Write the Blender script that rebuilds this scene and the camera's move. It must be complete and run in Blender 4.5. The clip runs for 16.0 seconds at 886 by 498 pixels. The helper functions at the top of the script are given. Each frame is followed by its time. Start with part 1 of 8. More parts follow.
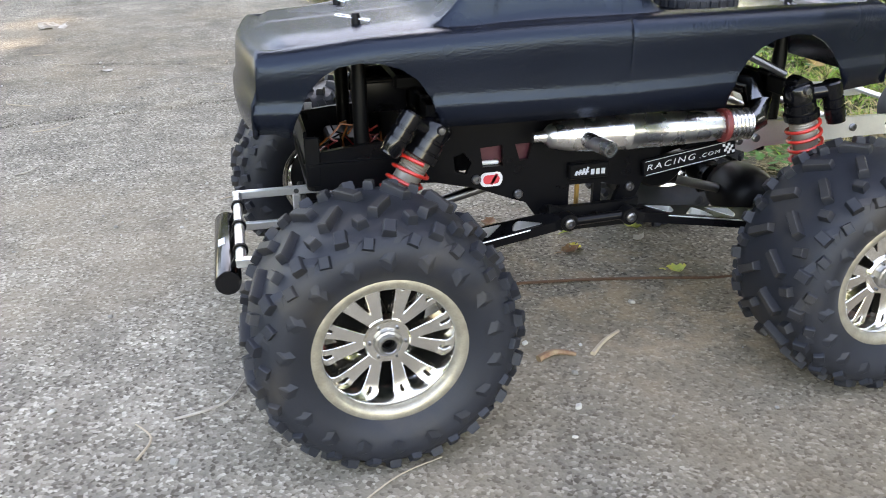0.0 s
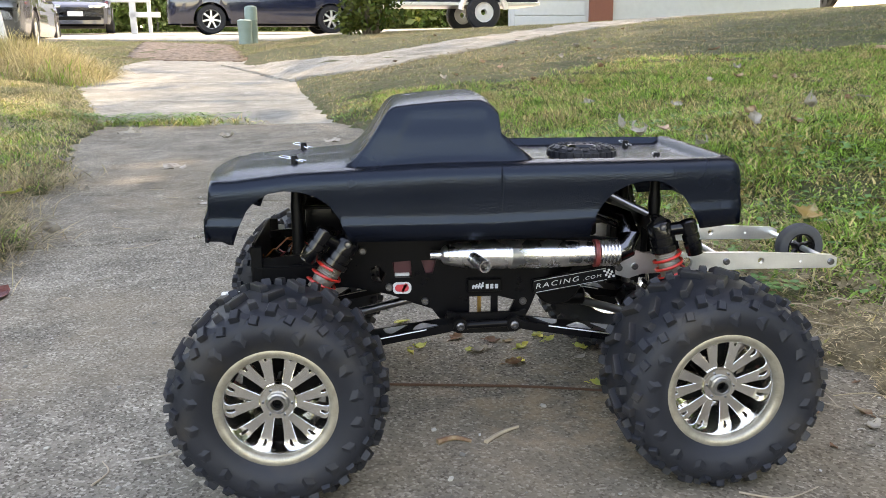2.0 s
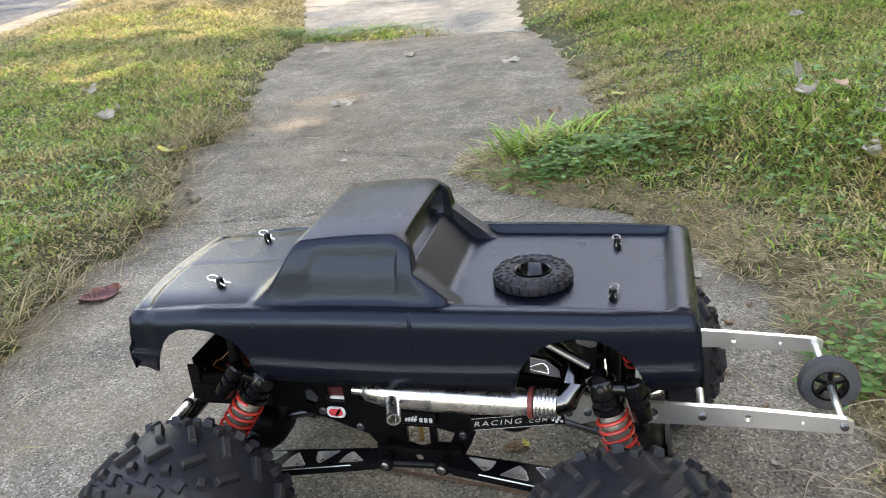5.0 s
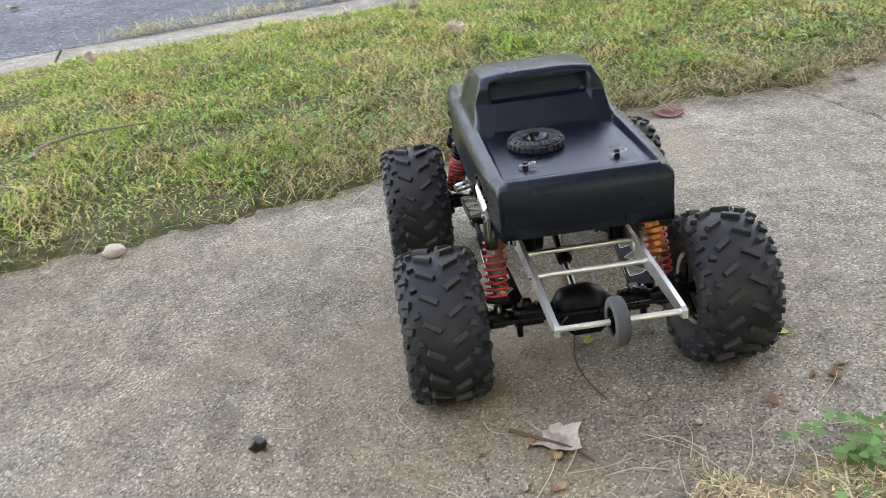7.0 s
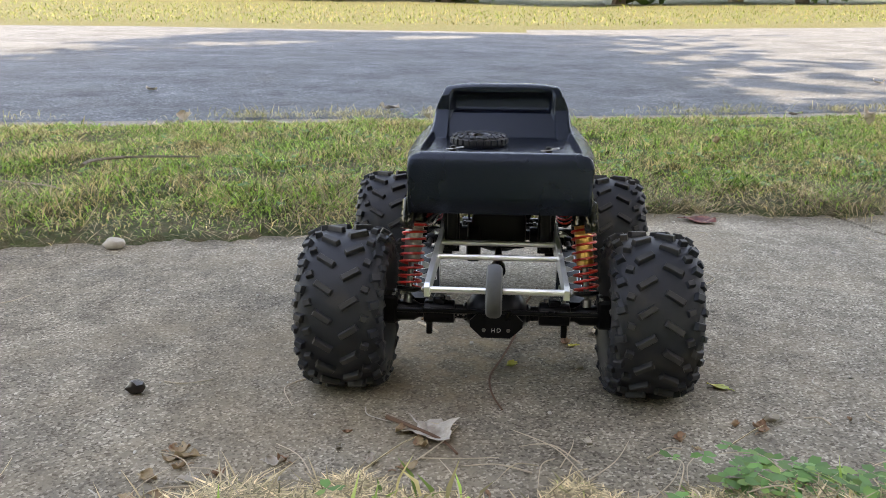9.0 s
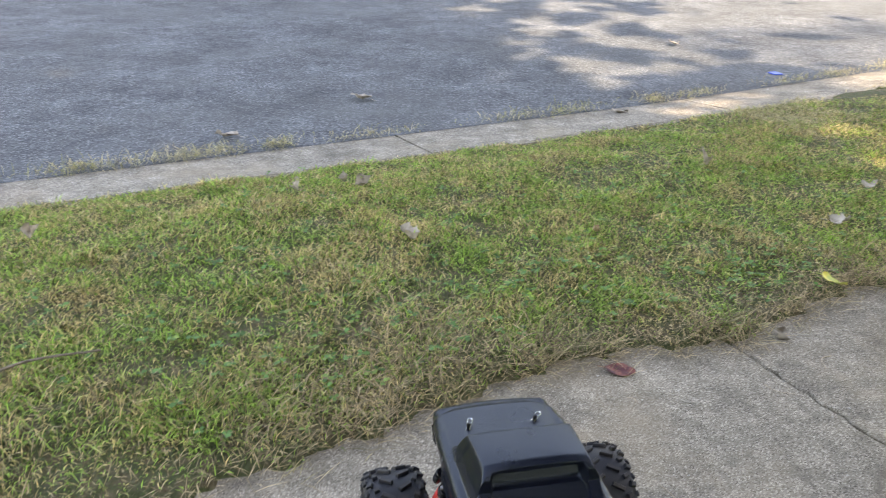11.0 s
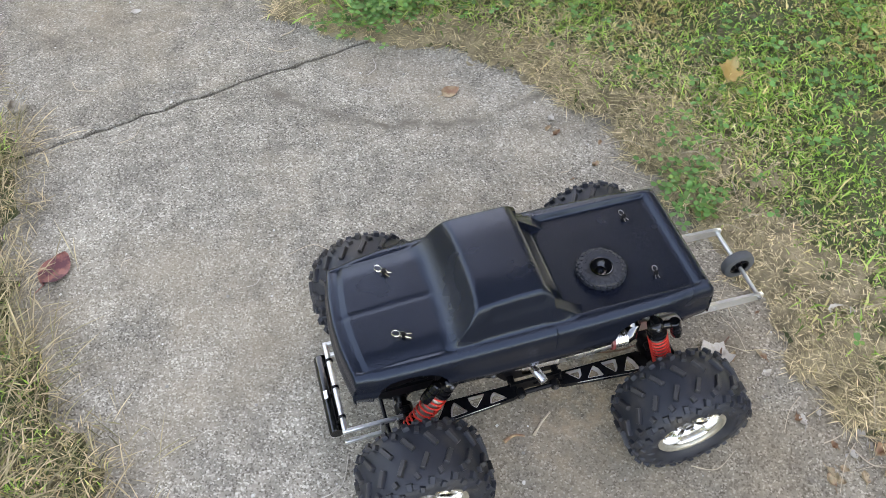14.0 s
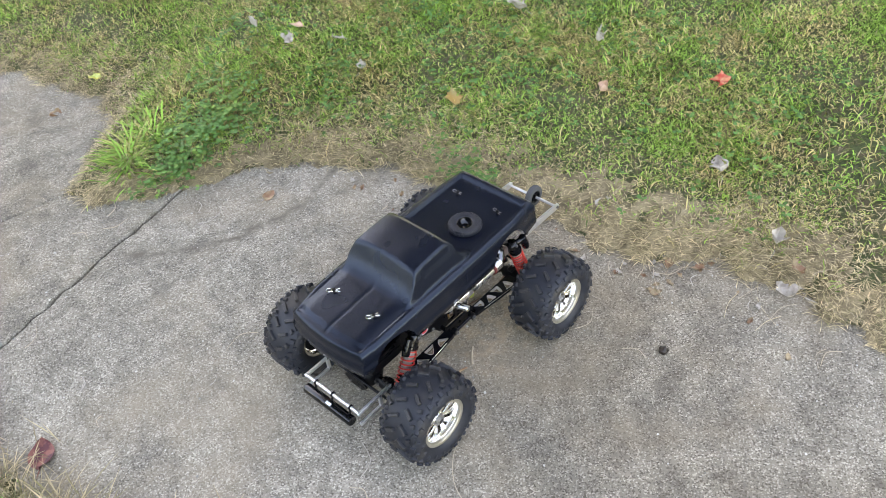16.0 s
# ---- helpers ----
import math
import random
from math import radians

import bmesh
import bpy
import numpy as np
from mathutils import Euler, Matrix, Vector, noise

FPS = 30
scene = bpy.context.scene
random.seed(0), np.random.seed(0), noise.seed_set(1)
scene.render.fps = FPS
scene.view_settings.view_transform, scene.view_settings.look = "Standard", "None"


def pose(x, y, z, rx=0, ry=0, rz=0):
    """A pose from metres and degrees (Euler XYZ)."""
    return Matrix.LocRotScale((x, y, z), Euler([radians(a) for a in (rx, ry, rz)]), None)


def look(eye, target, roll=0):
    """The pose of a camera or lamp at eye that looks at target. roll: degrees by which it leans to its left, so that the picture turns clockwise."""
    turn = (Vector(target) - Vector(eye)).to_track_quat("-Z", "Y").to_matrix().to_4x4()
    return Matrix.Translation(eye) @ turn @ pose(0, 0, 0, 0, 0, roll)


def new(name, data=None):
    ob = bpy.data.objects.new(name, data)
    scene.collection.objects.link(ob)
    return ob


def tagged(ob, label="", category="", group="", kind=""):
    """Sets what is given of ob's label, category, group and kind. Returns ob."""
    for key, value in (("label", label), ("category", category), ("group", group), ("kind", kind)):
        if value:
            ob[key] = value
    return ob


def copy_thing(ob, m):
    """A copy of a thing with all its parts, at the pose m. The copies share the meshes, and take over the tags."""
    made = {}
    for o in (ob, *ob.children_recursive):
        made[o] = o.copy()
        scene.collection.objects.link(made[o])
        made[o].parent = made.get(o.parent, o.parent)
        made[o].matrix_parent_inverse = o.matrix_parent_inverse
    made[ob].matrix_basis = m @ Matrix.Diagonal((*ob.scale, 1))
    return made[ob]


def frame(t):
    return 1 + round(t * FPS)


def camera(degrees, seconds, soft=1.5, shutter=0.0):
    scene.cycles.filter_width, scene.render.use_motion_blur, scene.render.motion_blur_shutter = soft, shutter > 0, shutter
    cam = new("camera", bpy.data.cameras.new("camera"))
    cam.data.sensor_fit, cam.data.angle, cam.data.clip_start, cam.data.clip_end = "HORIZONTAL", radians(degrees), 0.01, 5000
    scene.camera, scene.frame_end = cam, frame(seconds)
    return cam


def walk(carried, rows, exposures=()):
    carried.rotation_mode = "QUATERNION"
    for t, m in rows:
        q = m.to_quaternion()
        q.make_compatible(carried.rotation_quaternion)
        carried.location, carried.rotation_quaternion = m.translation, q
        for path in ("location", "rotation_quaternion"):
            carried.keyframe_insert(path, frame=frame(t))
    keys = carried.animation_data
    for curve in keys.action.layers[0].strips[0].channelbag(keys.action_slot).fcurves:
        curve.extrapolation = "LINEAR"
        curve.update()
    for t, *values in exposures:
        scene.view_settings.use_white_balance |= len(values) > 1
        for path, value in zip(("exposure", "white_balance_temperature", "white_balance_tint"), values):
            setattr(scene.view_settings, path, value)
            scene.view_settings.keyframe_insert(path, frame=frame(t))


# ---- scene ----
# ---- camera ----
cam = camera(56.2, 16.0, soft=0.7, shutter=0.12)
PATH = [
    (0, (-0.236, -0.584, 0.325), (0.199, 1.189, -0.493), -0.5),
    (0.5, (-0.166, -0.607, 0.306), (0.225, 1.232, -0.378), 2.2),
    (1, (-0.132, -0.65, 0.312), (0.089, 1.228, -0.341), -0.7),
    (1.5, (-0.103, -0.704, 0.345), (0.077, 1.223, -0.161), -0.9),
    (2, (-0.09, -0.75, 0.338), (0.061, 1.185, -0.144), -0.4),
    (2.5, (-0.084, -0.759, 0.327), (0.037, 1.178, -0.156), -1.2),
    (3, (-0.085, -0.753, 0.325), (0.008, 1.187, -0.153), -2.9),
    (3.5, (-0.087, -0.752, 0.323), (-0.016, 1.19, -0.153), -3.6),
    (4, (-0.076, -0.74, 0.38), (-0.028, 1.2, -0.105), -4.0),
    (4.2, (-0.061, -0.721, 0.397), (-0.018, 1.203, -0.149), -3.9),
    (6.3, (0.716, -0.338, 0.675), (-0.798, 0.478, -0.346), -7.9),
    (6.5, (0.771, -0.301, 0.662), (-0.801, 0.375, -0.373), -6.4),
    (7, (0.926, -0.184, 0.542), (-0.866, -0.08, -0.34), -6.7),
    (7.5, (0.965, -0.109, 0.41), (-0.909, -0.161, -0.287), -1.7),
    (8, (0.998, -0.013, 0.36), (-0.904, -0.095, -0.253), 1.4),
    (8.2, (0.99, 0.007, 0.344), (-0.932, -0.086, -0.2), 2.1),
    (10.3, (0.927, -0.076, 0.509), (-1.0, -0.242, 0.002), -0.7),
    (10.5, (0.885, -0.138, 0.603), (-1.035, -0.207, 0.047), -0.4),
    (10.8, (0.817, -0.219, 0.761), (-1.062, -0.077, 0.093), -1.0),
    (11, (0.771, -0.266, 0.905), (-1.039, 0.09, 0.134), -0.0),
    (11.5, (0.624, -0.426, 1.169), (-1.001, 0.392, 0.339), -0.1),
    (11.9, (0.518, -0.464, 1.163), (-0.884, 0.61, 0.225), -1.0),
    (12, (0.474, -0.464, 1.16), (-0.856, 0.66, 0.176), -1.1),
    (12.5, (0.253, -0.431, 1.127), (-0.703, 0.873, -0.05), -4.3),
    (13, (0.075, -0.471, 1.101), (-0.428, 0.977, -0.184), -2.5),
    (13.3, (-0.042, -0.541, 1.059), (-0.218, 0.902, -0.315), -4.7),
    (13.5, (-0.08, -0.579, 1.049), (-0.107, 0.786, -0.413), -5.4),
    (14, (-0.251, -0.56, 1.032), (0.081, 0.66, -0.518), -1.2),
    (14.5, (-0.421, -0.59, 1.101), (0.153, 0.586, -0.411), -3.9),
    (15, (-0.601, -0.708, 1.181), (0.33, 0.362, -0.229), -5.6),
    (15.5, (-0.651, -0.773, 1.216), (0.335, 0.278, -0.17), -9.6),
    (16, (-0.684, -0.794, 1.213), (0.309, 0.277, -0.153), -7.8),
]

EXPOSURE = 3.12
SHADE_TREE = (8.0, 5.5)
walk(cam, [(t, look(eye, target, roll)) for t, eye, target, roll in PATH],
     [(t, EXPOSURE + stops, kelvin, 19.0) for t, stops, kelvin in ((0.0, 0.50, 10000.0), (1.0, 0.48, 10200.0), (2.0, -0.02, 10200.0), (4.2, -0.03, 10200.0), (6.5, 0.42, 11600.0), (7.5, 0.38, 11300.0), (8.2, 0.17, 11200.0),
                                                                   (10.5, 0.0, 10000.0), (11.5, -0.04, 11000.0), (12.5, -0.1, 11900.0), (13.5, 0.28, 10500.0), (15.0, 0.46, 10300.0), (16.0, 0.46, 10200.0))])

# ---- world and light ----
SUN = Vector((0.42, 0.42, 0.80)).normalized()
world = bpy.data.worlds.new("sky")
scene.world = world
world.use_nodes = True
sky = world.node_tree.nodes.new("ShaderNodeTexSky")
sky.sky_type, sky.sun_disc = "NISHITA", False
sky.dust_density, sky.air_density, sky.ozone_density = 0.8, 1.0, 1.3
sky.sun_elevation = math.asin(SUN.z)
sky.sun_rotation = math.atan2(SUN.x, SUN.y)
background = world.node_tree.nodes["Background"]
background.inputs[1].default_value = 0.15
world.node_tree.links.new(sky.outputs[0], background.inputs[0])
sun = new("sun", bpy.data.lights.new("sun", "SUN"))
sun.data.energy, sun.data.angle, sun.data.color = 1.45, radians(0.7), (1.0, 0.988, 0.935)
sun.matrix_world = look(SUN * 30, (0, 0, 0))
scene.view_settings.exposure = EXPOSURE


# ---- materials ----
def material(name, base, rough=0.6, metal=0.0, vary=0.25, scale=40.0, fine=400.0, bump=0.2, depth=0.001, coat=0.0,
             island=0.0, random_object=0.0, other=None, other_scale=6.0, other_amount=0.5, spec=0.5, rough_vary=0.1):
    """Procedural surface: base colour with stains at two scales, grain relief, optional second colour in patches."""
    m = bpy.data.materials.new(name)
    m.use_nodes = True
    nt, p = m.node_tree, m.node_tree.nodes["Principled BSDF"]
    N, L = nt.nodes.new, nt.links.new
    place = N("ShaderNodeNewGeometry").outputs["Position"]
    coarse, grain = N("ShaderNodeTexNoise"), N("ShaderNodeTexNoise")
    coarse.inputs["Scale"].default_value, grain.inputs["Scale"].default_value = scale, fine
    coarse.inputs["Detail"].default_value, grain.inputs["Detail"].default_value = 6.0, 3.0
    L(place, coarse.inputs["Vector"]), L(place, grain.inputs["Vector"])
    value = N("ShaderNodeMath")
    value.operation = "MULTIPLY_ADD"
    L(coarse.outputs[0], value.inputs[0])
    value.inputs[1].default_value, value.inputs[2].default_value = 2 * vary, 1 - vary
    value2 = N("ShaderNodeMath")
    value2.operation = "MULTIPLY_ADD"
    L(grain.outputs[0], value2.inputs[0])
    value2.inputs[1].default_value = vary
    L(value.outputs[0], value2.inputs[2])
    shade = value2.outputs[0]
    if island or random_object:
        source = N("ShaderNodeNewGeometry").outputs["Random Per Island"] if island else N("ShaderNodeObjectInfo").outputs["Random"]
        span = N("ShaderNodeMath")
        span.operation = "MULTIPLY_ADD"
        L(source, span.inputs[0])
        amount = island or random_object
        span.inputs[1].default_value, span.inputs[2].default_value = 2 * amount, 1 - amount
        times = N("ShaderNodeMath")
        times.operation = "MULTIPLY"
        L(shade, times.inputs[0]), L(span.outputs[0], times.inputs[1])
        shade = times.outputs[0]
    colour = N("ShaderNodeMix")
    colour.data_type = "RGBA"
    colour.inputs["A"].default_value = (*base, 1)
    colour.inputs["B"].default_value = (*(other or base), 1)
    patches, ramp = N("ShaderNodeTexNoise"), N("ShaderNodeMapRange")
    patches.inputs["Scale"].default_value, patches.inputs["Detail"].default_value = other_scale, 5.0
    L(place, patches.inputs["Vector"]), L(patches.outputs[0], ramp.inputs["Value"])
    ramp.inputs["From Min"].default_value, ramp.inputs["From Max"].default_value = 0.62 - 0.4 * other_amount, 0.78 - 0.4 * other_amount
    L(ramp.outputs[0], colour.inputs["Factor"])
    scaled = N("ShaderNodeVectorMath")
    scaled.operation = "SCALE"
    L(colour.outputs["Result"], scaled.inputs[0]), L(shade, scaled.inputs["Scale"])
    L(scaled.outputs[0], p.inputs["Base Color"])
    p.inputs["Metallic"].default_value, p.inputs["Specular IOR Level"].default_value = metal, spec
    p.inputs["Coat Weight"].default_value = coat
    r = N("ShaderNodeMapRange")
    L(coarse.outputs[0], r.inputs["Value"])
    r.inputs["To Min"].default_value, r.inputs["To Max"].default_value = max(0.02, rough - rough_vary), min(1.0, rough + rough_vary)
    L(r.outputs[0], p.inputs["Roughness"])
    if bump:
        b = N("ShaderNodeBump")
        b.inputs["Strength"].default_value, b.inputs["Distance"].default_value = bump, depth
        L(grain.outputs[0], b.inputs["Height"]), L(b.outputs[0], p.inputs["Normal"])
    return m


def speckled(name, base, stone, dark, rough, grit, pit, relief, stain, stain_scale, warm, soil=None):
    """Concrete or asphalt: a binder with light and dark stones in it, stains and pits. soil: spots of earth and spots
    of plain darkening.
    """
    m = bpy.data.materials.new(name)
    m.use_nodes = True
    nt, p = m.node_tree, m.node_tree.nodes["Principled BSDF"]
    N, L = nt.nodes.new, nt.links.new
    place = N("ShaderNodeNewGeometry").outputs["Position"]

    def noise_at(scale, detail):
        n = N("ShaderNodeTexNoise")
        n.inputs["Scale"].default_value, n.inputs["Detail"].default_value, n.inputs["Roughness"].default_value = scale, detail, 0.65
        L(place, n.inputs["Vector"])
        return n.outputs[0]

    def span(source, low, high):
        r = N("ShaderNodeMapRange")
        L(source, r.inputs["Value"])
        r.inputs["From Min"].default_value, r.inputs["From Max"].default_value = low, high
        return r.outputs[0]

    def mix(a, b, factor, blend="MIX"):
        c = N("ShaderNodeMix")
        c.data_type, c.blend_type = "RGBA", blend
        for socket, value in (("A", a), ("B", b), ("Factor", factor)):
            if isinstance(value, tuple):
                c.inputs[socket].default_value = (*value, 1)
            elif isinstance(value, float):
                c.inputs[socket].default_value = value
            else:
                L(value, c.inputs[socket])
        return c.outputs["Result"]

    cells = N("ShaderNodeTexVoronoi")
    cells.inputs["Scale"].default_value = grit
    L(place, cells.inputs["Vector"])
    tone = N("ShaderNodeSeparateColor")
    L(cells.outputs["Color"], tone.inputs[0])
    colour = mix(base, stone, span(tone.outputs[0], 0.62, 1.02))
    colour = mix(colour, dark, span(tone.outputs[1], 0.57, 1.06))
    colour = mix(colour, (0.5, 0.5, 0.5), span(noise_at(grit * 1.7, 2.0), 0.64, 0.9), "SOFT_LIGHT")
    mottle = N("ShaderNodeVectorMath")
    mottle.operation = "SCALE"
    L(colour, mottle.inputs[0])
    amount = N("ShaderNodeMapRange")
    L(noise_at(grit * 0.055, 9.0), amount.inputs["Value"])
    amount.inputs["From Min"].default_value, amount.inputs["From Max"].default_value = 0.3, 0.7
    amount.inputs["To Min"].default_value, amount.inputs["To Max"].default_value = 0.76, 1.20
    L(amount.outputs[0], mottle.inputs["Scale"])
    broad, patch = N("ShaderNodeVectorMath"), N("ShaderNodeMapRange")
    broad.operation = "SCALE"
    L(noise_at(stain_scale * 3.1, 7.0), patch.inputs["Value"])
    patch.inputs["From Min"].default_value, patch.inputs["From Max"].default_value = 0.32, 0.68
    patch.inputs["To Min"].default_value, patch.inputs["To Max"].default_value = 0.70, 1.22
    L(mottle.outputs[0], broad.inputs[0]), L(patch.outputs[0], broad.inputs["Scale"])
    colour = mix(broad.outputs[0], warm, span(noise_at(stain_scale, 5.0), 0.48, 0.85))
    colour = mix(colour, dark, span(noise_at(stain_scale * 2.3 + 1, 6.0), 0.55, 1.15 - stain * 0.3))
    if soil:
        # round a few spots: MIX lays earth and sand on the slab, MULTIPLY darkens it
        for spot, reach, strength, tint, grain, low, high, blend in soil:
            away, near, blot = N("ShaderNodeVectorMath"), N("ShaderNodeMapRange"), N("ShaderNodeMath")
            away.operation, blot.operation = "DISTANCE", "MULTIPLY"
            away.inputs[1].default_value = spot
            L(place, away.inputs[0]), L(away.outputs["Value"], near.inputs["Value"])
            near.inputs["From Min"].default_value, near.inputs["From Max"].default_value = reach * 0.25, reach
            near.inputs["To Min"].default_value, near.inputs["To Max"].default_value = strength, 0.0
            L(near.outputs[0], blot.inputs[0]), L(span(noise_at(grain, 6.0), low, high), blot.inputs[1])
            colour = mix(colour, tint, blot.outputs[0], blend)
        # a dark mossy stain that winds over the slab in an arc
        apart, off, line, height, stain_by, part_of = N("ShaderNodeVectorMath"), N("ShaderNodeMath"), N("ShaderNodeMath"), N("ShaderNodeSeparateXYZ"), N("ShaderNodeMath"), N("ShaderNodeMath")
        flat, bend = N("ShaderNodeVectorMath"), N("ShaderNodeMath")
        flat.operation, bend.operation = "MULTIPLY", "MULTIPLY_ADD"
        flat.inputs[1].default_value = (1, 1, 0)
        L(place, flat.inputs[0]), L(flat.outputs[0], apart.inputs[0])
        apart.operation, off.operation, line.operation, stain_by.operation, part_of.operation = "DISTANCE", "SUBTRACT", "ABSOLUTE", "MULTIPLY", "MULTIPLY"
        apart.inputs[1].default_value = (0.112, 0.937, 0.0)
        off.inputs[1].default_value = 0.431
        L(noise_at(14.0, 4.0), bend.inputs[0])
        bend.inputs[1].default_value = 0.05
        L(apart.outputs["Value"], bend.inputs[2])
        L(bend.outputs[0], off.inputs[0]), L(off.outputs[0], line.inputs[0]), L(place, height.inputs[0])
        L(span(line.outputs[0], 0.017, 0.002), stain_by.inputs[0]), L(span(noise_at(22.0, 5.0), 0.30, 0.62), stain_by.inputs[1])
        L(stain_by.outputs[0], part_of.inputs[0]), L(span(height.outputs[1], 0.80, 0.70), part_of.inputs[1])
        colour = mix(colour, (0.128, 0.108, 0.082), part_of.outputs[0])
    L(colour, p.inputs["Base Color"])
    p.inputs["Roughness"].default_value, p.inputs["Specular IOR Level"].default_value = rough, 0.12
    b1, b2 = N("ShaderNodeBump"), N("ShaderNodeBump")
    b1.inputs["Distance"].default_value, b2.inputs["Distance"].default_value = relief, relief * 2
    b1.inputs["Strength"].default_value, b2.inputs["Strength"].default_value = 0.30, 0.34
    L(cells.outputs["Distance"], b1.inputs["Height"]), L(noise_at(pit, 5.0), b2.inputs["Height"])
    L(b1.outputs[0], b2.inputs["Normal"]), L(b2.outputs[0], p.inputs["Normal"])
    return m


def leaf_material(name, green, dry, patch_scale=3.0, dry_amount=0.5, rough=0.55, spread=0.45, through_light=0.25):
    """Blades and leaves: each one its own tone between green and dry, drifting in patches over the ground."""
    m = bpy.data.materials.new(name)
    m.use_nodes = True
    nt, p = m.node_tree, m.node_tree.nodes["Principled BSDF"]
    N, L = nt.nodes.new, nt.links.new
    geo = N("ShaderNodeNewGeometry")
    n = N("ShaderNodeTexNoise")
    n.inputs["Scale"].default_value, n.inputs["Detail"].default_value = patch_scale, 4.0
    L(geo.outputs["Position"], n.inputs["Vector"])
    add = N("ShaderNodeMath")
    add.operation = "MULTIPLY_ADD"
    L(geo.outputs["Random Per Island"], add.inputs[0])
    add.inputs[1].default_value = 0.9
    drift = N("ShaderNodeMapRange")
    L(n.outputs[0], drift.inputs["Value"])
    drift.inputs["From Min"].default_value, drift.inputs["From Max"].default_value = 0.27, 0.73
    L(drift.outputs[0], add.inputs[2])
    f = N("ShaderNodeMapRange")
    L(add.outputs[0], f.inputs["Value"])
    f.inputs["From Min"].default_value, f.inputs["From Max"].default_value = 1.25 - 0.75 * dry_amount, 1.55 - 0.75 * dry_amount
    c = N("ShaderNodeMix")
    c.data_type = "RGBA"
    c.inputs["A"].default_value, c.inputs["B"].default_value = (*green, 1), (*dry, 1)
    L(f.outputs[0], c.inputs["Factor"])
    wn = N("ShaderNodeTexWhiteNoise")
    wn.noise_dimensions = "1D"
    L(geo.outputs["Random Per Island"], wn.inputs["W"])
    k = N("ShaderNodeMapRange")
    L(wn.outputs["Value"], k.inputs["Value"])
    k.inputs["To Min"].default_value, k.inputs["To Max"].default_value = 1 - spread, 1 + spread
    s = N("ShaderNodeVectorMath")
    s.operation = "SCALE"
    L(c.outputs["Result"], s.inputs[0]), L(k.outputs[0], s.inputs["Scale"])
    L(s.outputs[0], p.inputs["Base Color"])
    p.inputs["Roughness"].default_value, p.inputs["Specular IOR Level"].default_value = rough, 0.3
    if through_light:
        t, both = N("ShaderNodeBsdfTranslucent"), N("ShaderNodeMixShader")
        L(s.outputs[0], t.inputs[0])
        both.inputs[0].default_value = through_light
        L(p.outputs[0], both.inputs[1]), L(t.outputs[0], both.inputs[2])
        L(both.outputs[0], nt.nodes["Material Output"].inputs[0])
    return m


CONCRETE = speckled("weathered_concrete", (0.240, 0.213, 0.172), (0.49, 0.44, 0.36), (0.084, 0.070, 0.054), 0.9, 430.0, 110.0, 0.0013, 1.0, 2.4, (0.300, 0.240, 0.168),
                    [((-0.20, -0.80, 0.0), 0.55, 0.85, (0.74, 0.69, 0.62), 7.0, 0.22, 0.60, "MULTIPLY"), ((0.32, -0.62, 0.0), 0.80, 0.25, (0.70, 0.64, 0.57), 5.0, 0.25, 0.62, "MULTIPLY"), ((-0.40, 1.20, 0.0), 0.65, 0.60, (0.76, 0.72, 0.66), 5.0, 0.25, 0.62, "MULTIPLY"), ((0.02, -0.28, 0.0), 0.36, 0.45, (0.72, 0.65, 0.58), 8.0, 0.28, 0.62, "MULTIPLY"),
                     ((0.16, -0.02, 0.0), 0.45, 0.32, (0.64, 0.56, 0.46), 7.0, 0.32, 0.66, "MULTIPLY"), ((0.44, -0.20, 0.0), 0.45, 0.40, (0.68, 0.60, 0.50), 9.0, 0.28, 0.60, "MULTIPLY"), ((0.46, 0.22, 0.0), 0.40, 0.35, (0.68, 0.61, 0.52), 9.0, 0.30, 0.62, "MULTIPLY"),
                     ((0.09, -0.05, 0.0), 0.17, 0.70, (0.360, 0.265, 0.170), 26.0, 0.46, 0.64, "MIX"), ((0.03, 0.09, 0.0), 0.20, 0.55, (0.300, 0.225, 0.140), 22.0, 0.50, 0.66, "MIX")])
PALE_CONCRETE = speckled("pale_concrete", (0.284, 0.284, 0.262), (0.42, 0.418, 0.388), (0.14, 0.135, 0.115), 0.9, 300.0, 60.0, 0.001, 0.8, 1.6, (0.295, 0.280, 0.240))
# both spots on the asphalt just darken it in blots
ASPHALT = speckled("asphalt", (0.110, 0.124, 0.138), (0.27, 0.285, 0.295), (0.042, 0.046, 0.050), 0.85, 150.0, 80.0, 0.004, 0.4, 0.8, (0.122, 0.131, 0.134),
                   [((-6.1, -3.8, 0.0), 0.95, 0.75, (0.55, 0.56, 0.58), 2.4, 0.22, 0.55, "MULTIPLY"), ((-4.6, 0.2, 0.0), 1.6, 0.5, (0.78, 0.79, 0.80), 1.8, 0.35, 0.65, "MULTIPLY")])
SANDY = speckled("sandy_path", (0.325, 0.322, 0.292), (0.44, 0.43, 0.39), (0.14, 0.12, 0.09), 0.95, 200.0, 50.0, 0.002, 0.8, 1.5, (0.31, 0.28, 0.235))
KERB = speckled("kerb_concrete", (0.255, 0.232, 0.192), (0.5, 0.47, 0.43), (0.11, 0.10, 0.085), 0.9, 260.0, 60.0, 0.0016, 0.9, 2.2, (0.33, 0.28, 0.21))
MULCH = material("leaf_mulch", (0.088, 0.068, 0.054), 0.95, vary=0.7, scale=9, fine=45, bump=1.0, depth=0.03, other=(0.175, 0.138, 0.108), other_scale=22, other_amount=0.5)
SOIL = material("thatch_and_soil", (0.094, 0.075, 0.040), 0.95, vary=0.5, scale=14, fine=150, bump=1.0, depth=0.012, other=(0.050, 0.062, 0.021), other_scale=34, other_amount=0.62)
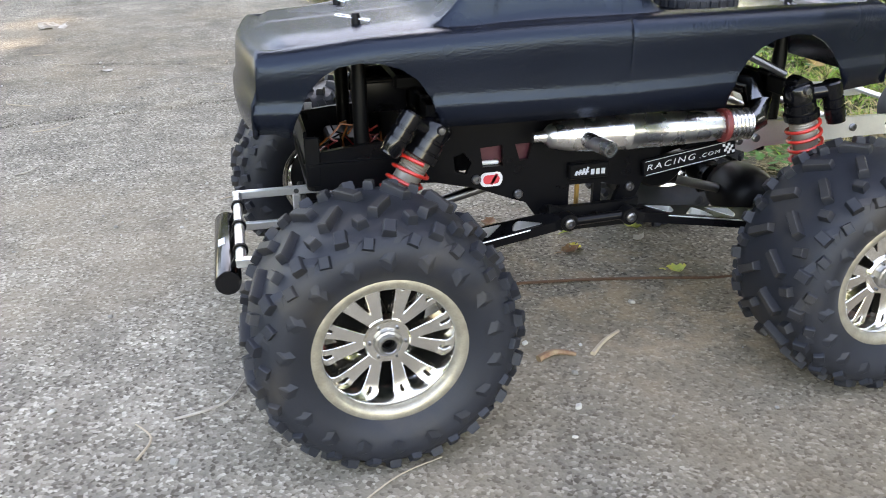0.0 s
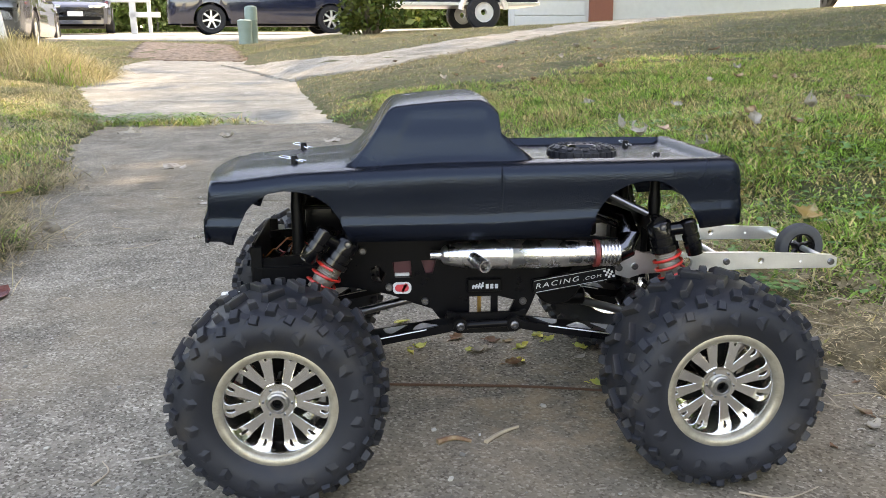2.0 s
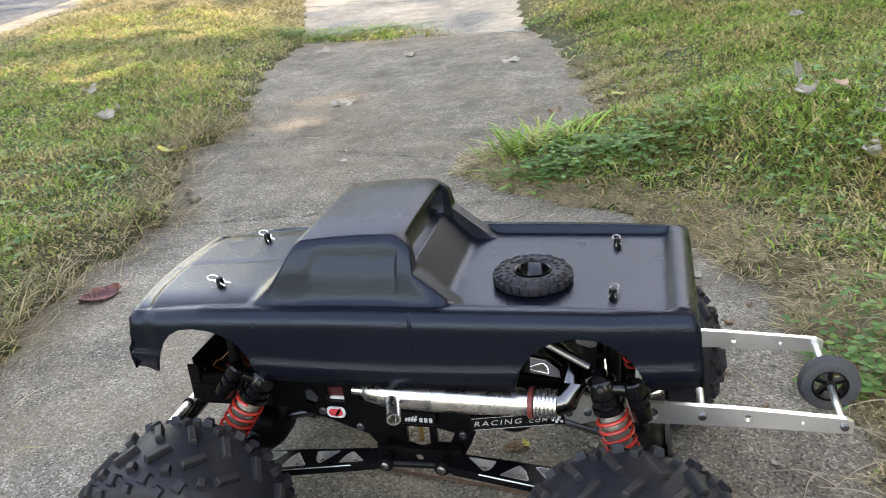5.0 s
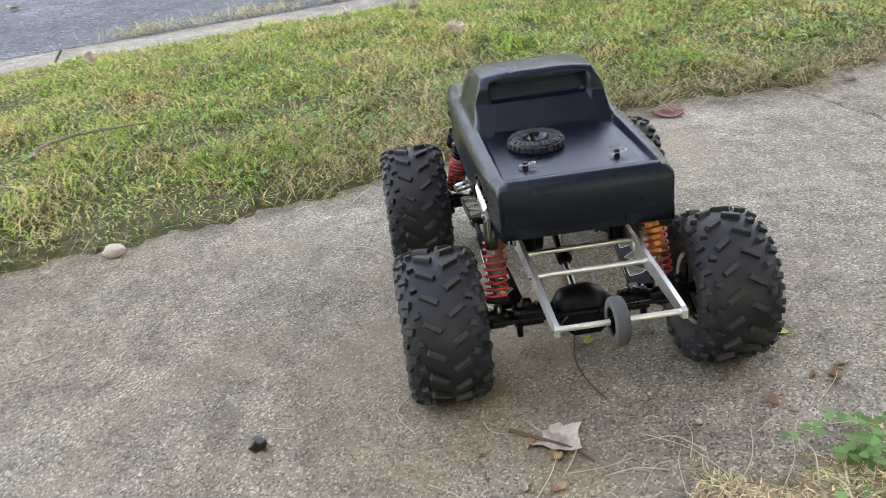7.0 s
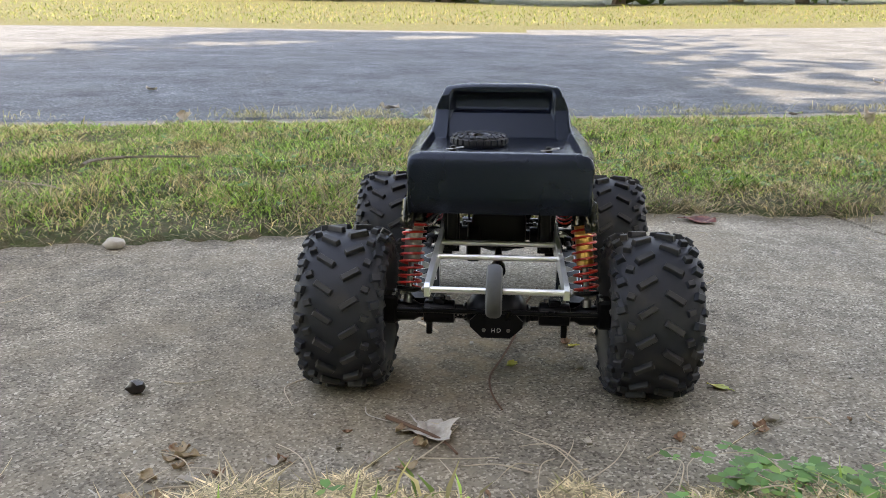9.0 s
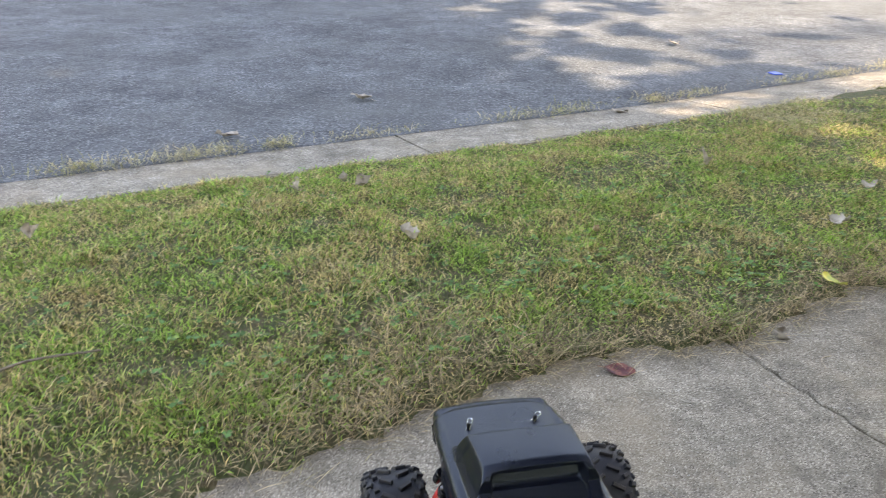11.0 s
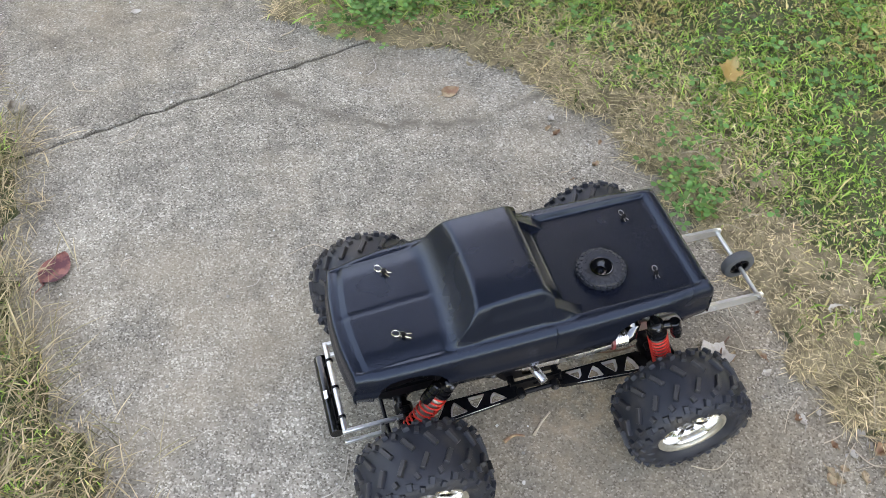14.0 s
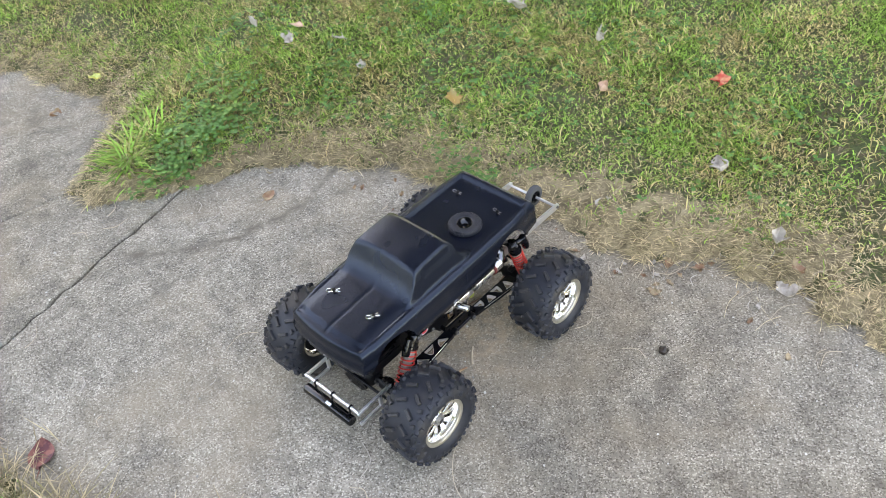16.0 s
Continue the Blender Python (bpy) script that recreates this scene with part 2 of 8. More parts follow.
GRASS = leaf_material("lawn_grass", (0.230, 0.385, 0.074), (0.49, 0.385, 0.18), 8.0, 0.58, spread=0.85, through_light=0.38)
THATCH = leaf_material("dry_thatch", (0.33, 0.265, 0.14), (0.56, 0.44, 0.265), 4.0, 0.8, spread=0.7)
BROWN_STRAW = leaf_material("brown_straw", (0.20, 0.175, 0.080), (0.39, 0.30, 0.175), 7.0, 0.8, spread=0.6)
GOLD_GRASS = leaf_material("golden_dry_grass", (0.29, 0.285, 0.110), (0.48, 0.415, 0.240), 1.5, 0.75, spread=0.5)
DRY_LAWN = leaf_material("dry_mixed_lawn", (0.185, 0.215, 0.078), (0.37, 0.305, 0.180), 1.3, 0.64, spread=0.5, through_light=0.4)
OPPOSITE = leaf_material("sunlit_far_grass", (0.15, 0.20, 0.05), (0.26, 0.24, 0.11), 0.8, 0.4)
CLUMP = leaf_material("grass_clumps", (0.235, 0.385, 0.076), (0.48, 0.40, 0.18), 24.0, 0.48, spread=0.65, through_light=0.4)
TUFT = leaf_material("bright_green_blades", (0.205, 0.390, 0.066), (0.44, 0.44, 0.14), 6.0, 0.25)
CLOVER = leaf_material("clover_green", (0.092, 0.215, 0.058), (0.18, 0.29, 0.070), 8.0, 0.3, spread=0.4)
TREE_LEAF = leaf_material("tree_leaves", (0.06, 0.11, 0.02), (0.12, 0.14, 0.03), 1.0, 0.3)
FAR_LEAF = leaf_material("sunny_tree_leaves", (0.22, 0.30, 0.075), (0.36, 0.38, 0.13), 0.3, 0.4, through_light=0.5)
BARK = material("bark", (0.16, 0.13, 0.10), 0.9, vary=0.4, scale=8, fine=60, bump=0.8, depth=0.02)
RUBBER = material("tyre_rubber", (0.0135, 0.0150, 0.0195), 0.52, vary=0.3, scale=60, fine=900, bump=0.10, depth=0.0003, other=(0.034, 0.030, 0.027), other_scale=20, other_amount=0.2, spec=0.30)
TYRE_RUBBER = material("dusty_tyre_rubber", (0.0140, 0.0156, 0.0202), 0.52, vary=0.3, scale=60, fine=900, bump=0.10, depth=0.0003, other=(0.034, 0.030, 0.027), other_scale=20, other_amount=0.2, spec=0.30)


def dusty_lugs(m):
    """Dust and wear on the raised lugs of a wheel whose axle is its own y axis."""
    nt, p = m.node_tree, m.node_tree.nodes["Principled BSDF"]
    N, L = nt.nodes.new, nt.links.new
    flat, radius, top, colour = N("ShaderNodeVectorMath"), N("ShaderNodeVectorMath"), N("ShaderNodeMapRange"), N("ShaderNodeMix")
    flat.operation, radius.operation, colour.data_type = "MULTIPLY", "LENGTH", "RGBA"
    flat.inputs[1].default_value = (1, 0, 1)
    L(N("ShaderNodeTexCoord").outputs["Object"], flat.inputs[0]), L(flat.outputs[0], radius.inputs[0]), L(radius.outputs["Value"], top.inputs["Value"])
    top.inputs["From Min"].default_value, top.inputs["From Max"].default_value = 0.0796, 0.0822
    top.inputs["To Max"].default_value = 0.65
    L(top.outputs[0], colour.inputs["Factor"]), L(p.inputs["Base Color"].links[0].from_socket, colour.inputs["A"])
    colour.inputs["B"].default_value = (0.038, 0.035, 0.033, 1)
    L(colour.outputs["Result"], p.inputs["Base Color"])


dusty_lugs(TYRE_RUBBER)
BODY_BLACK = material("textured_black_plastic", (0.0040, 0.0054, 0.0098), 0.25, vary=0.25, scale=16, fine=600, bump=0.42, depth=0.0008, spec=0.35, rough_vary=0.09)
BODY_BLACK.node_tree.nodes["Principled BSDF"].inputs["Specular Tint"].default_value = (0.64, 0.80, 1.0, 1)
SATIN_BLACK = material("satin_black_plastic", (0.0024, 0.0024, 0.0029), 0.42, vary=0.3, scale=40, fine=500, bump=0.06, depth=0.0003, spec=0.13)
ANODISED = material("black_anodised_metal", (0.0026, 0.0026, 0.0033), 0.30, 0.0, vary=0.2, scale=60, bump=0.0, spec=0.14)
CHROME = material("chrome_plate", (0.88, 0.86, 0.82), 0.16, 1.0, vary=0.08, scale=60, bump=0.05, depth=0.0003, rough_vary=0.06)
CHAMPAGNE = material("champagne_rim_lip", (0.31, 0.28, 0.225), 0.42, 0.7, vary=0.45, scale=160, fine=900, bump=0.2, depth=0.0003)
ALUMINIUM = material("brushed_aluminium", (0.72, 0.72, 0.71), 0.34, 0.9, vary=0.15, scale=60, fine=700, bump=0.05, depth=0.0002)
GLOSS_BLACK = material("gloss_black_anodised", (0.0026, 0.0026, 0.0033), 0.16, vary=0.2, scale=60, bump=0.0, spec=0.42)
POLISHED = material("polished_pipe", (0.76, 0.75, 0.75), 0.27, 1.0, vary=0.15, scale=70, bump=0.04, depth=0.0002)
STEEL = material("steel_screw", (0.16, 0.16, 0.165), 0.35, 1.0, vary=0.2, bump=0.0)
NUT_STEEL = material("dull_nut_steel", (0.27, 0.26, 0.25), 0.40, 1.0, vary=0.3, scale=90, bump=0.05, depth=0.0002)
SPRING_RED = material("red_spring_coat", (0.48, 0.022, 0.014), 0.4, vary=0.15, scale=80, bump=0.0, coat=0.3)
SHOCK_GREY = material("grey_shock_body", (0.22, 0.20, 0.17), 0.45, 0.5, vary=0.25, scale=90, bump=0.05, depth=0.0002)
SHOCK_GOLD = material("gold_shock_body", (0.55, 0.31, 0.10), 0.35, 0.8, vary=0.2, scale=90, bump=0.0)
MAROON = material("maroon_plastic", (0.060, 0.010, 0.016), 0.4, vary=0.2, bump=0.0)
DECAL_WHITE = material("white_decal", (0.58, 0.58, 0.58), 0.5, vary=0.1, bump=0.0)
DECAL_RED = material("red_decal", (0.6, 0.04, 0.05), 0.5, vary=0.1, bump=0.0)
DECAL_GREY = material("grey_decal", (0.42, 0.44, 0.47), 0.5, vary=0.1, bump=0.0)
WIRE_RED = material("red_wire", (0.22, 0.012, 0.010), 0.4, bump=0.0)
WIRE_ORANGE = material("dull_orange_wire", (0.16, 0.045, 0.008), 0.4, bump=0.0)
RUST = material("rusty_wire", (0.10, 0.05, 0.028), 0.85, vary=0.4, scale=90, bump=0.2)
TWIG = material("dry_twig", (0.34, 0.27, 0.19), 0.85, vary=0.4, scale=60, fine=500, bump=0.3)
LEAF_GREY = material("dry_grey_leaf", (0.327, 0.288, 0.241), 0.75, vary=0.4, scale=70, fine=500, bump=0.4, other=(0.20, 0.165, 0.13), other_scale=60, other_amount=0.32)
LEAF_RED = material("dark_red_leaf", (0.075, 0.016, 0.020), 0.6, vary=0.35, scale=70, bump=0.4, other=(0.21, 0.07, 0.05), other_scale=50)
LEAF_BRIGHT = material("bright_red_leaf", (0.42, 0.050, 0.030), 0.55, vary=0.3, scale=70, bump=0.3, other=(0.50, 0.20, 0.10), other_scale=50)
LEAF_BROWN = material("brown_leaf", (0.17, 0.085, 0.045), 0.7, vary=0.4, scale=70, bump=0.4, other=(0.26, 0.19, 0.11), other_scale=50)
LEAF_YELLOW = material("yellow_leaf", (0.55, 0.48, 0.10), 0.6, vary=0.3, scale=60, bump=0.3, other=(0.35, 0.40, 0.1), other_scale=40)
LEAF_OCHRE = material("ochre_leaf", (0.25, 0.150, 0.042), 0.6, vary=0.35, scale=60, bump=0.3, other=(0.22, 0.17, 0.06), other_scale=40)
LEAF_PINK = material("pale_pink_leaf", (0.44, 0.28, 0.20), 0.7, vary=0.3, scale=60, bump=0.3)
WHITE_PAINT = material("white_paint", (0.62, 0.62, 0.61), 0.5, vary=0.1, scale=6, fine=60, bump=0.05)
CAR_NAVY = material("navy_car_paint", (0.010, 0.014, 0.034), 0.18, vary=0.1, scale=3, bump=0.0, coat=1.0)
CAR_BLUE = material("slate_blue_car_paint", (0.050, 0.056, 0.075), 0.2, 0.3, vary=0.1, scale=3, bump=0.0, coat=1.0)
CAR_SILVER = material("grey_silver_car_paint", (0.140, 0.145, 0.155), 0.25, 0.6, vary=0.1, scale=3, bump=0.0, coat=1.0)
GLASS_DARK = material("dark_car_glass", (0.02, 0.025, 0.028), 0.05, vary=0.1, scale=3, bump=0.0, spec=0.8)
TAIL_RED = material("red_lamp_lens", (0.5, 0.02, 0.02), 0.15, vary=0.1, bump=0.0, coat=0.5)
TRAILER = material("dark_trailer_panel", (0.012, 0.016, 0.03), 0.3, vary=0.15, scale=3, bump=0.0)
GREEN_BOX = material("faded_green_plastic", (0.22, 0.30, 0.27), 0.6, vary=0.15, scale=10, bump=0.05)
BRICK = material("red_brick", (0.25, 0.09, 0.06), 0.85, vary=0.3, scale=20, fine=90, bump=0.3)


# ---- helpers for building ----
def part(name, bm, mat, parent=None, label="", smooth=False):
    me = bpy.data.meshes.new(name)
    bm.normal_update()
    bm.to_mesh(me)
    bm.free()
    me.materials.append(mat)
    if smooth:
        me.shade_smooth()
        me.set_sharp_from_angle(angle=radians(38))
    ob = new(name, me)
    ob.parent = parent
    if label:
        ob["label"] = label
    return ob


def again(ob, m, parent=None):
    """One more object on the mesh of ob, at the pose m."""
    o = new(ob.name.split(".")[0], ob.data)
    o.parent = parent if parent else ob.parent
    o.matrix_local = m
    if "label" in ob:
        o["label"] = ob["label"]
    return o


def add_box(bm, sx, sy, sz, m=None, bevel=0.0, segments=1):
    made = bmesh.ops.create_cube(bm, size=1.0)["verts"]
    bmesh.ops.scale(bm, vec=(sx, sy, sz), verts=made)
    if bevel:
        edges = list({e for v in made for e in v.link_edges})
        made = list(set(made) | {v for f in bmesh.ops.bevel(bm, geom=edges, offset=bevel, segments=segments, affect="EDGES", profile=0.6)["faces"] for v in f.verts})
        made = [v for v in made if v.is_valid]
    if m is not None:
        bmesh.ops.transform(bm, matrix=m, verts=made)
    return made


def lathe(bm, profile, n=32, axis="z", m=None, close=False):
    """Turns rows of (radius, height) round an axis."""
    rings = []
    for r, h in profile:
        ring = []
        for k in range(n):
            a = 2 * math.pi * k / n
            c = (r * math.cos(a), r * math.sin(a), h)
            if axis == "y":
                c = (c[0], h, -c[1])
            elif axis == "x":
                c = (h, c[0], c[1])
            ring.append(bm.verts.new(m @ Vector(c) if m is not None else c))
        rings.append(ring)
    pairs = list(zip(rings, rings[1:])) + ([(rings[-1], rings[0])] if close else [])
    for a, b in pairs:
        for k in range(n):
            bm.faces.new((a[k], a[(k + 1) % n], b[(k + 1) % n], b[k]))
    if not close:
        bm.faces.new(list(reversed(rings[0])))
        bm.faces.new(rings[-1])
    return rings


def rod(bm, a, b, r, n=10, r2=None):
    a, b = Vector(a), Vector(b)
    q = (b - a).to_track_quat("Z", "Y").to_matrix().to_4x4()
    lathe(bm, [(r, 0), (r2 or r, (b - a).length)], n, "z", Matrix.Translation(a) @ q)


def tube(bm, points, r, n=8, taper=1.0):
    """A bent round bar along points."""
    pts = [Vector(p) for p in points]
    rings = []
    for k, p in enumerate(pts):
        d = (pts[min(k + 1, len(pts) - 1)] - pts[max(k - 1, 0)]).normalized()
        q = d.to_track_quat("Z", "Y").to_matrix()
        rr = r * (1 + (taper - 1) * k / max(1, len(pts) - 1))
        rings.append([bm.verts.new(p + q @ Vector((rr * math.cos(2 * math.pi * j / n), rr * math.sin(2 * math.pi * j / n), 0))) for j in range(n)])
    for a, b in zip(rings, rings[1:]):
        for j in range(n):
            bm.faces.new((a[j], a[(j + 1) % n], b[(j + 1) % n], b[j]))
    bm.faces.new(list(reversed(rings[0])))
    bm.faces.new(rings[-1])


def plate(bm, outline, thick, m, holes=()):
    """A flat plate in the local xy plane, with holes, of a thickness."""
    loops = [outline, *holes]
    edges = []
    for loop in loops:
        vs = [bm.verts.new((x, y, 0)) for x, y in loop]
        edges += [bm.edges.new((vs[k], vs[(k + 1) % len(vs)])) for k in range(len(vs))]
    made = bmesh.ops.triangle_fill(bm, use_beauty=True, use_dissolve=False, edges=edges)["geom"]
    faces = [g for g in made if isinstance(g, bmesh.types.BMFace)]
    out = bmesh.ops.extrude_face_region(bm, geom=faces)["geom"]
    top = [g for g in out if isinstance(g, bmesh.types.BMVert)]
    bmesh.ops.translate(bm, vec=(0, 0, thick), verts=top)
    every = list({v for f in faces for v in f.verts} | set(top))
    bmesh.ops.transform(bm, matrix=m, verts=every)
    bmesh.ops.recalc_face_normals(bm, faces=bm.faces)


def circle(x, y, r, n=14):
    return [(x + r * math.cos(2 * math.pi * k / n), y + r * math.sin(2 * math.pi * k / n)) for k in range(n)]


def mesh_from_arrays(name, verts, faces, mat, smooth=False):
    me = bpy.data.meshes.new(name)
    me.from_pydata(verts.tolist() if hasattr(verts, "tolist") else verts, [], faces.tolist() if hasattr(faces, "tolist") else faces)
    me.materials.append(mat)
    if smooth:
        me.shade_smooth()
    me.update()
    return new(name, me)


# ---- the lie of the land ----
WEST = np.array([(-6, 0.9), (-1.2, -0.22), (-0.87, -0.30), (-0.53, -0.38), (-0.24, -0.47), (0.02, -0.58), (0.24, -0.675), (0.42, -0.715), (0.60, -0.70), (0.68, -0.70),
                 (0.86, -0.78), (1.12, -0.90), (1.33, -0.86), (1.73, -0.98), (2.04, -1.08), (2.45, -1.12), (2.8, -1.25), (4.5, -1.9), (6.1, -2.05), (7.0, -2.2)])
EAST = np.array([(-6, 1.5), (-1.2, 0.42), (-0.66, 0.47), (-0.5, 0.51), (-0.3, 0.50), (-0.17, 0.40), (0.0, 0.41), (0.30, 0.37), (0.45, 0.35), (0.69, 0.20),
                 (0.80, 0.02), (0.92, -0.16), (1.05, -0.2), (1.2, 0.02), (1.33, 0.08), (1.7, 0.0), (2.28, -0.14), (2.6, -0.27), (4.6, -0.62), (6.1, -1.1), (7.0, -1.3)])


def wobble(x, y, s, seed=0.0):
    return np.sin(x * s + 1.3 + seed) * np.cos(y * s * 1.13 - 0.7 + seed) * 0.6 + np.sin((x * 0.62 + y * 0.81) * s * 2.1 + 2.0 + seed) * 0.4


def west(y):
    return np.interp(y, WEST[:, 0], WEST[:, 1]) + 0.012 * np.sin(y * 37) + 0.010 * np.sin(y * 83 + 1)


def east(y):
    return np.interp(y, EAST[:, 0], EAST[:, 1]) + 0.012 * np.sin(y * 41 + 2) + 0.010 * np.sin(y * 71)


def across(x, y):
    return 0.97 * x + 0.25 * y


def tilt(y):
    """The walk lies level by the truck and rises slowly further on."""
    near = 0.038 * 0.5 * (y - 1.5 + np.sqrt((y - 1.5) ** 2 + 0.1))
    return near - 0.018 * 0.5 * (y - 11.0 + np.sqrt((y - 11.0) ** 2 + 1.0)) + 0.0006


def road_z(x, y):
    return np.maximum(0.012 + 0.038 * (-2.46 - across(x, y)), -0.05) + tilt(y) * 0.6


def land_z(x, y):
    """Height of the soil under the grass; it dips under the walk and the road."""
    x, y = np.asarray(x, float), np.asarray(y, float)
    v = across(x, y)
    a, b = west(y) - x, x - east(y)
    fade = np.clip(1 - (y - 4) / 12, 0, 1)
    verge = tilt(y) + 0.008 + 0.06 * (1 - np.exp(-np.maximum(a, 0) / 0.35)) - 0.05 * np.clip((-1.6 - v) / 0.5, 0, 1)
    lawn = tilt(y) + 0.006 + (0.11 * (1 - np.exp(-np.maximum(b, 0) / 0.3)) + 0.075 * np.maximum(b - 0.25, 0)) * (0.25 + 0.75 * fade)
    lawn = np.minimum(lawn, 3.0 + 0.01 * b)
    bumps = 0.008 * wobble(x, y, 9) + 0.005 * wobble(x, y, 23, 1)
    z = np.where(a > 0, verge + bumps * np.clip(a / 0.1, 0, 1), np.where(b > 0, lawn + bumps * np.clip(b / 0.1, 0, 1), tilt(y) - 0.035))
    inside = np.minimum(-a, -b)
    z = np.where((inside > 0) & (inside < 0.03), tilt(y) + 0.005 - inside, z)
    z = np.where(y > 7.0, tilt(y) + 0.01 + np.where(b > 0, lawn - tilt(y), 0) + bumps, z)
    road = road_z(x, y)
    z = np.where(v < -2.08, road - 0.04, z)
    far = -12.4 - v
    z = np.where(far > 0, road_z(x, y) + 0.05 + 0.02 * far, z)
    return z


def steps(low, a, b, high, fine, grow=1.25):
    mid = list(np.arange(a, b + 1e-6, fine))
    s, x, left = fine, a, []
    while x > low:
        s *= grow
        x -= s
        left.append(x)
    s, x, right = fine, b, []
    while x < high:
        s *= grow
        x += s
        right.append(x)
    return np.array(left[::-1] + mid + right)


def sheet(name, xs, ys, height, mat, keep=None, smooth=True):
    gx, gy = np.meshgrid(xs, ys)
    z = height(gx, gy)
    verts = np.stack([gx.ravel(), gy.ravel(), z.ravel()], 1)
    n = len(xs)
    i, j = np.meshgrid(np.arange(n - 1), np.arange(len(ys) - 1))
    q = (j * n + i).ravel()
    faces = np.stack([q, q + 1, q + n + 1, q + n], 1)
    if keep is not None:
        mx, my = verts[faces, 0].mean(1), verts[faces, 1].mean(1)
        faces = faces[keep(mx, my)]
        used, faces = np.unique(faces, return_inverse=True)
        verts, faces = verts[used], faces.reshape(-1, 4)
    return mesh_from_arrays(name, verts, faces, mat, smooth)


def inside_polygon(px, py, poly):
    inside = np.zeros(np.shape(px), bool)
    for (x1, y1), (x2, y2) in zip(poly, poly[1:] + poly[:1]):
        cross = ((y1 > py) != (y2 > py)) & (px < (x2 - x1) * (py - y1) / (y2 - y1 + 1e-12) + x1)
        inside ^= cross
    return inside


ground = sheet("ground", steps(-300, -2.6, 1.6, 300, 0.03), steps(-300, -1.6, 3.2, 400, 0.03), land_z, SOIL)
tagged(ground, "soil and thatch under mown grass", "ground", kind="structure")


def slab(outline, mat, parent, name="slab", thick=0.08, z=tilt, chamfer=0.004):
    """A cast slab with worn edges, its top following the land."""
    bm = bmesh.new()
    c = np.mean(outline, 0)
    rows = []
    for inset, drop in ((0.0, thick), (0.0, chamfer), (chamfer, 0.0)):
        ring = []
        for x, y in outline:
            d = np.array((x, y)) - c
            p = c + d * (1 - inset / max(0.05, np.linalg.norm(d)))
            ring.append(bm.verts.new((p[0], p[1], float(z(p[1])) - drop)))
        rows.append(ring)
    for a, b in zip(rows, rows[1:]):
        for k in range(len(a)):
            bm.faces.new((a[k], a[(k + 1) % len(a)], b[(k + 1) % len(a)], b[k]))
    bmesh.ops.triangle_fill(bm, use_beauty=True, edges=[bm.edges.get((rows[-1][k], rows[-1][(k + 1) % len(rows[-1])])) for k in range(len(rows[-1]))])
    bmesh.ops.recalc_face_normals(bm, faces=bm.faces)
    return part(name, bm, mat, parent)


def worn(a, b, n, rough, seed):
    """A worn line between two points, without its end."""
    rng = np.random.RandomState(seed)
    a, b = np.array(a, float), np.array(b, float)
    d = (b - a) / np.linalg.norm(b - a)
    side = np.array((-d[1], d[0]))
    return [tuple(a + (b - a) * k / n + (side * rng.uniform(-rough, rough) if k else 0)) for k in range(n)]


def joint(a, b, seed, gap):
    """The two lips of a crack between slabs: the far lip and the near lip."""
    base = worn(a, b, 70, 0.0055, seed) + [tuple(b)]
    rng = np.random.RandomState(seed + 50)
    wide = lambda: np.array((0, gap * (0.30 + 0.28 * rng.uniform() + (0.75 * rng.uniform() if rng.uniform() < 0.16 else 0))))
    return [tuple(np.array(p) + wide()) for p in base], [tuple(np.array(p) - wide()) for p in base]


walk_base = tagged(new("pavement"), "weathered grey concrete pavement slabs with dark cracks", "pavement", kind="structure")
J1 = joint((-0.95, 0.615), (0.55, 0.945), 3, 0.0085)
J2 = joint((-1.15, 1.30), (0.35, 0.905), 4, 0.0042)
J3 = joint((-1.45, 2.50), (0.25, 2.52), 5, 0.014)
slab([(0.70, -8.0), (1.75, -8.0), (1.40, -4.612), (0.40, -4.612)], CONCRETE, walk_base)
slab([(0.40, -4.6), (1.40, -4.6), (1.0, -2.212), (0.02, -2.212)], CONCRETE, walk_base)
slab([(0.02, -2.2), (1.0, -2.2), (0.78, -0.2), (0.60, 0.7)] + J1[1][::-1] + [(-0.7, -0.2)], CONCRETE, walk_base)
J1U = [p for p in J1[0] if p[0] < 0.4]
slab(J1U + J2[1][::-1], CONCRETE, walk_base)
slab(J2[0] + J3[1][::-1], CONCRETE, walk_base)
J4 = joint((-1.75, 3.42), (0.0, 3.38), 6, 0.01)
J5 = joint((-2.3, 4.55), (-0.1, 4.45), 7, 0.01)
slab(J3[0] + J4[1][::-1], PALE_CONCRETE, walk_base)
slab(J4[0] + J5[1][::-1], PALE_CONCRETE, walk_base)
slab(J5[0] + [(-1.15, 6.95), (-2.55, 6.95)], PALE_CONCRETE, walk_base)



def street(name, v0, v1, u0, u1, mat, height, nv=24, nu=60):
    """A strip along the street, between two distances across it."""
    us, vs = np.linspace(u0, u1, nu), np.linspace(v0, v1, nv)
    gv, gu = np.meshgrid(vs, us)
    x, y = (0.97 * gv - 0.25 * gu) / 1.0034, (0.25 * gv + 0.97 * gu) / 1.0034
    verts = np.stack([x.ravel(), y.ravel(), height(x, y).ravel()], 1)
    i, j = np.meshgrid(np.arange(nv - 1), np.arange(nu - 1))
    q = (j * nv + i).ravel()
    return mesh_from_arrays(name, verts, np.stack([q, q + 1, q + nv + 1, q + nv], 1), mat, True)


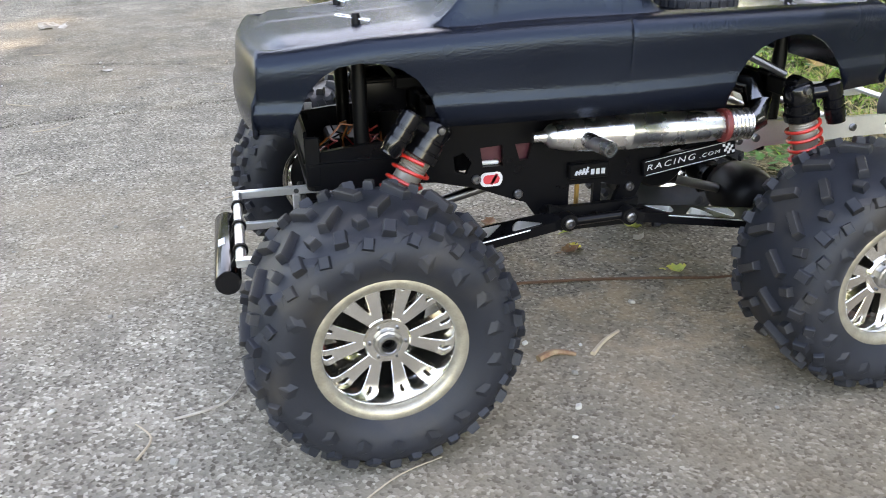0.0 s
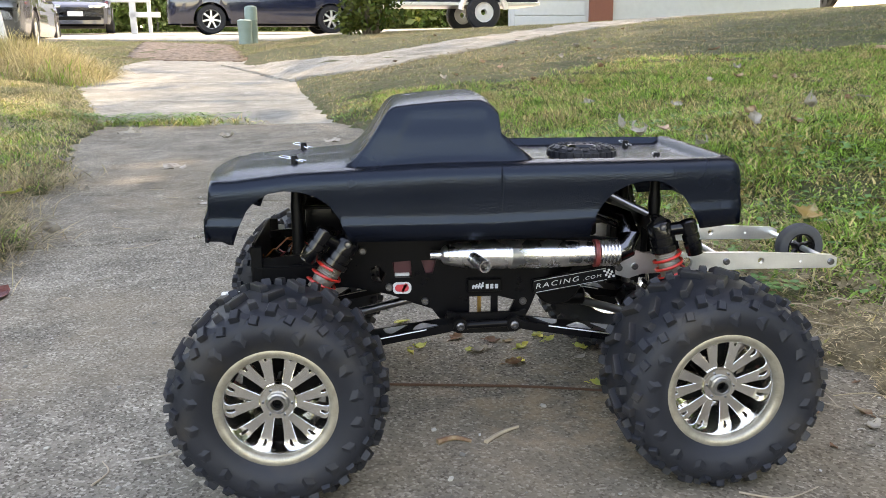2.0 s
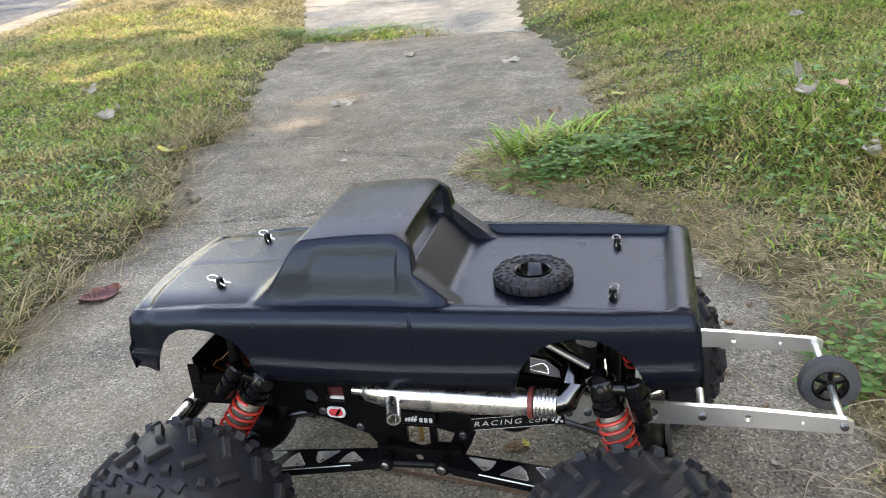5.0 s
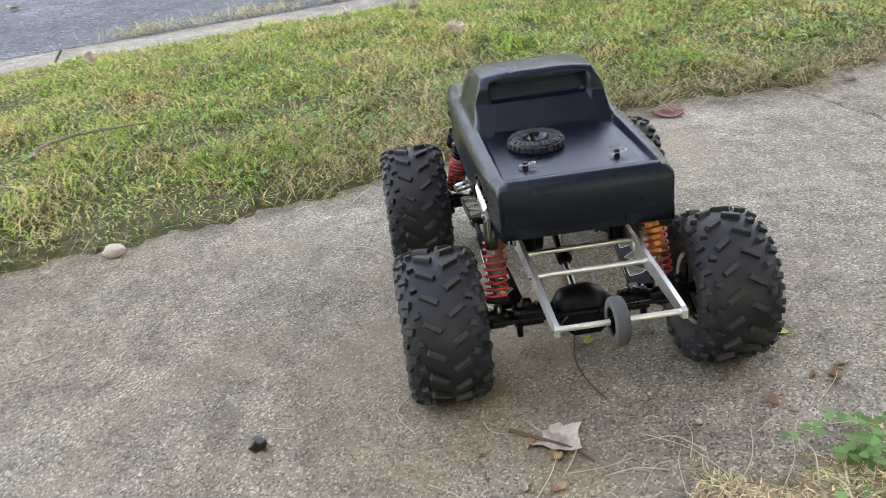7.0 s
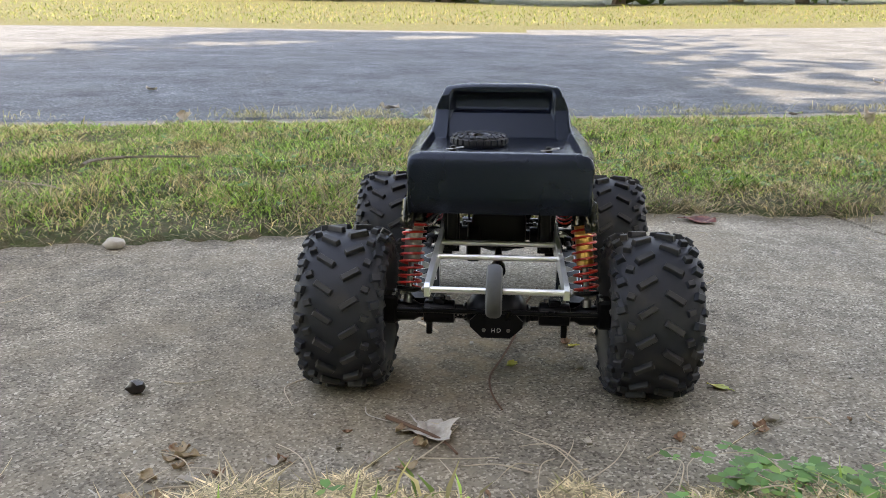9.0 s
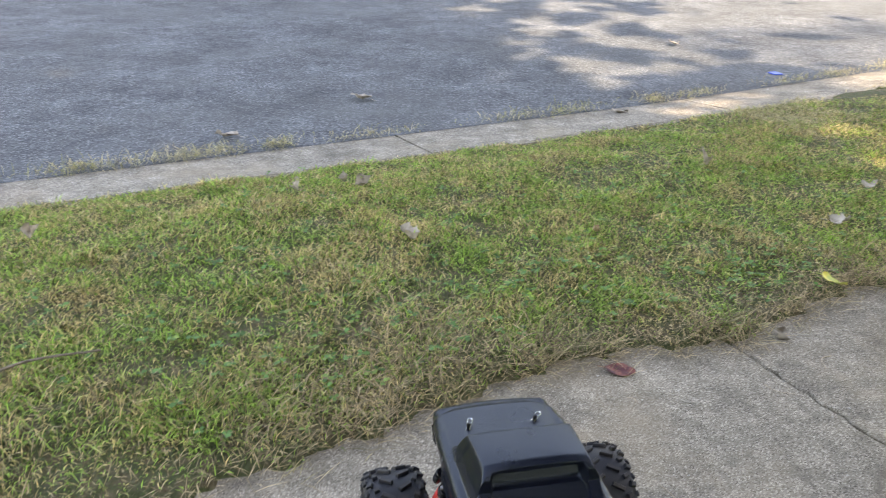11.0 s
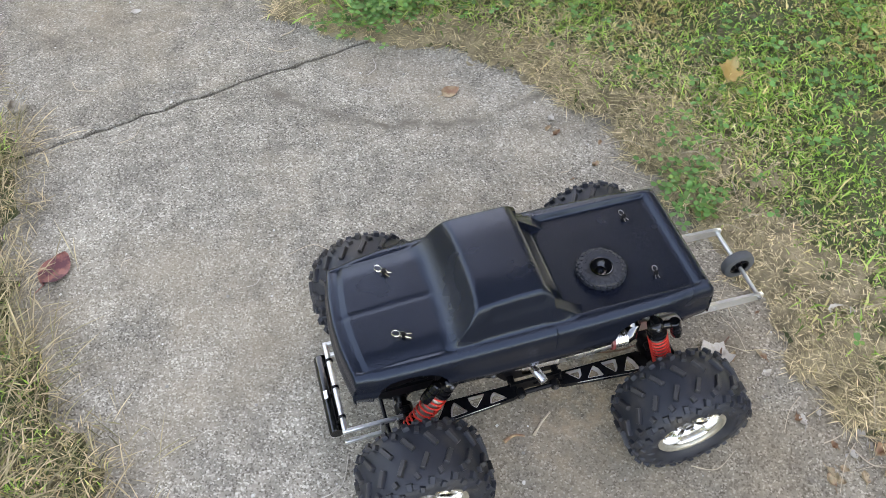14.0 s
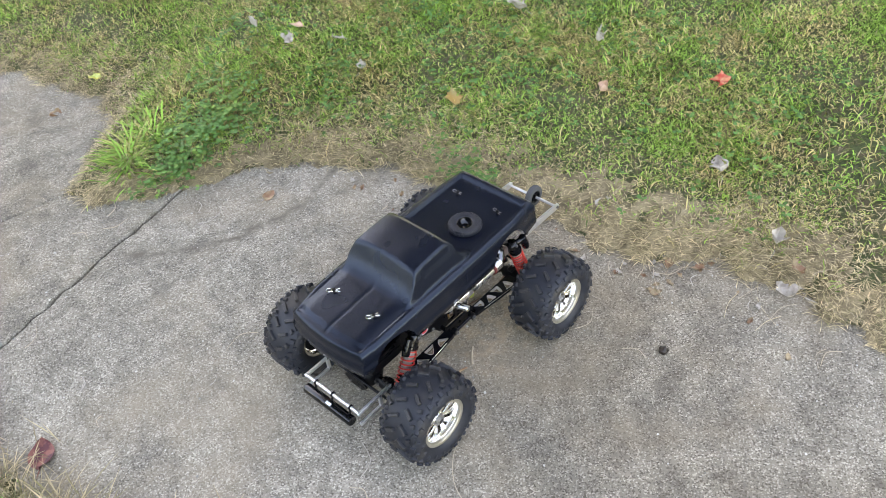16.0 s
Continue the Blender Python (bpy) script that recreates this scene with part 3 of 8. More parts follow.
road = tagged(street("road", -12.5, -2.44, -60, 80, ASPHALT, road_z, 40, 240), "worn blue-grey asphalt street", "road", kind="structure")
kerb = tagged(new("kerb"), "flush pale concrete kerb strip beside the asphalt", "kerb", kind="structure")
for k in range(22):
    u0 = -12.0 + 1.52 * k + 0.67
    bm = bmesh.new()
    n = 12
    rows = []
    for i in range(n + 1):
        u = u0 + 1.51 * i / n
        ring = []
        for v, dz in ((-2.07, -0.1), (-2.07, 0.02), (-2.09, 0.028), (-2.40, 0.012), (-2.475 + 0.012 * math.sin(u * 13) + 0.008 * math.sin(u * 41), 0.008), (-2.475, -0.1)):
            x, y = (0.97 * v - 0.25 * u) / 1.0034, (0.25 * v + 0.97 * u) / 1.0034
            ring.append(bm.verts.new((x, y, float(tilt(y)) * 0.6 + dz)))
        rows.append(ring)
    for a, b in zip(rows, rows[1:]):
        for q in range(5):
            bm.faces.new((a[q], a[q + 1], b[q + 1], b[q]))
    bm.faces.new(rows[0])
    bm.faces.new(rows[-1][::-1])
    bmesh.ops.recalc_face_normals(bm, faces=bm.faces)
    part("kerbstone", bm, KERB, kerb)


# ---- the model truck ----
truck = tagged(new("model_monster_truck"), "black radio-controlled monster truck with chunky tyres on concrete", "model truck")


def smooth_min(a, b, k):
    h = np.clip(0.5 + 0.5 * (b - a) / k, 0, 1)
    return b * (1 - h) + a * h - k * h * (1 - h)


def smooth_max(a, b, k):
    return -smooth_min(-a, -b, k)


def half_width(x):
    """Half the width of the body shell along its length."""
    return np.interp(x, [-0.23, -0.222, -0.20, -0.16, -0.05, 0.05, 0.15, 0.20, 0.215], [0.078, 0.0835, 0.0890, 0.0925, 0.095, 0.095, 0.0925, 0.087, 0.083])


def top_height(x, y):
    """Height of the shell's top: hood, cab, bed cover with its low rails."""
    ay = np.abs(y)
    hood = 0.2365 + (x + 0.21) * 0.085 - 0.3 * np.maximum(x + 0.16, 0) ** 2 - 0.55 * np.maximum(ay - 0.05, 0) ** 2 / 0.1 - 0.0008 * np.exp(-((y / 0.0018) ** 2)) * (x < -0.105)
    hood = hood - 0.5 * np.maximum(-0.205 - x, 0)
    rail = np.clip((ay - 0.0735) / 0.004, 0, 1)
    rear_rail = np.clip((x - 0.190) / 0.005, 0, 1)
    front_rise = np.clip((0.036 - x) / 0.02, 0, 1)
    bed = 0.2375 + 0.0075 * np.maximum(rail, rear_rail) - 1.0 * np.maximum(ay - 0.079, 0) ** 1.0 * 0.12
    bed = bed + 0.004 * front_rise ** 2 * (1 - rail)
    base = np.where(x < 0.0, hood, bed)
    blend = np.clip((x + 0.004) / 0.008, 0, 1)
    base = hood * (1 - blend) + bed * blend
    roof = 0.2962 - 2.2 * np.maximum(ay - 0.025, 0) ** 2 - 0.75 * (x - 0.002) ** 2 * (x < 0.002) - 32.0 * np.maximum(x + 0.008, 0) ** 2
    screen = 0.2445 + (x + 0.105 + 0.35 * ay * ay) * 1.62
    side = 0.2445 + (0.0838 - ay) * 2.75
    pillar = 0.2505 + (0.0125 - x) * 11.0
    pane = 0.2505 + (0.0062 - x) * 14.0
    back = np.where(ay < 0.056, pane, np.where(ay > 0.060, pillar, pane + (pillar - pane) * (ay - 0.056) / 0.004))
    back = np.where(x < 0.0, 0.4, back)
    cab = smooth_min(smooth_min(smooth_min(roof, screen, 0.007), side, 0.0075), back, 0.0015)
    buttress = np.minimum(0.2690 - (x - 0.008) * 0.80, 0.2445 + (0.0865 - ay) * 2.2)
    buttress = np.where((ay > 0.060) & (x > 0.007), buttress, 0)
    shelf = np.where((ay < 0.064) & (x > 0.002), 0.2625 - (x - 0.006) * 1.0, 0)
    cab = np.where(x > 0.1, 0, np.maximum(np.maximum(cab, buttress), np.where(x < 0.06, shelf, 0)))
    z = smooth_max(base, cab, np.where(x < 0.0, np.maximum(np.interp(x, [-0.10, -0.075, -0.05, -0.02], [0.026, 0.017, 0.008, 0.007]), 0.014 * np.clip((ay - 0.068) / 0.01, 0, 1)), 0.003))
    inner = np.minimum.reduce([(z - 0.2520) / 0.004, (0.2850 - z) / 0.003, (0.0005 - x) / 0.003, (x + 0.088 - (z - 0.2445) / 1.62) / 0.004])
    window = np.clip(inner, 0, 1) * (ay > 0.060)
    return z - 0.0042 * window


def sill(x):
    """Lower edge of the shell, with both wheel arches."""
    z = np.interp(x, [-0.232, -0.209, -0.2085, -0.203, -0.196, -0.188, -0.178, -0.165, -0.152, -0.140, -0.130, -0.122, -0.1155, -0.115,
                      0.084, 0.0845, 0.089, 0.096, 0.104, 0.114, 0.128, 0.142, 0.154, 0.163, 0.171, 0.1785, 0.179, 0.22],
                  [0.183, 0.1795, 0.1805, 0.195, 0.2085, 0.217, 0.2225, 0.2245, 0.2235, 0.2195, 0.2125, 0.201, 0.183, 0.1815,
                   0.1812, 0.1850, 0.2020, 0.2125, 0.2195, 0.2245, 0.2275, 0.2265, 0.2205, 0.2125, 0.2015, 0.1865, 0.185, 0.188])
    return z


def smooth_step(t):
    t = min(1.0, max(0.0, t))
    return t * t * (3 - 2 * t)


def recess(x, y, z):
    """Depth of the rear window behind its frame."""
    if not 0.002 < x < 0.0085:
        return 0.0
    rim = 0.2962 - 2.2 * max(y - 0.025, 0) ** 2 - 0.0100
    clamp = lambda v: min(1.0, max(0.0, v))
    return (0.0075 + 0.30 * (z - 0.2634)) * clamp((z - 0.2634) / 0.0015) * clamp((rim - z) / 0.0015) * clamp((0.0565 - y) / 0.002)


def nose(x, y):
    """The front of the shell bows forward in the middle."""
    return 0.010 * max(0.0, 1 - (y / 0.084) ** 2) * smooth_step((-0.170 - x) / 0.045)


def body_shell():
    xs = np.unique(np.concatenate([np.linspace(-0.212, 0.198, 130), np.linspace(-0.212, -0.11, 60), np.linspace(0.08, 0.185, 60), np.linspace(-0.008, 0.045, 40), np.linspace(0.001, 0.015, 24), np.linspace(0.0028, 0.0072, 23), np.linspace(-0.09, -0.06, 20)]))
    cols = np.concatenate([np.linspace(0, 0.058, 16), np.linspace(0.06, 0.090, 34)])
    rings = [(x, 1.0, 9.9, x) for x in xs]
    front = [(-0.2180, 0.995, 0.2375, -0.212), (-0.2222, 0.988, 0.2335, -0.212), (-0.2250, 0.983, 0.2275, -0.212), (-0.2266, 0.980, 0.215, -0.212),
             (-0.2272, 0.978, 0.2055, -0.212), (-0.2296, 0.985, 0.201, -0.212), (-0.2300, 0.984, 0.192, -0.212), (-0.2285, 0.970, 0.182, -0.212)]
    rear = [(0.203, 0.998, 0.2445, 0.198), (0.2065, 0.994, 0.2425, 0.198), (0.2095, 0.985, 0.238, 0.198), (0.2115, 0.975, 0.230, 0.198), (0.213, 0.972, 0.205, 0.198), (0.2135, 0.97, 0.189, 0.198)]
    rings = front[::-1] + rings + rear
    bm = bmesh.new()
    table = []
    for x, shrink, ceiling, xr in rings:
        w = float(half_width(xr)) * shrink
        seam = 0.0011 * math.exp(-((x - 0.0105) / 0.0011) ** 2)
        low = float(sill(x if -0.212 <= x <= 0.198 else (-0.23 if x < 0 else 0.21)))
        half = []
        edge = w - 0.0115
        for c in cols:
            y = c * edge / 0.090
            half.append((y, float(top_height(np.array(xr), np.array(y)))))
        belt = float(np.interp(xr, [-0.212, -0.16, -0.05, 0.05, 0.198], [0.2320, 0.2385, 0.2430, 0.2440, 0.2440]))
        half = [(y, z + (belt - z) * smooth_step((y - 0.0745) / (edge - 0.0745))) for y, z in half]
        zt = belt
        for a in (18, 36, 54, 72, 90):
            half.append((edge - seam + 0.0115 * math.sin(radians(a)), zt - 0.0115 * (1 - math.cos(radians(a)))))
        crease = 0.1962 + max(0.0, xr) * 0.03
        side = [(w + 0.0002 - seam, zt - 0.016), (w - 0.0004 - 0.5 * seam, zt - 0.0225), (w - 0.0012, crease + 0.0080), (w - 0.0010, crease + 0.0045), (w + 0.0004, crease + 0.0010), (w + 0.0008, crease - 0.0015), (w - 0.0004, crease - 0.006), (w - 0.0022, low)]
        for y, z in side:
            half.append((y, z))
        line = []
        for q, (y, z) in enumerate(half):
            if z < low and q > 45:
                py, pz = half[q - 1]
                if pz > low:
                    y = py + (y - py) * (pz - low) / (pz - z)
                else:
                    y = line[-1][0]
            z = min(z, ceiling)
            line.append((y, max(z, low)))
        # the side rows close up evenly where the arch cuts them off
        row = [bm.verts.new((x - recess(x, y, z) - nose(x, y), -y, z)) for y, z in line[::-1]] + [bm.verts.new((x - recess(x, y, z) - nose(x, y), y, z)) for y, z in line[1:]]
        table.append(row)
    for a, b in zip(table, table[1:]):
        for k in range(len(a) - 1):
            bm.faces.new((a[k], b[k], b[k + 1], a[k + 1]))
    bmesh.ops.remove_doubles(bm, verts=bm.verts, dist=0.00005)
    bmesh.ops.recalc_face_normals(bm, faces=bm.faces)
    if sum(f.normal.z * f.calc_area() for f in bm.faces) < 0:
        bmesh.ops.reverse_faces(bm, faces=bm.faces)
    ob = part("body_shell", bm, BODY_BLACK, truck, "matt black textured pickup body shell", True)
    ob.data.set_sharp_from_angle(angle=radians(70))
    thick = ob.modifiers.new("thickness", "SOLIDIFY")
    thick.thickness, thick.offset = 0.0013, -1
    return ob


body_shell()

WHEEL_X, WHEEL_Y, WHEEL_Z = 0.1685, 0.1500, 0.0805


def tyre_mesh():
    bm = bmesh.new()
    half = [(0.0405, 0.030), (0.0435, 0.0335), (0.0475, 0.0375), (0.054, 0.0415), (0.0605, 0.0430), (0.0665, 0.0422), (0.0715, 0.0392), (0.0752, 0.033), (0.0770, 0.024), (0.0779, 0.012), (0.0782, 0.0)]
    profile = [(r, -h) for r, h in half] + [(r, h) for r, h in half[-2::-1]]
    lathe(bm, profile + [(0.0385, 0.028), (0.0385, -0.028)], 72, "y", close=True)

    for v in bm.verts:
        v.co.z = max(v.co.z, -WHEEL_Z + 0.0006)
    bmesh.ops.recalc_face_normals(bm, faces=bm.faces)
    return bm


LUGS = 18


def tyre_lugs(rim):
    """The raised blocks of the tread, each one on its own, turned round the axle."""
    step = 2 * math.pi / LUGS
    kinds = ((0.0, 0.0124, 0.0779, 0.0192, 0.0060, 0.0052, 32, 0.0), (0.52, 0.0268, 0.0766, 0.0072, 0.0062, 0.0050, -18, -0.14), (0.06, 0.0345, 0.0744, 0.0088, 0.0074, 0.0048, 12, -0.50),
             (0.56, 0.0398, 0.0704, 0.0066, 0.0064, 0.0030, 20, -0.92), (0.10, 0.0402, 0.0668, 0.0185, 0.0072, 0.0013, 32, -1.14))
    for shift, y, r, length, width, height, turn, lean in kinds:
        for side in (-1, 1):
            bm = bmesh.new()
            m = Matrix.Translation((0, side * y, r)) @ Matrix.Rotation(side * lean, 4, "X") @ Matrix.Rotation(side * radians(turn), 4, "Z")
            rings = []
            for z, k in ((-0.003, 1.15), (height - 0.0007, 0.92), (height, 0.76)) if height > 0.002 else ((-0.0016, 1.7), (height - 0.0004, 0.80), (height, 0.45)):
                rings.append([bm.verts.new(m @ Vector((sx * width / 2 * k, sy * length / 2 * (1 - (1 - k) * 0.4), z))) for sx, sy in ((-1, -1), (1, -1), (1, 1), (-1, 1))])
            for low, high in zip(rings, rings[1:]):
                for q in range(4):
                    bm.faces.new((low[q], low[(q + 1) % 4], high[(q + 1) % 4], high[q]))
            bm.faces.new(rings[-1])
            bmesh.ops.recalc_face_normals(bm, faces=bm.faces)
            block = part("lug", bm, TYRE_RUBBER, rim)
            for k in range(LUGS):
                round_axle = Matrix.Rotation(step * (k + shift + (0.5 if side > 0 else 0)), 4, "Y")
                if k:
                    again(block, round_axle, rim)
                else:
                    block.matrix_local = round_axle


def wheel(m):
    """A wheel with its tyre; the outer face looks towards -y."""
    bm = bmesh.new()
    lathe(bm, [(0.0400, -0.0325), (0.0388, -0.031), (0.0380, -0.028), (0.0352, -0.0175), (0.0350, -0.012), (0.0350, 0.028), (0.0385, 0.030), (0.0395, 0.030), (0.0365, 0.0285), (0.0375, -0.012), (0.0395, -0.030)], 48, "y", close=True)
    rim = part("wheel", bm, CHROME, truck, "chrome split-spoke wheel", True)
    bm = bmesh.new()
    lathe(bm, [(0.0385, -0.0318), (0.0392, -0.0340), (0.0405, -0.0352), (0.0440, -0.0358), (0.0458, -0.0352), (0.0464, -0.0335), (0.0445, -0.030), (0.0385, -0.0300)], 64, "y", close=True)
    part("rim_lip", bm, CHAMPAGNE, rim, "dull champagne rim lip", True)
    part("tyre", tyre_mesh(), TYRE_RUBBER, rim, "black rubber tyre with dusty chevron lugs", True)
    tyre_lugs(rim)
    bm = bmesh.new()
    lathe(bm, [(0.0140, -0.012), (0.0140, -0.0215), (0.0128, -0.0230), (0.0085, -0.0230), (0.0085, -0.012)], 32, "y", close=True)
    part("hub", bm, CHROME, rim, "", True)
    bm = bmesh.new()
    lathe(bm, [(0.0044, -0.020), (0.0044, -0.0280), (0.0049, -0.0286), (0.0060, -0.0286), (0.0066, -0.0276), (0.0068, -0.0262), (0.0082, -0.0256), (0.0086, -0.0246), (0.0086, -0.020)], 12, "y", close=True)
    part("wheel_nut", bm, NUT_STEEL, rim, "dull silver wheel nut with a dark bore")
    bm = bmesh.new()
    lathe(bm, [(0.0046, -0.012), (0.0046, -0.0235), (0.0030, -0.0238), (0.0028, -0.020)], 16, "y")
    part("axle_end", bm, SATIN_BLACK, rim)
    bm = bmesh.new()
    fork = [(-0.0028, 0.0105), (0.0028, 0.0105), (0.0034, 0.0180), (0.0040, 0.0260), (0.0046, 0.0315), (0.0058, 0.0368), (0.0014, 0.0368), (0.0007, 0.0318), (-0.0007, 0.0318), (-0.0014, 0.0368), (-0.0058, 0.0368), (-0.0046, 0.0315), (-0.0040, 0.0260), (-0.0034, 0.0180)]
    plate(bm, fork, 0.0065, Matrix.Translation((0, -0.0140, 0)) @ Matrix.Rotation(radians(90), 4, "X"))
    bmesh.ops.bevel(bm, geom=list(bm.edges), offset=0.00035, segments=1, affect="EDGES")
    spoke = part("spoke", bm, CHROME, rim, "forked chrome spoke")
    first = True
    for k in range(6):
        for lean in (-1, 1):
            turn = Matrix.Rotation(radians(60 * k + 3), 4, "Y") @ Matrix.Translation((lean * 0.0030, 0, 0)) @ Matrix.Rotation(lean * radians(11.0), 4, "Y")
            if first:
                spoke.matrix_local, first = turn, False
            else:
                again(spoke, turn, rim)
    bm = bmesh.new()
    lathe(bm, [(0.0009, -0.0225), (0.0009, -0.0242)], 8, "y", Matrix.Translation((0.0106, 0, 0)))
    screw = part("hub_screw", bm, STEEL, rim)
    for k in range(6):
        around = Matrix.Rotation(radians(60 * k + 3), 4, "Y")
        if k:
            again(screw, around, rim)
        else:
            screw.matrix_local = around
    bm = bmesh.new()
    lathe(bm, [(0.0315, 0.016), (0.0315, 0.019), (0.009, 0.022), (0.009, 0.016)], 32, "y", close=True)
    part("inner_disc", bm, SATIN_BLACK, rim, "", True)
    rim.matrix_local = m
    return rim


first_wheel = wheel(pose(-WHEEL_X, -WHEEL_Y, WHEEL_Z))
for x, s, spin in ((WHEEL_X, -1, 21), (-WHEEL_X, 1, 0), (WHEEL_X, 1, 13)):
    other = copy_thing(first_wheel, pose(x, s * WHEEL_Y, WHEEL_Z) @ (Matrix.Rotation(math.pi, 4, "Z") if s > 0 else Matrix.Identity(4)))

# axles, their cases and arms
for x, f in ((-WHEEL_X, -1), (WHEEL_X, 1)):
    bm = bmesh.new()
    half = [(0.0105, 0.0), (0.0095, 0.028), (0.0095, 0.032), (0.0075, 0.034), (0.007, 0.078), (0.0085, 0.081), (0.0105, 0.084), (0.0105, 0.106), (0.008, 0.110)]
    lathe(bm, [(r, -h) for r, h in half[:0:-1]] + half, 20, "y", Matrix.Translation((x, 0, WHEEL_Z - 0.003)))
    axle = part("axle", bm, ANODISED, truck, "black solid axle tube", True)
    bm = bmesh.new()
    lathe(bm, [(0.010, -0.030), (0.021, -0.022), (0.0245, -0.010), (0.0245, 0.010), (0.021, 0.022), (0.010, 0.030)], 24, "y", Matrix.Translation((x, 0, WHEEL_Z - 0.002)))
    part("gear_case", bm, SATIN_BLACK, axle, "black axle gear case", True)
    bm = bmesh.new()
    outline = [(-0.026, -0.003), (-0.014, -0.0145), (0.014, -0.0145), (0.026, -0.003), (0.026, 0.003), (0.015, 0.014), (-0.015, 0.014), (-0.026, 0.003)]
    plate(bm, outline, 0.004, Matrix.Translation((x + f * 0.0235 - (0.0 if f > 0 else 0.004), 0, WHEEL_Z - 0.006)) @ Matrix.Rotation(radians(90), 4, "Z") @ Matrix.Rotation(radians(90), 4, "X"))
    part("case_cover", bm, ANODISED, axle, "black faceted gear case cover")
    for s in (-1, 1):
        bm = bmesh.new()
        add_box(bm, 0.022, 0.016, 0.030, pose(x, s * 0.108, WHEEL_Z), 0.003)
        add_box(bm, 0.030, 0.010, 0.008, pose(x - 0.012 * f, s * 0.104, WHEEL_Z - 0.008), 0.002)
        rod(bm, (x, s * 0.112, WHEEL_Z), (x, s * 0.150, WHEEL_Z), 0.006)
        part("knuckle", bm, SATIN_BLACK, axle)
        bm = bmesh.new()
        add_box(bm, 0.008, 0.006, 0.020, pose(x + f * 0.004, s * 0.068, WHEEL_Z - 0.016), 0.001)
        part("shock_mount", bm, SATIN_BLACK, axle)
    bm = bmesh.new()
    rod(bm, (x + f * 0.026, -0.098, WHEEL_Z + 0.006), (x + f * 0.026, 0.098, WHEEL_Z + 0.006), 0.0025)
    part("tie_rod", bm, ANODISED, axle)
    if f < 0:
        bm = bmesh.new()
        add_box(bm, 0.020, 0.040, 0.024, pose(x + 0.004, 0.022, WHEEL_Z + 0.030), 0.002)
        servo = part("servo", bm, SATIN_BLACK, axle, "black steering servo on the axle")
        bm = bmesh.new()
        add_box(bm, 0.0006, 0.026, 0.012, pose(x - 0.0063, 0.022, WHEEL_Z + 0.032))
        part("servo_label", bm, material("blue_grey_label", (0.05, 0.07, 0.12), 0.4, bump=0.0), servo)

    for s in (-1, 1):
        bm = bmesh.new()
        lathe(bm, [(0.0075, -0.016), (0.0118, -0.015), (0.0122, -0.012), (0.0122, 0.012), (0.0118, 0.015), (0.0075, 0.016)], 22, "y", Matrix.Translation((x, s * 0.058, WHEEL_Z - 0.003)), close=True)
        add_box(bm, 0.016, 0.012, 0.007, pose(x, s * 0.058, WHEEL_Z + 0.010), 0.0015)
        part("link_mount", bm, ANODISED, axle, "black clamped link mount", True)
        for q in (-0.009, 0.0, 0.009):
            bm = bmesh.new()
            lathe(bm, [(0.0, 0.0024), (0.0016, 0.0024), (0.0019, 0.0016), (0.0019, -0.002)], 10, "z", Matrix.Translation((x + f * 0.004, s * (0.058 + q), WHEEL_Z + 0.0125)))
            part("screw", bm, STEEL, axle, "steel cap screw")
        for dx, z in ((0.006, 0.014), (-0.006, 0.014), (0.0, -0.014)):
            bm = bmesh.new()
            lathe(bm, [(0.0, 0.0030), (0.0022, 0.0028), (0.0024, -0.003)], 10, "z", Matrix.Translation((x + dx, s * 0.104, WHEEL_Z + z)))
            part("screw", bm, STEEL, axle, "steel cap screw")
        bm = bmesh.new()
        lathe(bm, [(0.0, -0.0012), (0.0017, -0.0012), (0.0019, 0.0), (0.0019, 0.0012), (0.0, 0.0014)], 10, "x", Matrix.Translation((x + f * 0.0282, s * 0.0120, WHEEL_Z - 0.0120)))
        part("screw", bm, STEEL, axle, "steel cap screw")
    bm = bmesh.new()
    ring = [(0.0082 * math.cos(2 * math.pi * k / 24), 0.0042 * math.sin(2 * math.pi * k / 24)) for k in range(24)]
    for k in range(24):
        (u0, v0), (u1, v1) = ring[k], ring[(k + 1) % 24]
        rod(bm, (x + f * 0.0098, -0.0345 + u0, WHEEL_Z - 0.003 + v0), (x + f * 0.0098, -0.0345 + u1, WHEEL_Z - 0.003 + v1), 0.00045, 5)
    for k in range(4):
        add_box(bm, 0.0006, 0.0022, 0.0016, pose(x + f * 0.0098, -0.0388 + 0.0029 * k, WHEEL_Z - 0.003 + (0.0008 if k % 2 else -0.0006)))
    part("oval_badge", bm, STEEL, axle, "oval silver badge outline")


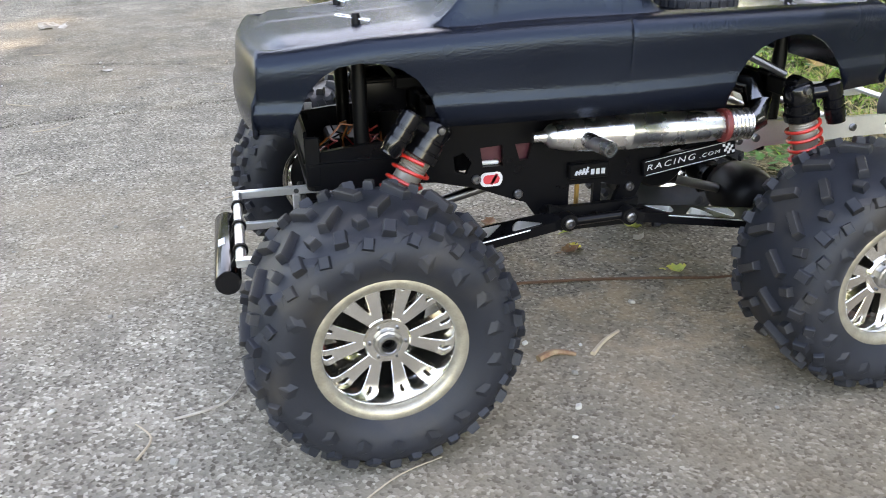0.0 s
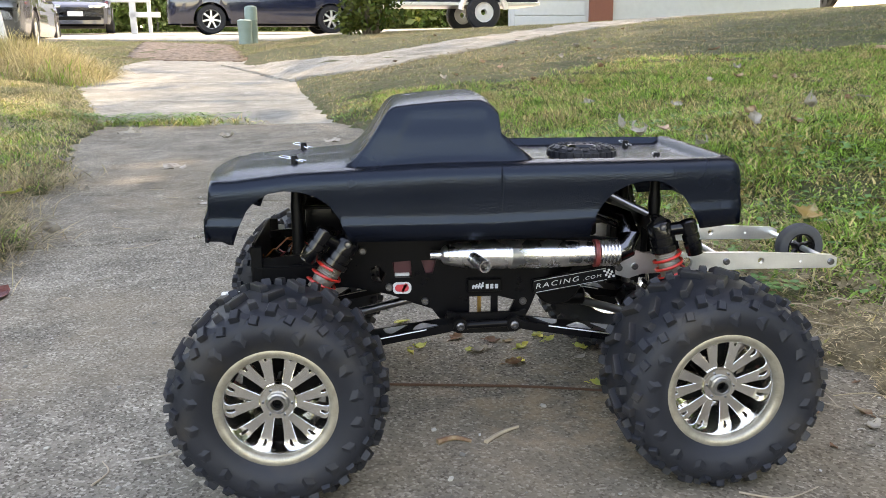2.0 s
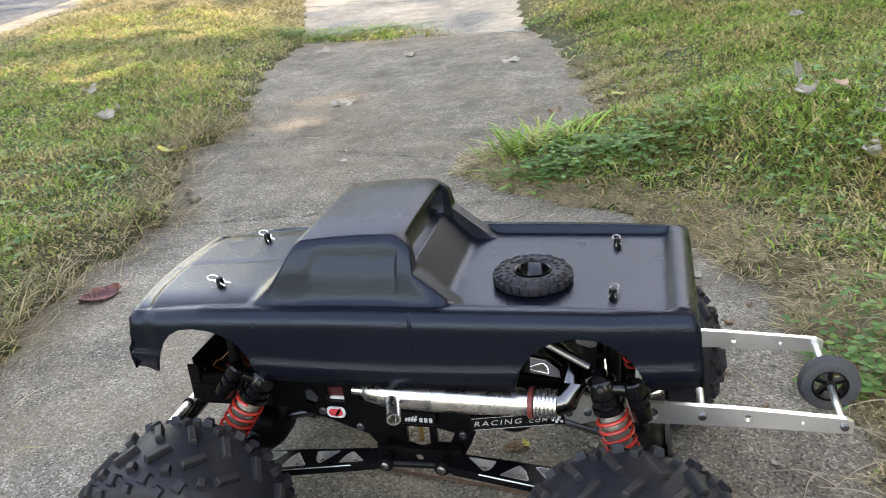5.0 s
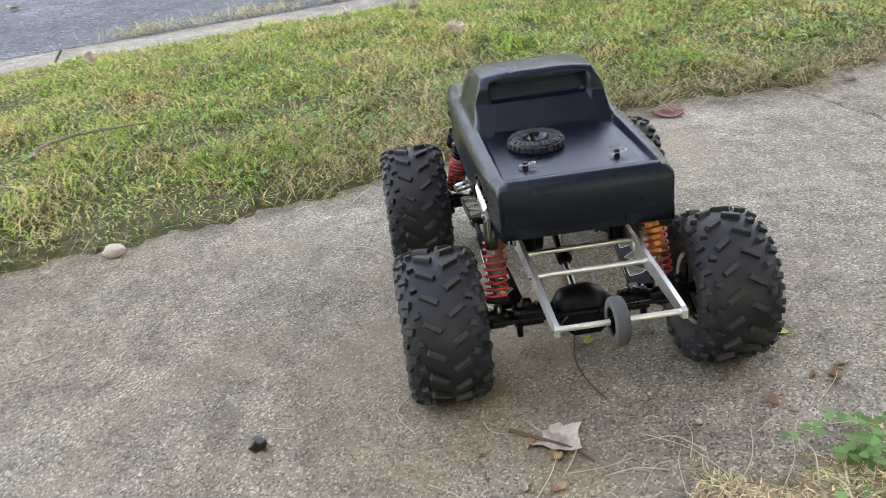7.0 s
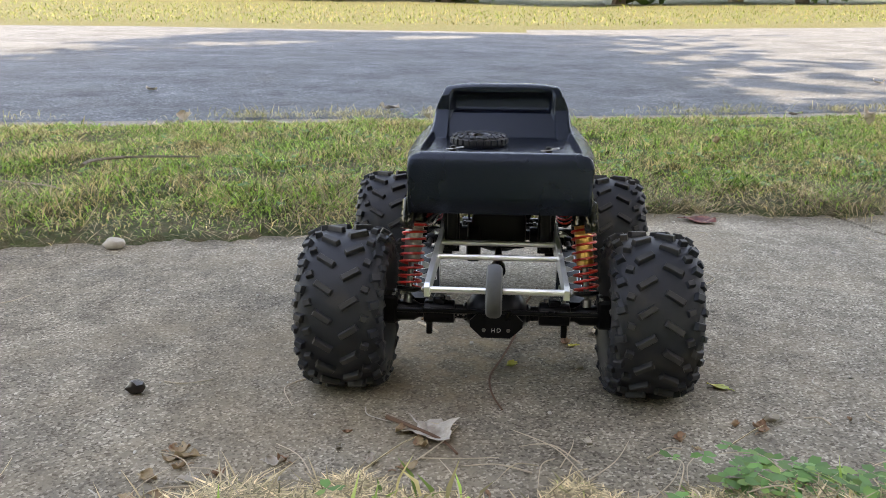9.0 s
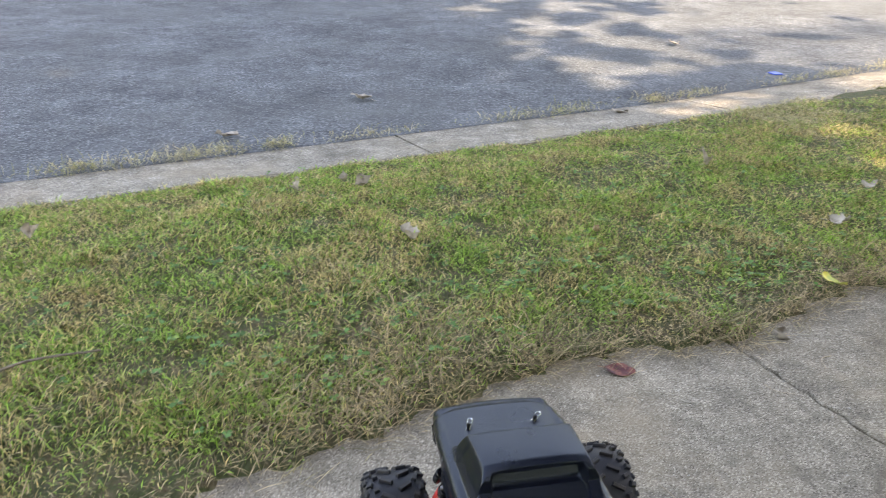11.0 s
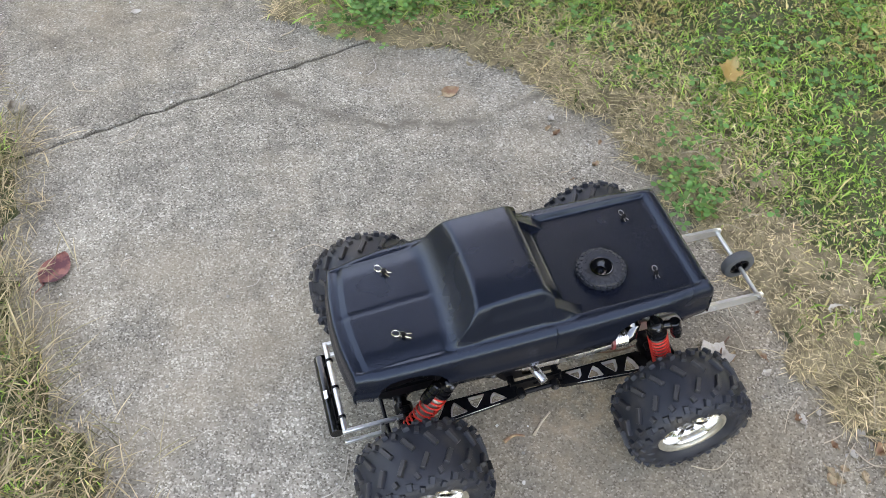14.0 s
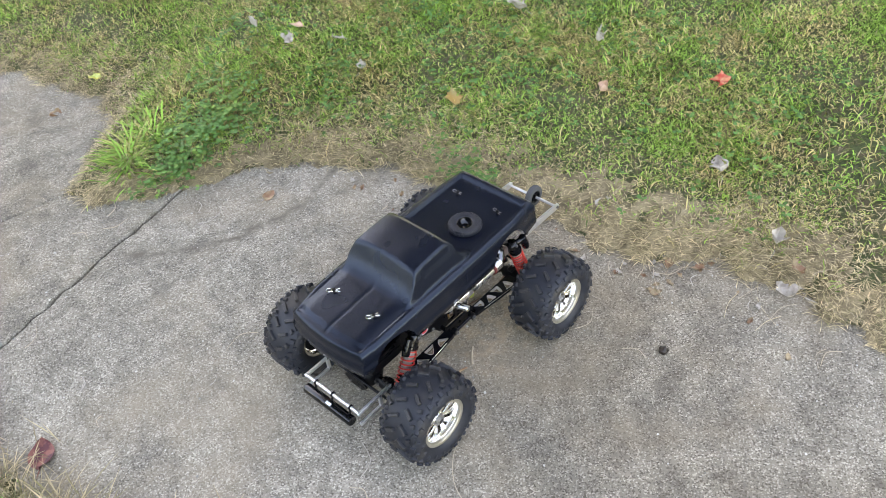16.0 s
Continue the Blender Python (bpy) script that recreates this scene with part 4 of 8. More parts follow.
def truss_arm(a, b, wa, wb):
    """A flat suspension arm from a to b, cut out into triangles, with machined bright edges."""
    a, b = Vector(a), Vector(b)
    d = (b - a).normalized()
    side = Vector((0, 0, 1)).cross(d).normalized()
    up = d.cross(side)
    length = (b - a).length
    m = Matrix.Translation(a) @ Matrix((d, side, up)).transposed().to_4x4()
    half = lambda u: (wa + (wb - wa) * u / length) / 2
    outline = [(-0.003, -half(0) * 0.7), (0.004, -half(0)), (length - 0.004, -half(length)), (length + 0.004, -half(length) * 0.7), (length + 0.004, half(length) * 0.7), (length - 0.004, half(length)), (0.004, half(0)), (-0.003, half(0) * 0.7)]

    def rounded(points, r=0.0022):
        out = []
        for k, p in enumerate(points):
            p, before, after = Vector(p), Vector(points[k - 1]), Vector(points[(k + 1) % len(points)])
            e, f = p + (before - p).normalized() * r, p + (after - p).normalized() * r
            out += [tuple(e), tuple(e.lerp(p, 0.5).lerp(p.lerp(f, 0.5), 0.5)), tuple(f)]
        return out

    n, rail, cells = 4, 0.0030, []
    for k in range(n):
        u0, u1 = 0.010 + (length - 0.020) * k / n + 0.0015, 0.010 + (length - 0.020) * (k + 1) / n - 0.0015
        flip = 1 if k % 2 else -1
        cells.append(rounded([(u0, flip * (rail - half(u0))), (u1, flip * (rail - half(u1))), (u1 - 0.003, flip * (half(u1) - rail) * 0.25), ((u0 + u1) / 2 + 0.003, flip * (half(u0) - rail))][::flip]))
    bm = bmesh.new()
    plate(bm, outline, 0.0070, m @ Matrix.Translation((0, 0, -0.0035)), cells)
    arm = part("suspension_arm", bm, ANODISED, truck, "black cut-out suspension arm with bright edges")
    for cell in cells:
        c = Vector((sum(p[0] for p in cell) / len(cell), sum(p[1] for p in cell) / len(cell)))
        inner = [tuple(Vector(p) + (c - Vector(p)).normalized() * 0.0009) for p in cell]
        bm = bmesh.new()
        plate(bm, cell, 0.0074, m @ Matrix.Translation((0, 0, -0.0037)), [inner])
        part("machined_edge", bm, ALUMINIUM, arm, "bright machined edge of a cut-out")
    for s in (-1, 1):
        bm = bmesh.new()
        rod(bm, m @ Vector((length * 0.18, s * (half(length * 0.18) + 0.0002), 0.0026)), m @ Vector((length * 0.86, s * (half(length * 0.86) + 0.0002), 0.0026)), 0.0005, 6)
        part("machined_edge", bm, ALUMINIUM, arm, "bright machined rim line")


for s in (-1, 1):
    truss_arm((-0.030, s * 0.080, 0.105), (-0.152, s * 0.074, 0.084), 0.019, 0.030)
    truss_arm((0.028, s * 0.080, 0.105), (0.152, s * 0.074, 0.084), 0.019, 0.030)
    bm = bmesh.new()
    rod(bm, (-0.024, s * 0.084, 0.1045), (0.022, s * 0.084, 0.106), 0.0033)
    link = part("link_bar", bm, ANODISED, truck, "black turnbuckle link bar", True)
    for x in (-0.024, 0.022):
        bm = bmesh.new()
        lathe(bm, [(0.0062, -0.0045), (0.0066, 0.0), (0.0062, 0.0045)], 18, "y", Matrix.Translation((x, s * 0.084, 0.1055)))
        ball = part("ball_end", bm, SATIN_BLACK, link, "", True)
        bm = bmesh.new()
        lathe(bm, [(0.0036, 0.0), (0.0036, -0.0022), (0.0022, -0.0028), (0.0018, -0.0010)], 12, "y", Matrix.Translation((x, s * 0.0885 if s < 0 else 0.0885, 0.1055)) @ (Matrix.Identity(4) if s < 0 else Matrix.Rotation(math.pi, 4, "Z")))
        part("screw", bm, STEEL, link, "steel cap screw")

# side plates of the chassis
PLATE = [(-0.198, 0.160), (-0.190, 0.146), (-0.150, 0.136), (-0.112, 0.133), (-0.082, 0.126), (-0.060, 0.117), (-0.046, 0.112), (-0.036, 0.098), (0.033, 0.096), (0.040, 0.109), (0.046, 0.124),
         (0.080, 0.134), (0.112, 0.142), (0.128, 0.150), (0.128, 0.170), (0.110, 0.172), (0.080, 0.176), (0.0, 0.182), (-0.100, 0.186), (-0.110, 0.178), (-0.140, 0.165), (-0.170, 0.163)]
HOLES = [[(-0.013, 0.104), (-0.003, 0.101), (0.006, 0.104), (0.006, 0.122), (-0.013, 0.122)], [(0.012, 0.106), (0.022, 0.106), (0.027, 0.118), (0.012, 0.122)],
         [(-0.0800, 0.1550), (-0.0640, 0.1560), (-0.0630, 0.1410), (-0.0780, 0.1410)], [(-0.0550, 0.1560), (-0.0420, 0.1560), (-0.0450, 0.1440), (-0.0510, 0.1435)],
         [(-0.098, 0.140), (-0.090, 0.137), (-0.086, 0.145), (-0.092, 0.153), (-0.099, 0.150)], [(0.056, 0.137), (0.074, 0.141), (0.080, 0.147), (0.058, 0.146)]]
for s in (-1, 1):
    bm = bmesh.new()
    plate(bm, PLATE, 0.004, Matrix.Translation((0, s * 0.056 + 0.002, 0)) @ Matrix.Rotation(radians(90), 4, "X"), HOLES)
    side_plate = part("chassis_plate", bm, ANODISED, truck, "black cut-out chassis side plate")
    for x, z in ((-0.052, 0.1195), (-0.083, 0.133), (-0.105, 0.166), (0.034, 0.117), (0.118, 0.156), (0.118, 0.146)):
        bm = bmesh.new()
        lathe(bm, [(0.0034, 0.0), (0.0034, 0.0018), (0.0026, 0.0026), (0.0014, 0.0026), (0.0012, 0.0012)], 12, "y", Matrix.Translation((x, s * 0.0585, z)) @ (Matrix.Rotation(math.pi, 4, "Z") if s < 0 else Matrix.Identity(4)))
        part("screw", bm, STEEL, side_plate, "steel cap screw")
    bm = bmesh.new()
    plate(bm, [(-0.034, 0.098), (-0.024, 0.094), (0.024, 0.094), (0.034, 0.098), (0.034, 0.114), (0.026, 0.112), (-0.026, 0.112), (-0.034, 0.114)], 0.004, Matrix.Translation((0, s * 0.072 + 0.002, 0)) @ Matrix.Rotation(radians(90), 4, "X"), [circle(0, 0.103, 0.004)])
    part("skid_bracket", bm, SATIN_BLACK, side_plate)
    for x in (-0.03, 0.03):
        bm = bmesh.new()
        rod(bm, (x, s * 0.054, 0.104), (x, s * 0.080, 0.104), 0.005)
        part("spacer", bm, SATIN_BLACK, side_plate)

# engine, gear box and tank between the plates
bm = bmesh.new()
add_box(bm, 0.060, 0.072, 0.046, pose(-0.062, 0.004, 0.152), 0.006, 2)
tank = part("fuel_tank", bm, SATIN_BLACK, truck, "dark fuel tank between the chassis plates", True)
for x in (-0.071, -0.048):
    bm = bmesh.new()
    add_box(bm, 0.019, 0.016, 0.020, pose(x, -0.044, 0.1500), 0.002)
    part("tank_side", bm, MAROON, tank, "maroon tank side behind the cut-out plate")
bm = bmesh.new()
add_box(bm, 0.013, 0.0030, 0.0028, pose(-0.0715, -0.0525, 0.1425), 0.0006)
part("tank_rim", bm, DECAL_WHITE, tank, "pale seam of the tank")
bm = bmesh.new()
add_box(bm, 0.040, 0.060, 0.040, pose(0.058, 0.0, 0.140), 0.006, 2)
lathe(bm, [(0.020, -0.035), (0.022, -0.033), (0.022, -0.022), (0.018, -0.020)], 24, "y", Matrix.Translation((0.070, 0.0, 0.126)))
part("transmission", bm, SATIN_BLACK, truck, "black transmission case", True)
bm = bmesh.new()
lathe(bm, [(0.014, 0.0), (0.014, 0.006)], 20, "z", pose(0.055, 0.0, 0.158))
for k in range(6):
    lathe(bm, [(0.018, 0.008 + 0.0045 * k), (0.0185, 0.009 + 0.0045 * k), (0.018, 0.0108 + 0.0045 * k)], 20, "z", pose(0.055, 0.0, 0.158))
lathe(bm, [(0.009, 0.0), (0.009, 0.036)], 14, "z", pose(0.055, 0.0, 0.158))
part("engine_head", bm, ANODISED, truck, "black finned engine cylinder head", True)
bm = bmesh.new()
rod(bm, (-0.150, 0.0, 0.083), (-0.02, 0.004, 0.112), 0.004)
part("drive_shaft", bm, STEEL, truck, "steel drive shaft", True)
bm = bmesh.new()
rod(bm, (0.150, 0.0, 0.083), (0.05, 0.0, 0.112), 0.004)
part("drive_shaft", bm, STEEL, truck, "steel drive shaft", True)
bm = bmesh.new()
lathe(bm, [(0.0075, 0.0), (0.0085, 0.008), (0.0085, 0.020), (0.006, 0.022)], 16, "x", pose(0.082, 0, 0.102))
part("drive_cup", bm, SATIN_BLACK, truck, "black drive cup", True)
bm = bmesh.new()
lathe(bm, [(0.0018, 0.0), (0.0018, 0.018)], 8, "z", pose(-0.0035, -0.050, 0.103))
part("brass_post", bm, SHOCK_GOLD, truck)

# open radio tray under the hood
bm = bmesh.new()
corner = lambda cx, cy, a0: [(cx + 0.007 * math.cos(radians(a0 + 22.5 * k)), cy + 0.007 * math.sin(radians(a0 + 22.5 * k))) for k in range(5)]
tray = corner(-0.135, 0.053, 0) + corner(-0.192, 0.053, 90) + corner(-0.192, -0.053, 180) + corner(-0.135, -0.053, 270)
shrunk = lambda d: [(x + d * (1 if x < -0.16 else -1), y - d * (1 if y > 0 else -1)) for x, y in tray]
plate(bm, tray, 0.003, pose(0, 0, 0.135))
plate(bm, tray, 0.014, pose(0, 0, 0.138), [shrunk(0.0022)])
plate(bm, shrunk(-0.0015), 0.0020, pose(0, 0, 0.1518), [shrunk(0.0022)])
for x in (-0.1978, -0.1292):
    add_box(bm, 0.0024, 0.104, 0.036, pose(x, 0, 0.156), 0.0008)
for x in (-0.1945, -0.1325):
    for y in (-0.0590, 0.0590):
        add_box(bm, 0.010, 0.0024, 0.034, pose(x, y, 0.155), 0.0008)
radio = part("radio_tray", bm, SATIN_BLACK, truck, "open black radio tray with wires inside")
rng = random.Random(5)
for k in range(16):
    bm = bmesh.new()
    p = Vector((-0.175 + rng.uniform(-0.01, 0.02), rng.uniform(-0.045, 0.0), 0.141))
    pts = [p]
    for q in range(7):
        p = p + Vector((rng.uniform(-0.008, 0.010), rng.uniform(-0.012, 0.012), rng.uniform(-0.004, 0.009)))
        p.z = min(max(p.z, 0.140), 0.172)
        p.x = min(max(p.x, -0.190), -0.140)
        p.y = min(max(p.y, -0.050), 0.050)
        pts.append(p.copy())
    tube(bm, pts, 0.0007, 6)
    part("wire", bm, (WIRE_RED, WIRE_ORANGE, WIRE_RED, SATIN_BLACK)[k % 4], radio, "", True)
bm = bmesh.new()
add_box(bm, 0.030, 0.040, 0.014, pose(-0.162, 0.02, 0.145), 0.002)
part("receiver", bm, SATIN_BLACK, radio)
bm = bmesh.new()
add_box(bm, 0.006, 0.0008, 0.007, pose(-0.186, 0.0568, 0.163))
part("tray_label", bm, DECAL_WHITE, radio)
bm = bmesh.new()
add_box(bm, 0.055, 0.060, 0.010, pose(-0.105, 0.005, 0.196), 0.002)
add_box(bm, 0.030, 0.050, 0.022, pose(-0.105, 0.005, 0.186), 0.002)
part("throttle_servo_deck", bm, SATIN_BLACK, truck)
bm = bmesh.new()
add_box(bm, 0.034, 0.046, 0.024, pose(-0.139, 0.006, 0.186), 0.003, 2)
add_box(bm, 0.037, 0.049, 0.003, pose(-0.139, 0.006, 0.1965), 0.001)
part("battery_box", bm, ANODISED, truck, "glossy black battery box behind the tray", True)


def coil(bm, a, b, radius, wire, turns, n=18):
    a, b = Vector(a), Vector(b)
    q = (b - a).to_track_quat("Z", "Y").to_matrix().to_4x4()
    m = Matrix.Translation(a) @ q
    length, count = (b - a).length, int(turns * n)
    tube(bm, [m @ Vector((radius * math.cos(2 * math.pi * k / n), radius * math.sin(2 * math.pi * k / n), length * k / count)) for k in range(count + 1)], wire, 6)


def shock(top, bottom, gold, can):
    """A coil-over damper with a side reservoir."""
    top, bottom = Vector(top), Vector(bottom)
    d = (bottom - top).normalized()
    length = (bottom - top).length
    m = Matrix.Translation(top) @ d.to_track_quat("Z", "Y").to_matrix().to_4x4()
    bm = bmesh.new()
    lathe(bm, [(0.0090, 0.010), (0.0090, length * 0.20)] + [(0.0090 + 0.0004 * (k % 2), length * 0.20 + 0.0009 * k) for k in range(1, 14)] + [(0.0086, length * 0.36), (0.0086, length * 0.62), (0.007, length * 0.64)], 20, "z", m)
    body = part("shock_absorber", bm, SHOCK_GOLD if gold else SHOCK_GREY, truck, "coil-over shock absorber", True)
    bm = bmesh.new()
    lathe(bm, [(0.0, -0.0052), (0.0066, -0.0050), (0.0096, -0.0032), (0.0104, -0.0012), (0.0104, 0.0070), (0.0094, 0.0074), (0.0094, 0.0092), (0.0108, 0.0096), (0.0108, 0.0150), (0.0100, 0.0154), (0.0100, 0.0164), (0.0122, 0.0168), (0.0122, 0.0212), (0.0112, 0.0222), (0.009, 0.0222)], 20, "z", m)
    lathe(bm, [(0.0055, -0.006), (0.006, 0), (0.0055, 0.006)], 14, "y", Matrix.Translation(top - d * 0.004))
    part("shock_cap", bm, GLOSS_BLACK, body, "black shock cap", True)
    bm = bmesh.new()
    out = -1 if top.y < 0 else 1
    lathe(bm, [(0.0, -0.0125), (0.0022, -0.0123), (0.0030, -0.0105), (0.0030, 0.004)], 12, "y", Matrix.Translation(top - d * 0.001) @ (Matrix.Identity(4) if out < 0 else Matrix.Rotation(math.pi, 4, "Z")))
    part("screw", bm, STEEL, body, "steel cap screw", True)
    bm = bmesh.new()
    lathe(bm, [(0.0030, length * 0.6), (0.0030, length - 0.004), (0.0045, length - 0.003), (0.0045, length + 0.005)], 12, "z", m)
    part("shock_shaft", bm, STEEL, body, "", True)
    bm = bmesh.new()
    coil(bm, top + d * 0.024, bottom - d * 0.010, 0.0116, 0.0013, 9.0)
    part("spring", bm, SPRING_RED, body, "red coil spring", True)
    bm = bmesh.new()
    lathe(bm, [(0.0128, length - 0.011), (0.0128, length - 0.008), (0.006, length - 0.006)], 18, "z", m)
    part("spring_cup", bm, SATIN_BLACK, body, "", True)
    bm = bmesh.new()
    c = top + Vector(can)
    m2 = Matrix.Translation(c) @ d.to_track_quat("Z", "Y").to_matrix().to_4x4()
    lathe(bm, [(0.0, -0.0042), (0.0058, -0.0040), (0.0070, -0.0028), (0.0070, 0.0062), (0.0060, 0.0066), (0.0060, 0.0080), (0.0072, 0.0084), (0.0072, 0.0130), (0.0060, 0.0134), (0.0060, 0.0148), (0.0072, 0.0152), (0.0072, 0.0225), (0.0064, 0.0240), (0.0064, 0.0262), (0.0, 0.0264)], 18, "z", m2)
    rod(bm, top + d * 0.004, c + d * 0.002, 0.0055)
    part("reservoir", bm, GLOSS_BLACK, body, "black ribbed side reservoir", True)


for s in (-1, 1):
    shock((-0.1165, s * 0.083, 0.179), (-0.176, s * 0.092, 0.094), s > 0, (-0.0185, s * 0.008, 0.010))
    shock((0.1450, s * 0.083, 0.187), (0.172, s * 0.090, 0.092), s > 0, (0.0225, s * 0.006, 0.002))

# shock towers and body posts
for x, f in ((-0.118, -1), (0.142, 1)):
    bm = bmesh.new()
    add_box(bm, 0.006, 0.150, 0.012, pose(x, 0, 0.186), 0.001)
    add_box(bm, 0.006, 0.016, 0.060, pose(x, -0.048, 0.164), 0.001)
    add_box(bm, 0.006, 0.016, 0.060, pose(x, 0.048, 0.164), 0.001)
    part("shock_tower", bm, SATIN_BLACK, truck, "black shock tower")
for x in (-0.160, 0.152):
    for s in (-1, 1):
        bm = bmesh.new()
        y = s * 0.047
        lathe(bm, [(0.0052, 0.140), (0.0052, 0.205), (0.0045, 0.210), (0.0038, 0.236), (0.0030, 0.2385), (0.0030, 0.2458 if x < 0 else 0.2430), (0.0022, 0.2472 if x < 0 else 0.2444)], 16, "z", pose(x, y, 0))
        post = part("body_post", bm, SATIN_BLACK, truck, "black plastic body post", True)
        bm = bmesh.new()
        z = 0.2440 if x < 0 else 0.2415
        turn = Matrix.Translation((x, y, z)) @ Matrix.Rotation((radians(-28) * s - (0.9 if s < 0 else 0.3) if x < 0 else radians(-90 + 9 * s)), 4, "Z") @ Matrix.Rotation(radians(9), 4, "Y") @ Matrix.Scale(1.15 if x < 0 else 0.9, 4)
        pts = [(-0.0125, 0.0012, 0.0), (-0.0100, 0.0030, 0), (-0.0055, 0.0022, 0), (-0.0030, 0.0008, 0), (0.0, 0.0030, 0), (0.0035, 0.0012, 0), (0.0060, 0.0020, 0), (0.0085, 0.0038, 0)]
        loop = [(-0.0075 - 0.0042 * math.cos(a), 0.0034 * math.sin(a), 0) for a in np.linspace(0.0, 2 * math.pi, 14)]
        tube(bm, [turn @ Vector(p) for p in loop], 0.0006, 6)
        tube(bm, [turn @ Vector((-0.0040, 0.0020, 0)), turn @ Vector((-0.0010, 0.0036, 0)), turn @ Vector((0.003, 0.0018, 0)), turn @ Vector((0.0075, 0.0036, 0))], 0.0006, 6)
        tube(bm, [turn @ Vector((-0.0040, -0.0020, 0)), turn @ Vector((0.002, -0.0012, 0)), turn @ Vector((0.0085, -0.0022, 0))], 0.0006, 6)
        part("body_clip", bm, CHROME if x < 0 else NUT_STEEL, post, "bright wire body clip", True)

# tuned exhaust pipe
bm = bmesh.new()
pipe_m = Matrix.Translation((-0.0430, -0.0735, 0.1645)) @ Vector((0.153, -0.003, -0.0015)).to_track_quat("Z", "Y").to_matrix().to_4x4()
lathe(bm, [(0.0030, -0.005), (0.0040, -0.005), (0.0040, 0.004), (0.0058, 0.0045), (0.0080, 0.007), (0.0092, 0.012), (0.0108, 0.021), (0.0118, 0.033), (0.0123, 0.045), (0.0125, 0.0615), (0.0129, 0.0620), (0.0129, 0.0632), (0.0125, 0.0637), (0.0120, 0.095), (0.0105, 0.128), (0.0095, 0.134)], 32, "z", pipe_m)
pipe = part("exhaust_pipe", bm, POLISHED, truck, "polished aluminium tuned exhaust pipe", True)
bm = bmesh.new()
lathe(bm, [(0.0054, 0.0), (0.0054, 0.032), (0.0042, 0.032), (0.0042, 0.004)], 18, "z", Matrix.Translation((-0.0150, -0.0760, 0.1640)) @ Vector((0.0095, -0.030, -0.0020)).to_track_quat("Z", "Y").to_matrix().to_4x4())
part("outlet", bm, POLISHED, pipe, "short pipe outlet", True)
bm = bmesh.new()
lathe(bm, [(0.0120, 0.1345), (0.0120, 0.138)], 24, "z", pipe_m)
part("coupler_band", bm, material("red_silicone", (0.14, 0.022, 0.02), 0.5, bump=0.0), pipe, "dull red coupler band", True)
bm = bmesh.new()
prof = []
for k in range(6):
    prof += [(0.0095, 0.138 + 0.003 * k), (0.0114, 0.139 + 0.003 * k), (0.0114, 0.1402 + 0.003 * k), (0.0095, 0.141 + 0.003 * k)]
lathe(bm, prof, 24, "z", pipe_m)
part("coupler", bm, POLISHED, pipe, "ribbed silver coupler", True)
bm = bmesh.new()
tube(bm, [(0.111, -0.0765, 0.1632), (0.119, -0.0755, 0.1660), (0.124, -0.0690, 0.1760), (0.121, -0.0600, 0.1880), (0.106, -0.0480, 0.1930), (0.085, -0.030, 0.186), (0.07, -0.010, 0.176)], 0.0095, 16)
part("header", bm, material("dark_chrome", (0.12, 0.12, 0.125), 0.18, 1.0, bump=0.0), pipe, "dark chrome header bend", True)
bm = bmesh.new()
rod(bm, (0.098, -0.072, 0.216), (0.136, -0.078, 0.197), 0.0028)
part("brace_rod", bm, STEEL, pipe)

# wheelie bar
bars = [(0.112, 0.150), (0.116, 0.160), (0.126, 0.163), (0.140, 0.158), (0.190, 0.1565), (0.240, 0.1555), (0.313, 0.1515), (0.3185, 0.149), (0.3185, 0.141), (0.313, 0.1395), (0.240, 0.1405), (0.190, 0.1395), (0.140, 0.139), (0.128, 0.135), (0.116, 0.139)]
wheelie = None
for s in (-1, 1):
    bm = bmesh.new()
    plate(bm, bars, 0.0045, Matrix.Translation((0, s * 0.0575 + 0.00225, 0)) @ Matrix.Rotation(radians(90), 4, "X"), [circle(0.180, 0.1475, 0.0052), circle(0.248, 0.148, 0.0028), circle(0.285, 0.1465, 0.0014, 8)])
    bar = part("wheelie_bar_plate", bm, ALUMINIUM, truck, "bare aluminium wheelie bar side plate")
    for x, z in ((0.122, 0.155), (0.119, 0.145), (0.133, 0.146), (0.216, 0.148), (0.3125, 0.1455)):
        bm = bmesh.new()
        lathe(bm, [(0.0030, 0.0), (0.0030, 0.0018), (0.0022, 0.0024), (0.0012, 0.0024), (0.0010, 0.001)], 12, "y", Matrix.Translation((x, s * 0.0597, z)) @ (Matrix.Rotation(math.pi, 4, "Z") if s < 0 else Matrix.Identity(4)))
        part("screw", bm, STEEL, bar, "steel cap screw")
for x, z in ((0.170, 0.150), (0.216, 0.148), (0.3125, 0.1455)):
    bm = bmesh.new()
    rod(bm, (x, -0.056, z), (x, 0.056, z), 0.0028, 12)
    part("cross_rod", bm, ALUMINIUM, truck, "aluminium cross rod", True)
bm = bmesh.new()
lathe(bm, [(0.0135, -0.0060), (0.0185, -0.0068), (0.0212, -0.0055), (0.0225, -0.0025), (0.0225, 0.0025), (0.0212, 0.0055), (0.0185, 0.0068), (0.0135, 0.0060)], 40, "y", pose(0.3125, -0.002, 0.1455), close=True)
little = part("wheelie_wheel", bm, material("grey_foam_rubber", (0.045, 0.047, 0.05), 0.75, vary=0.25, bump=0.1), truck, "small dark grey wheelie wheel", True)
bm = bmesh.new()
lathe(bm, [(0.0135, -0.005), (0.0138, 0.005), (0.0120, 0.005), (0.0118, -0.005)], 32, "y", pose(0.3125, -0.002, 0.1455), close=True)
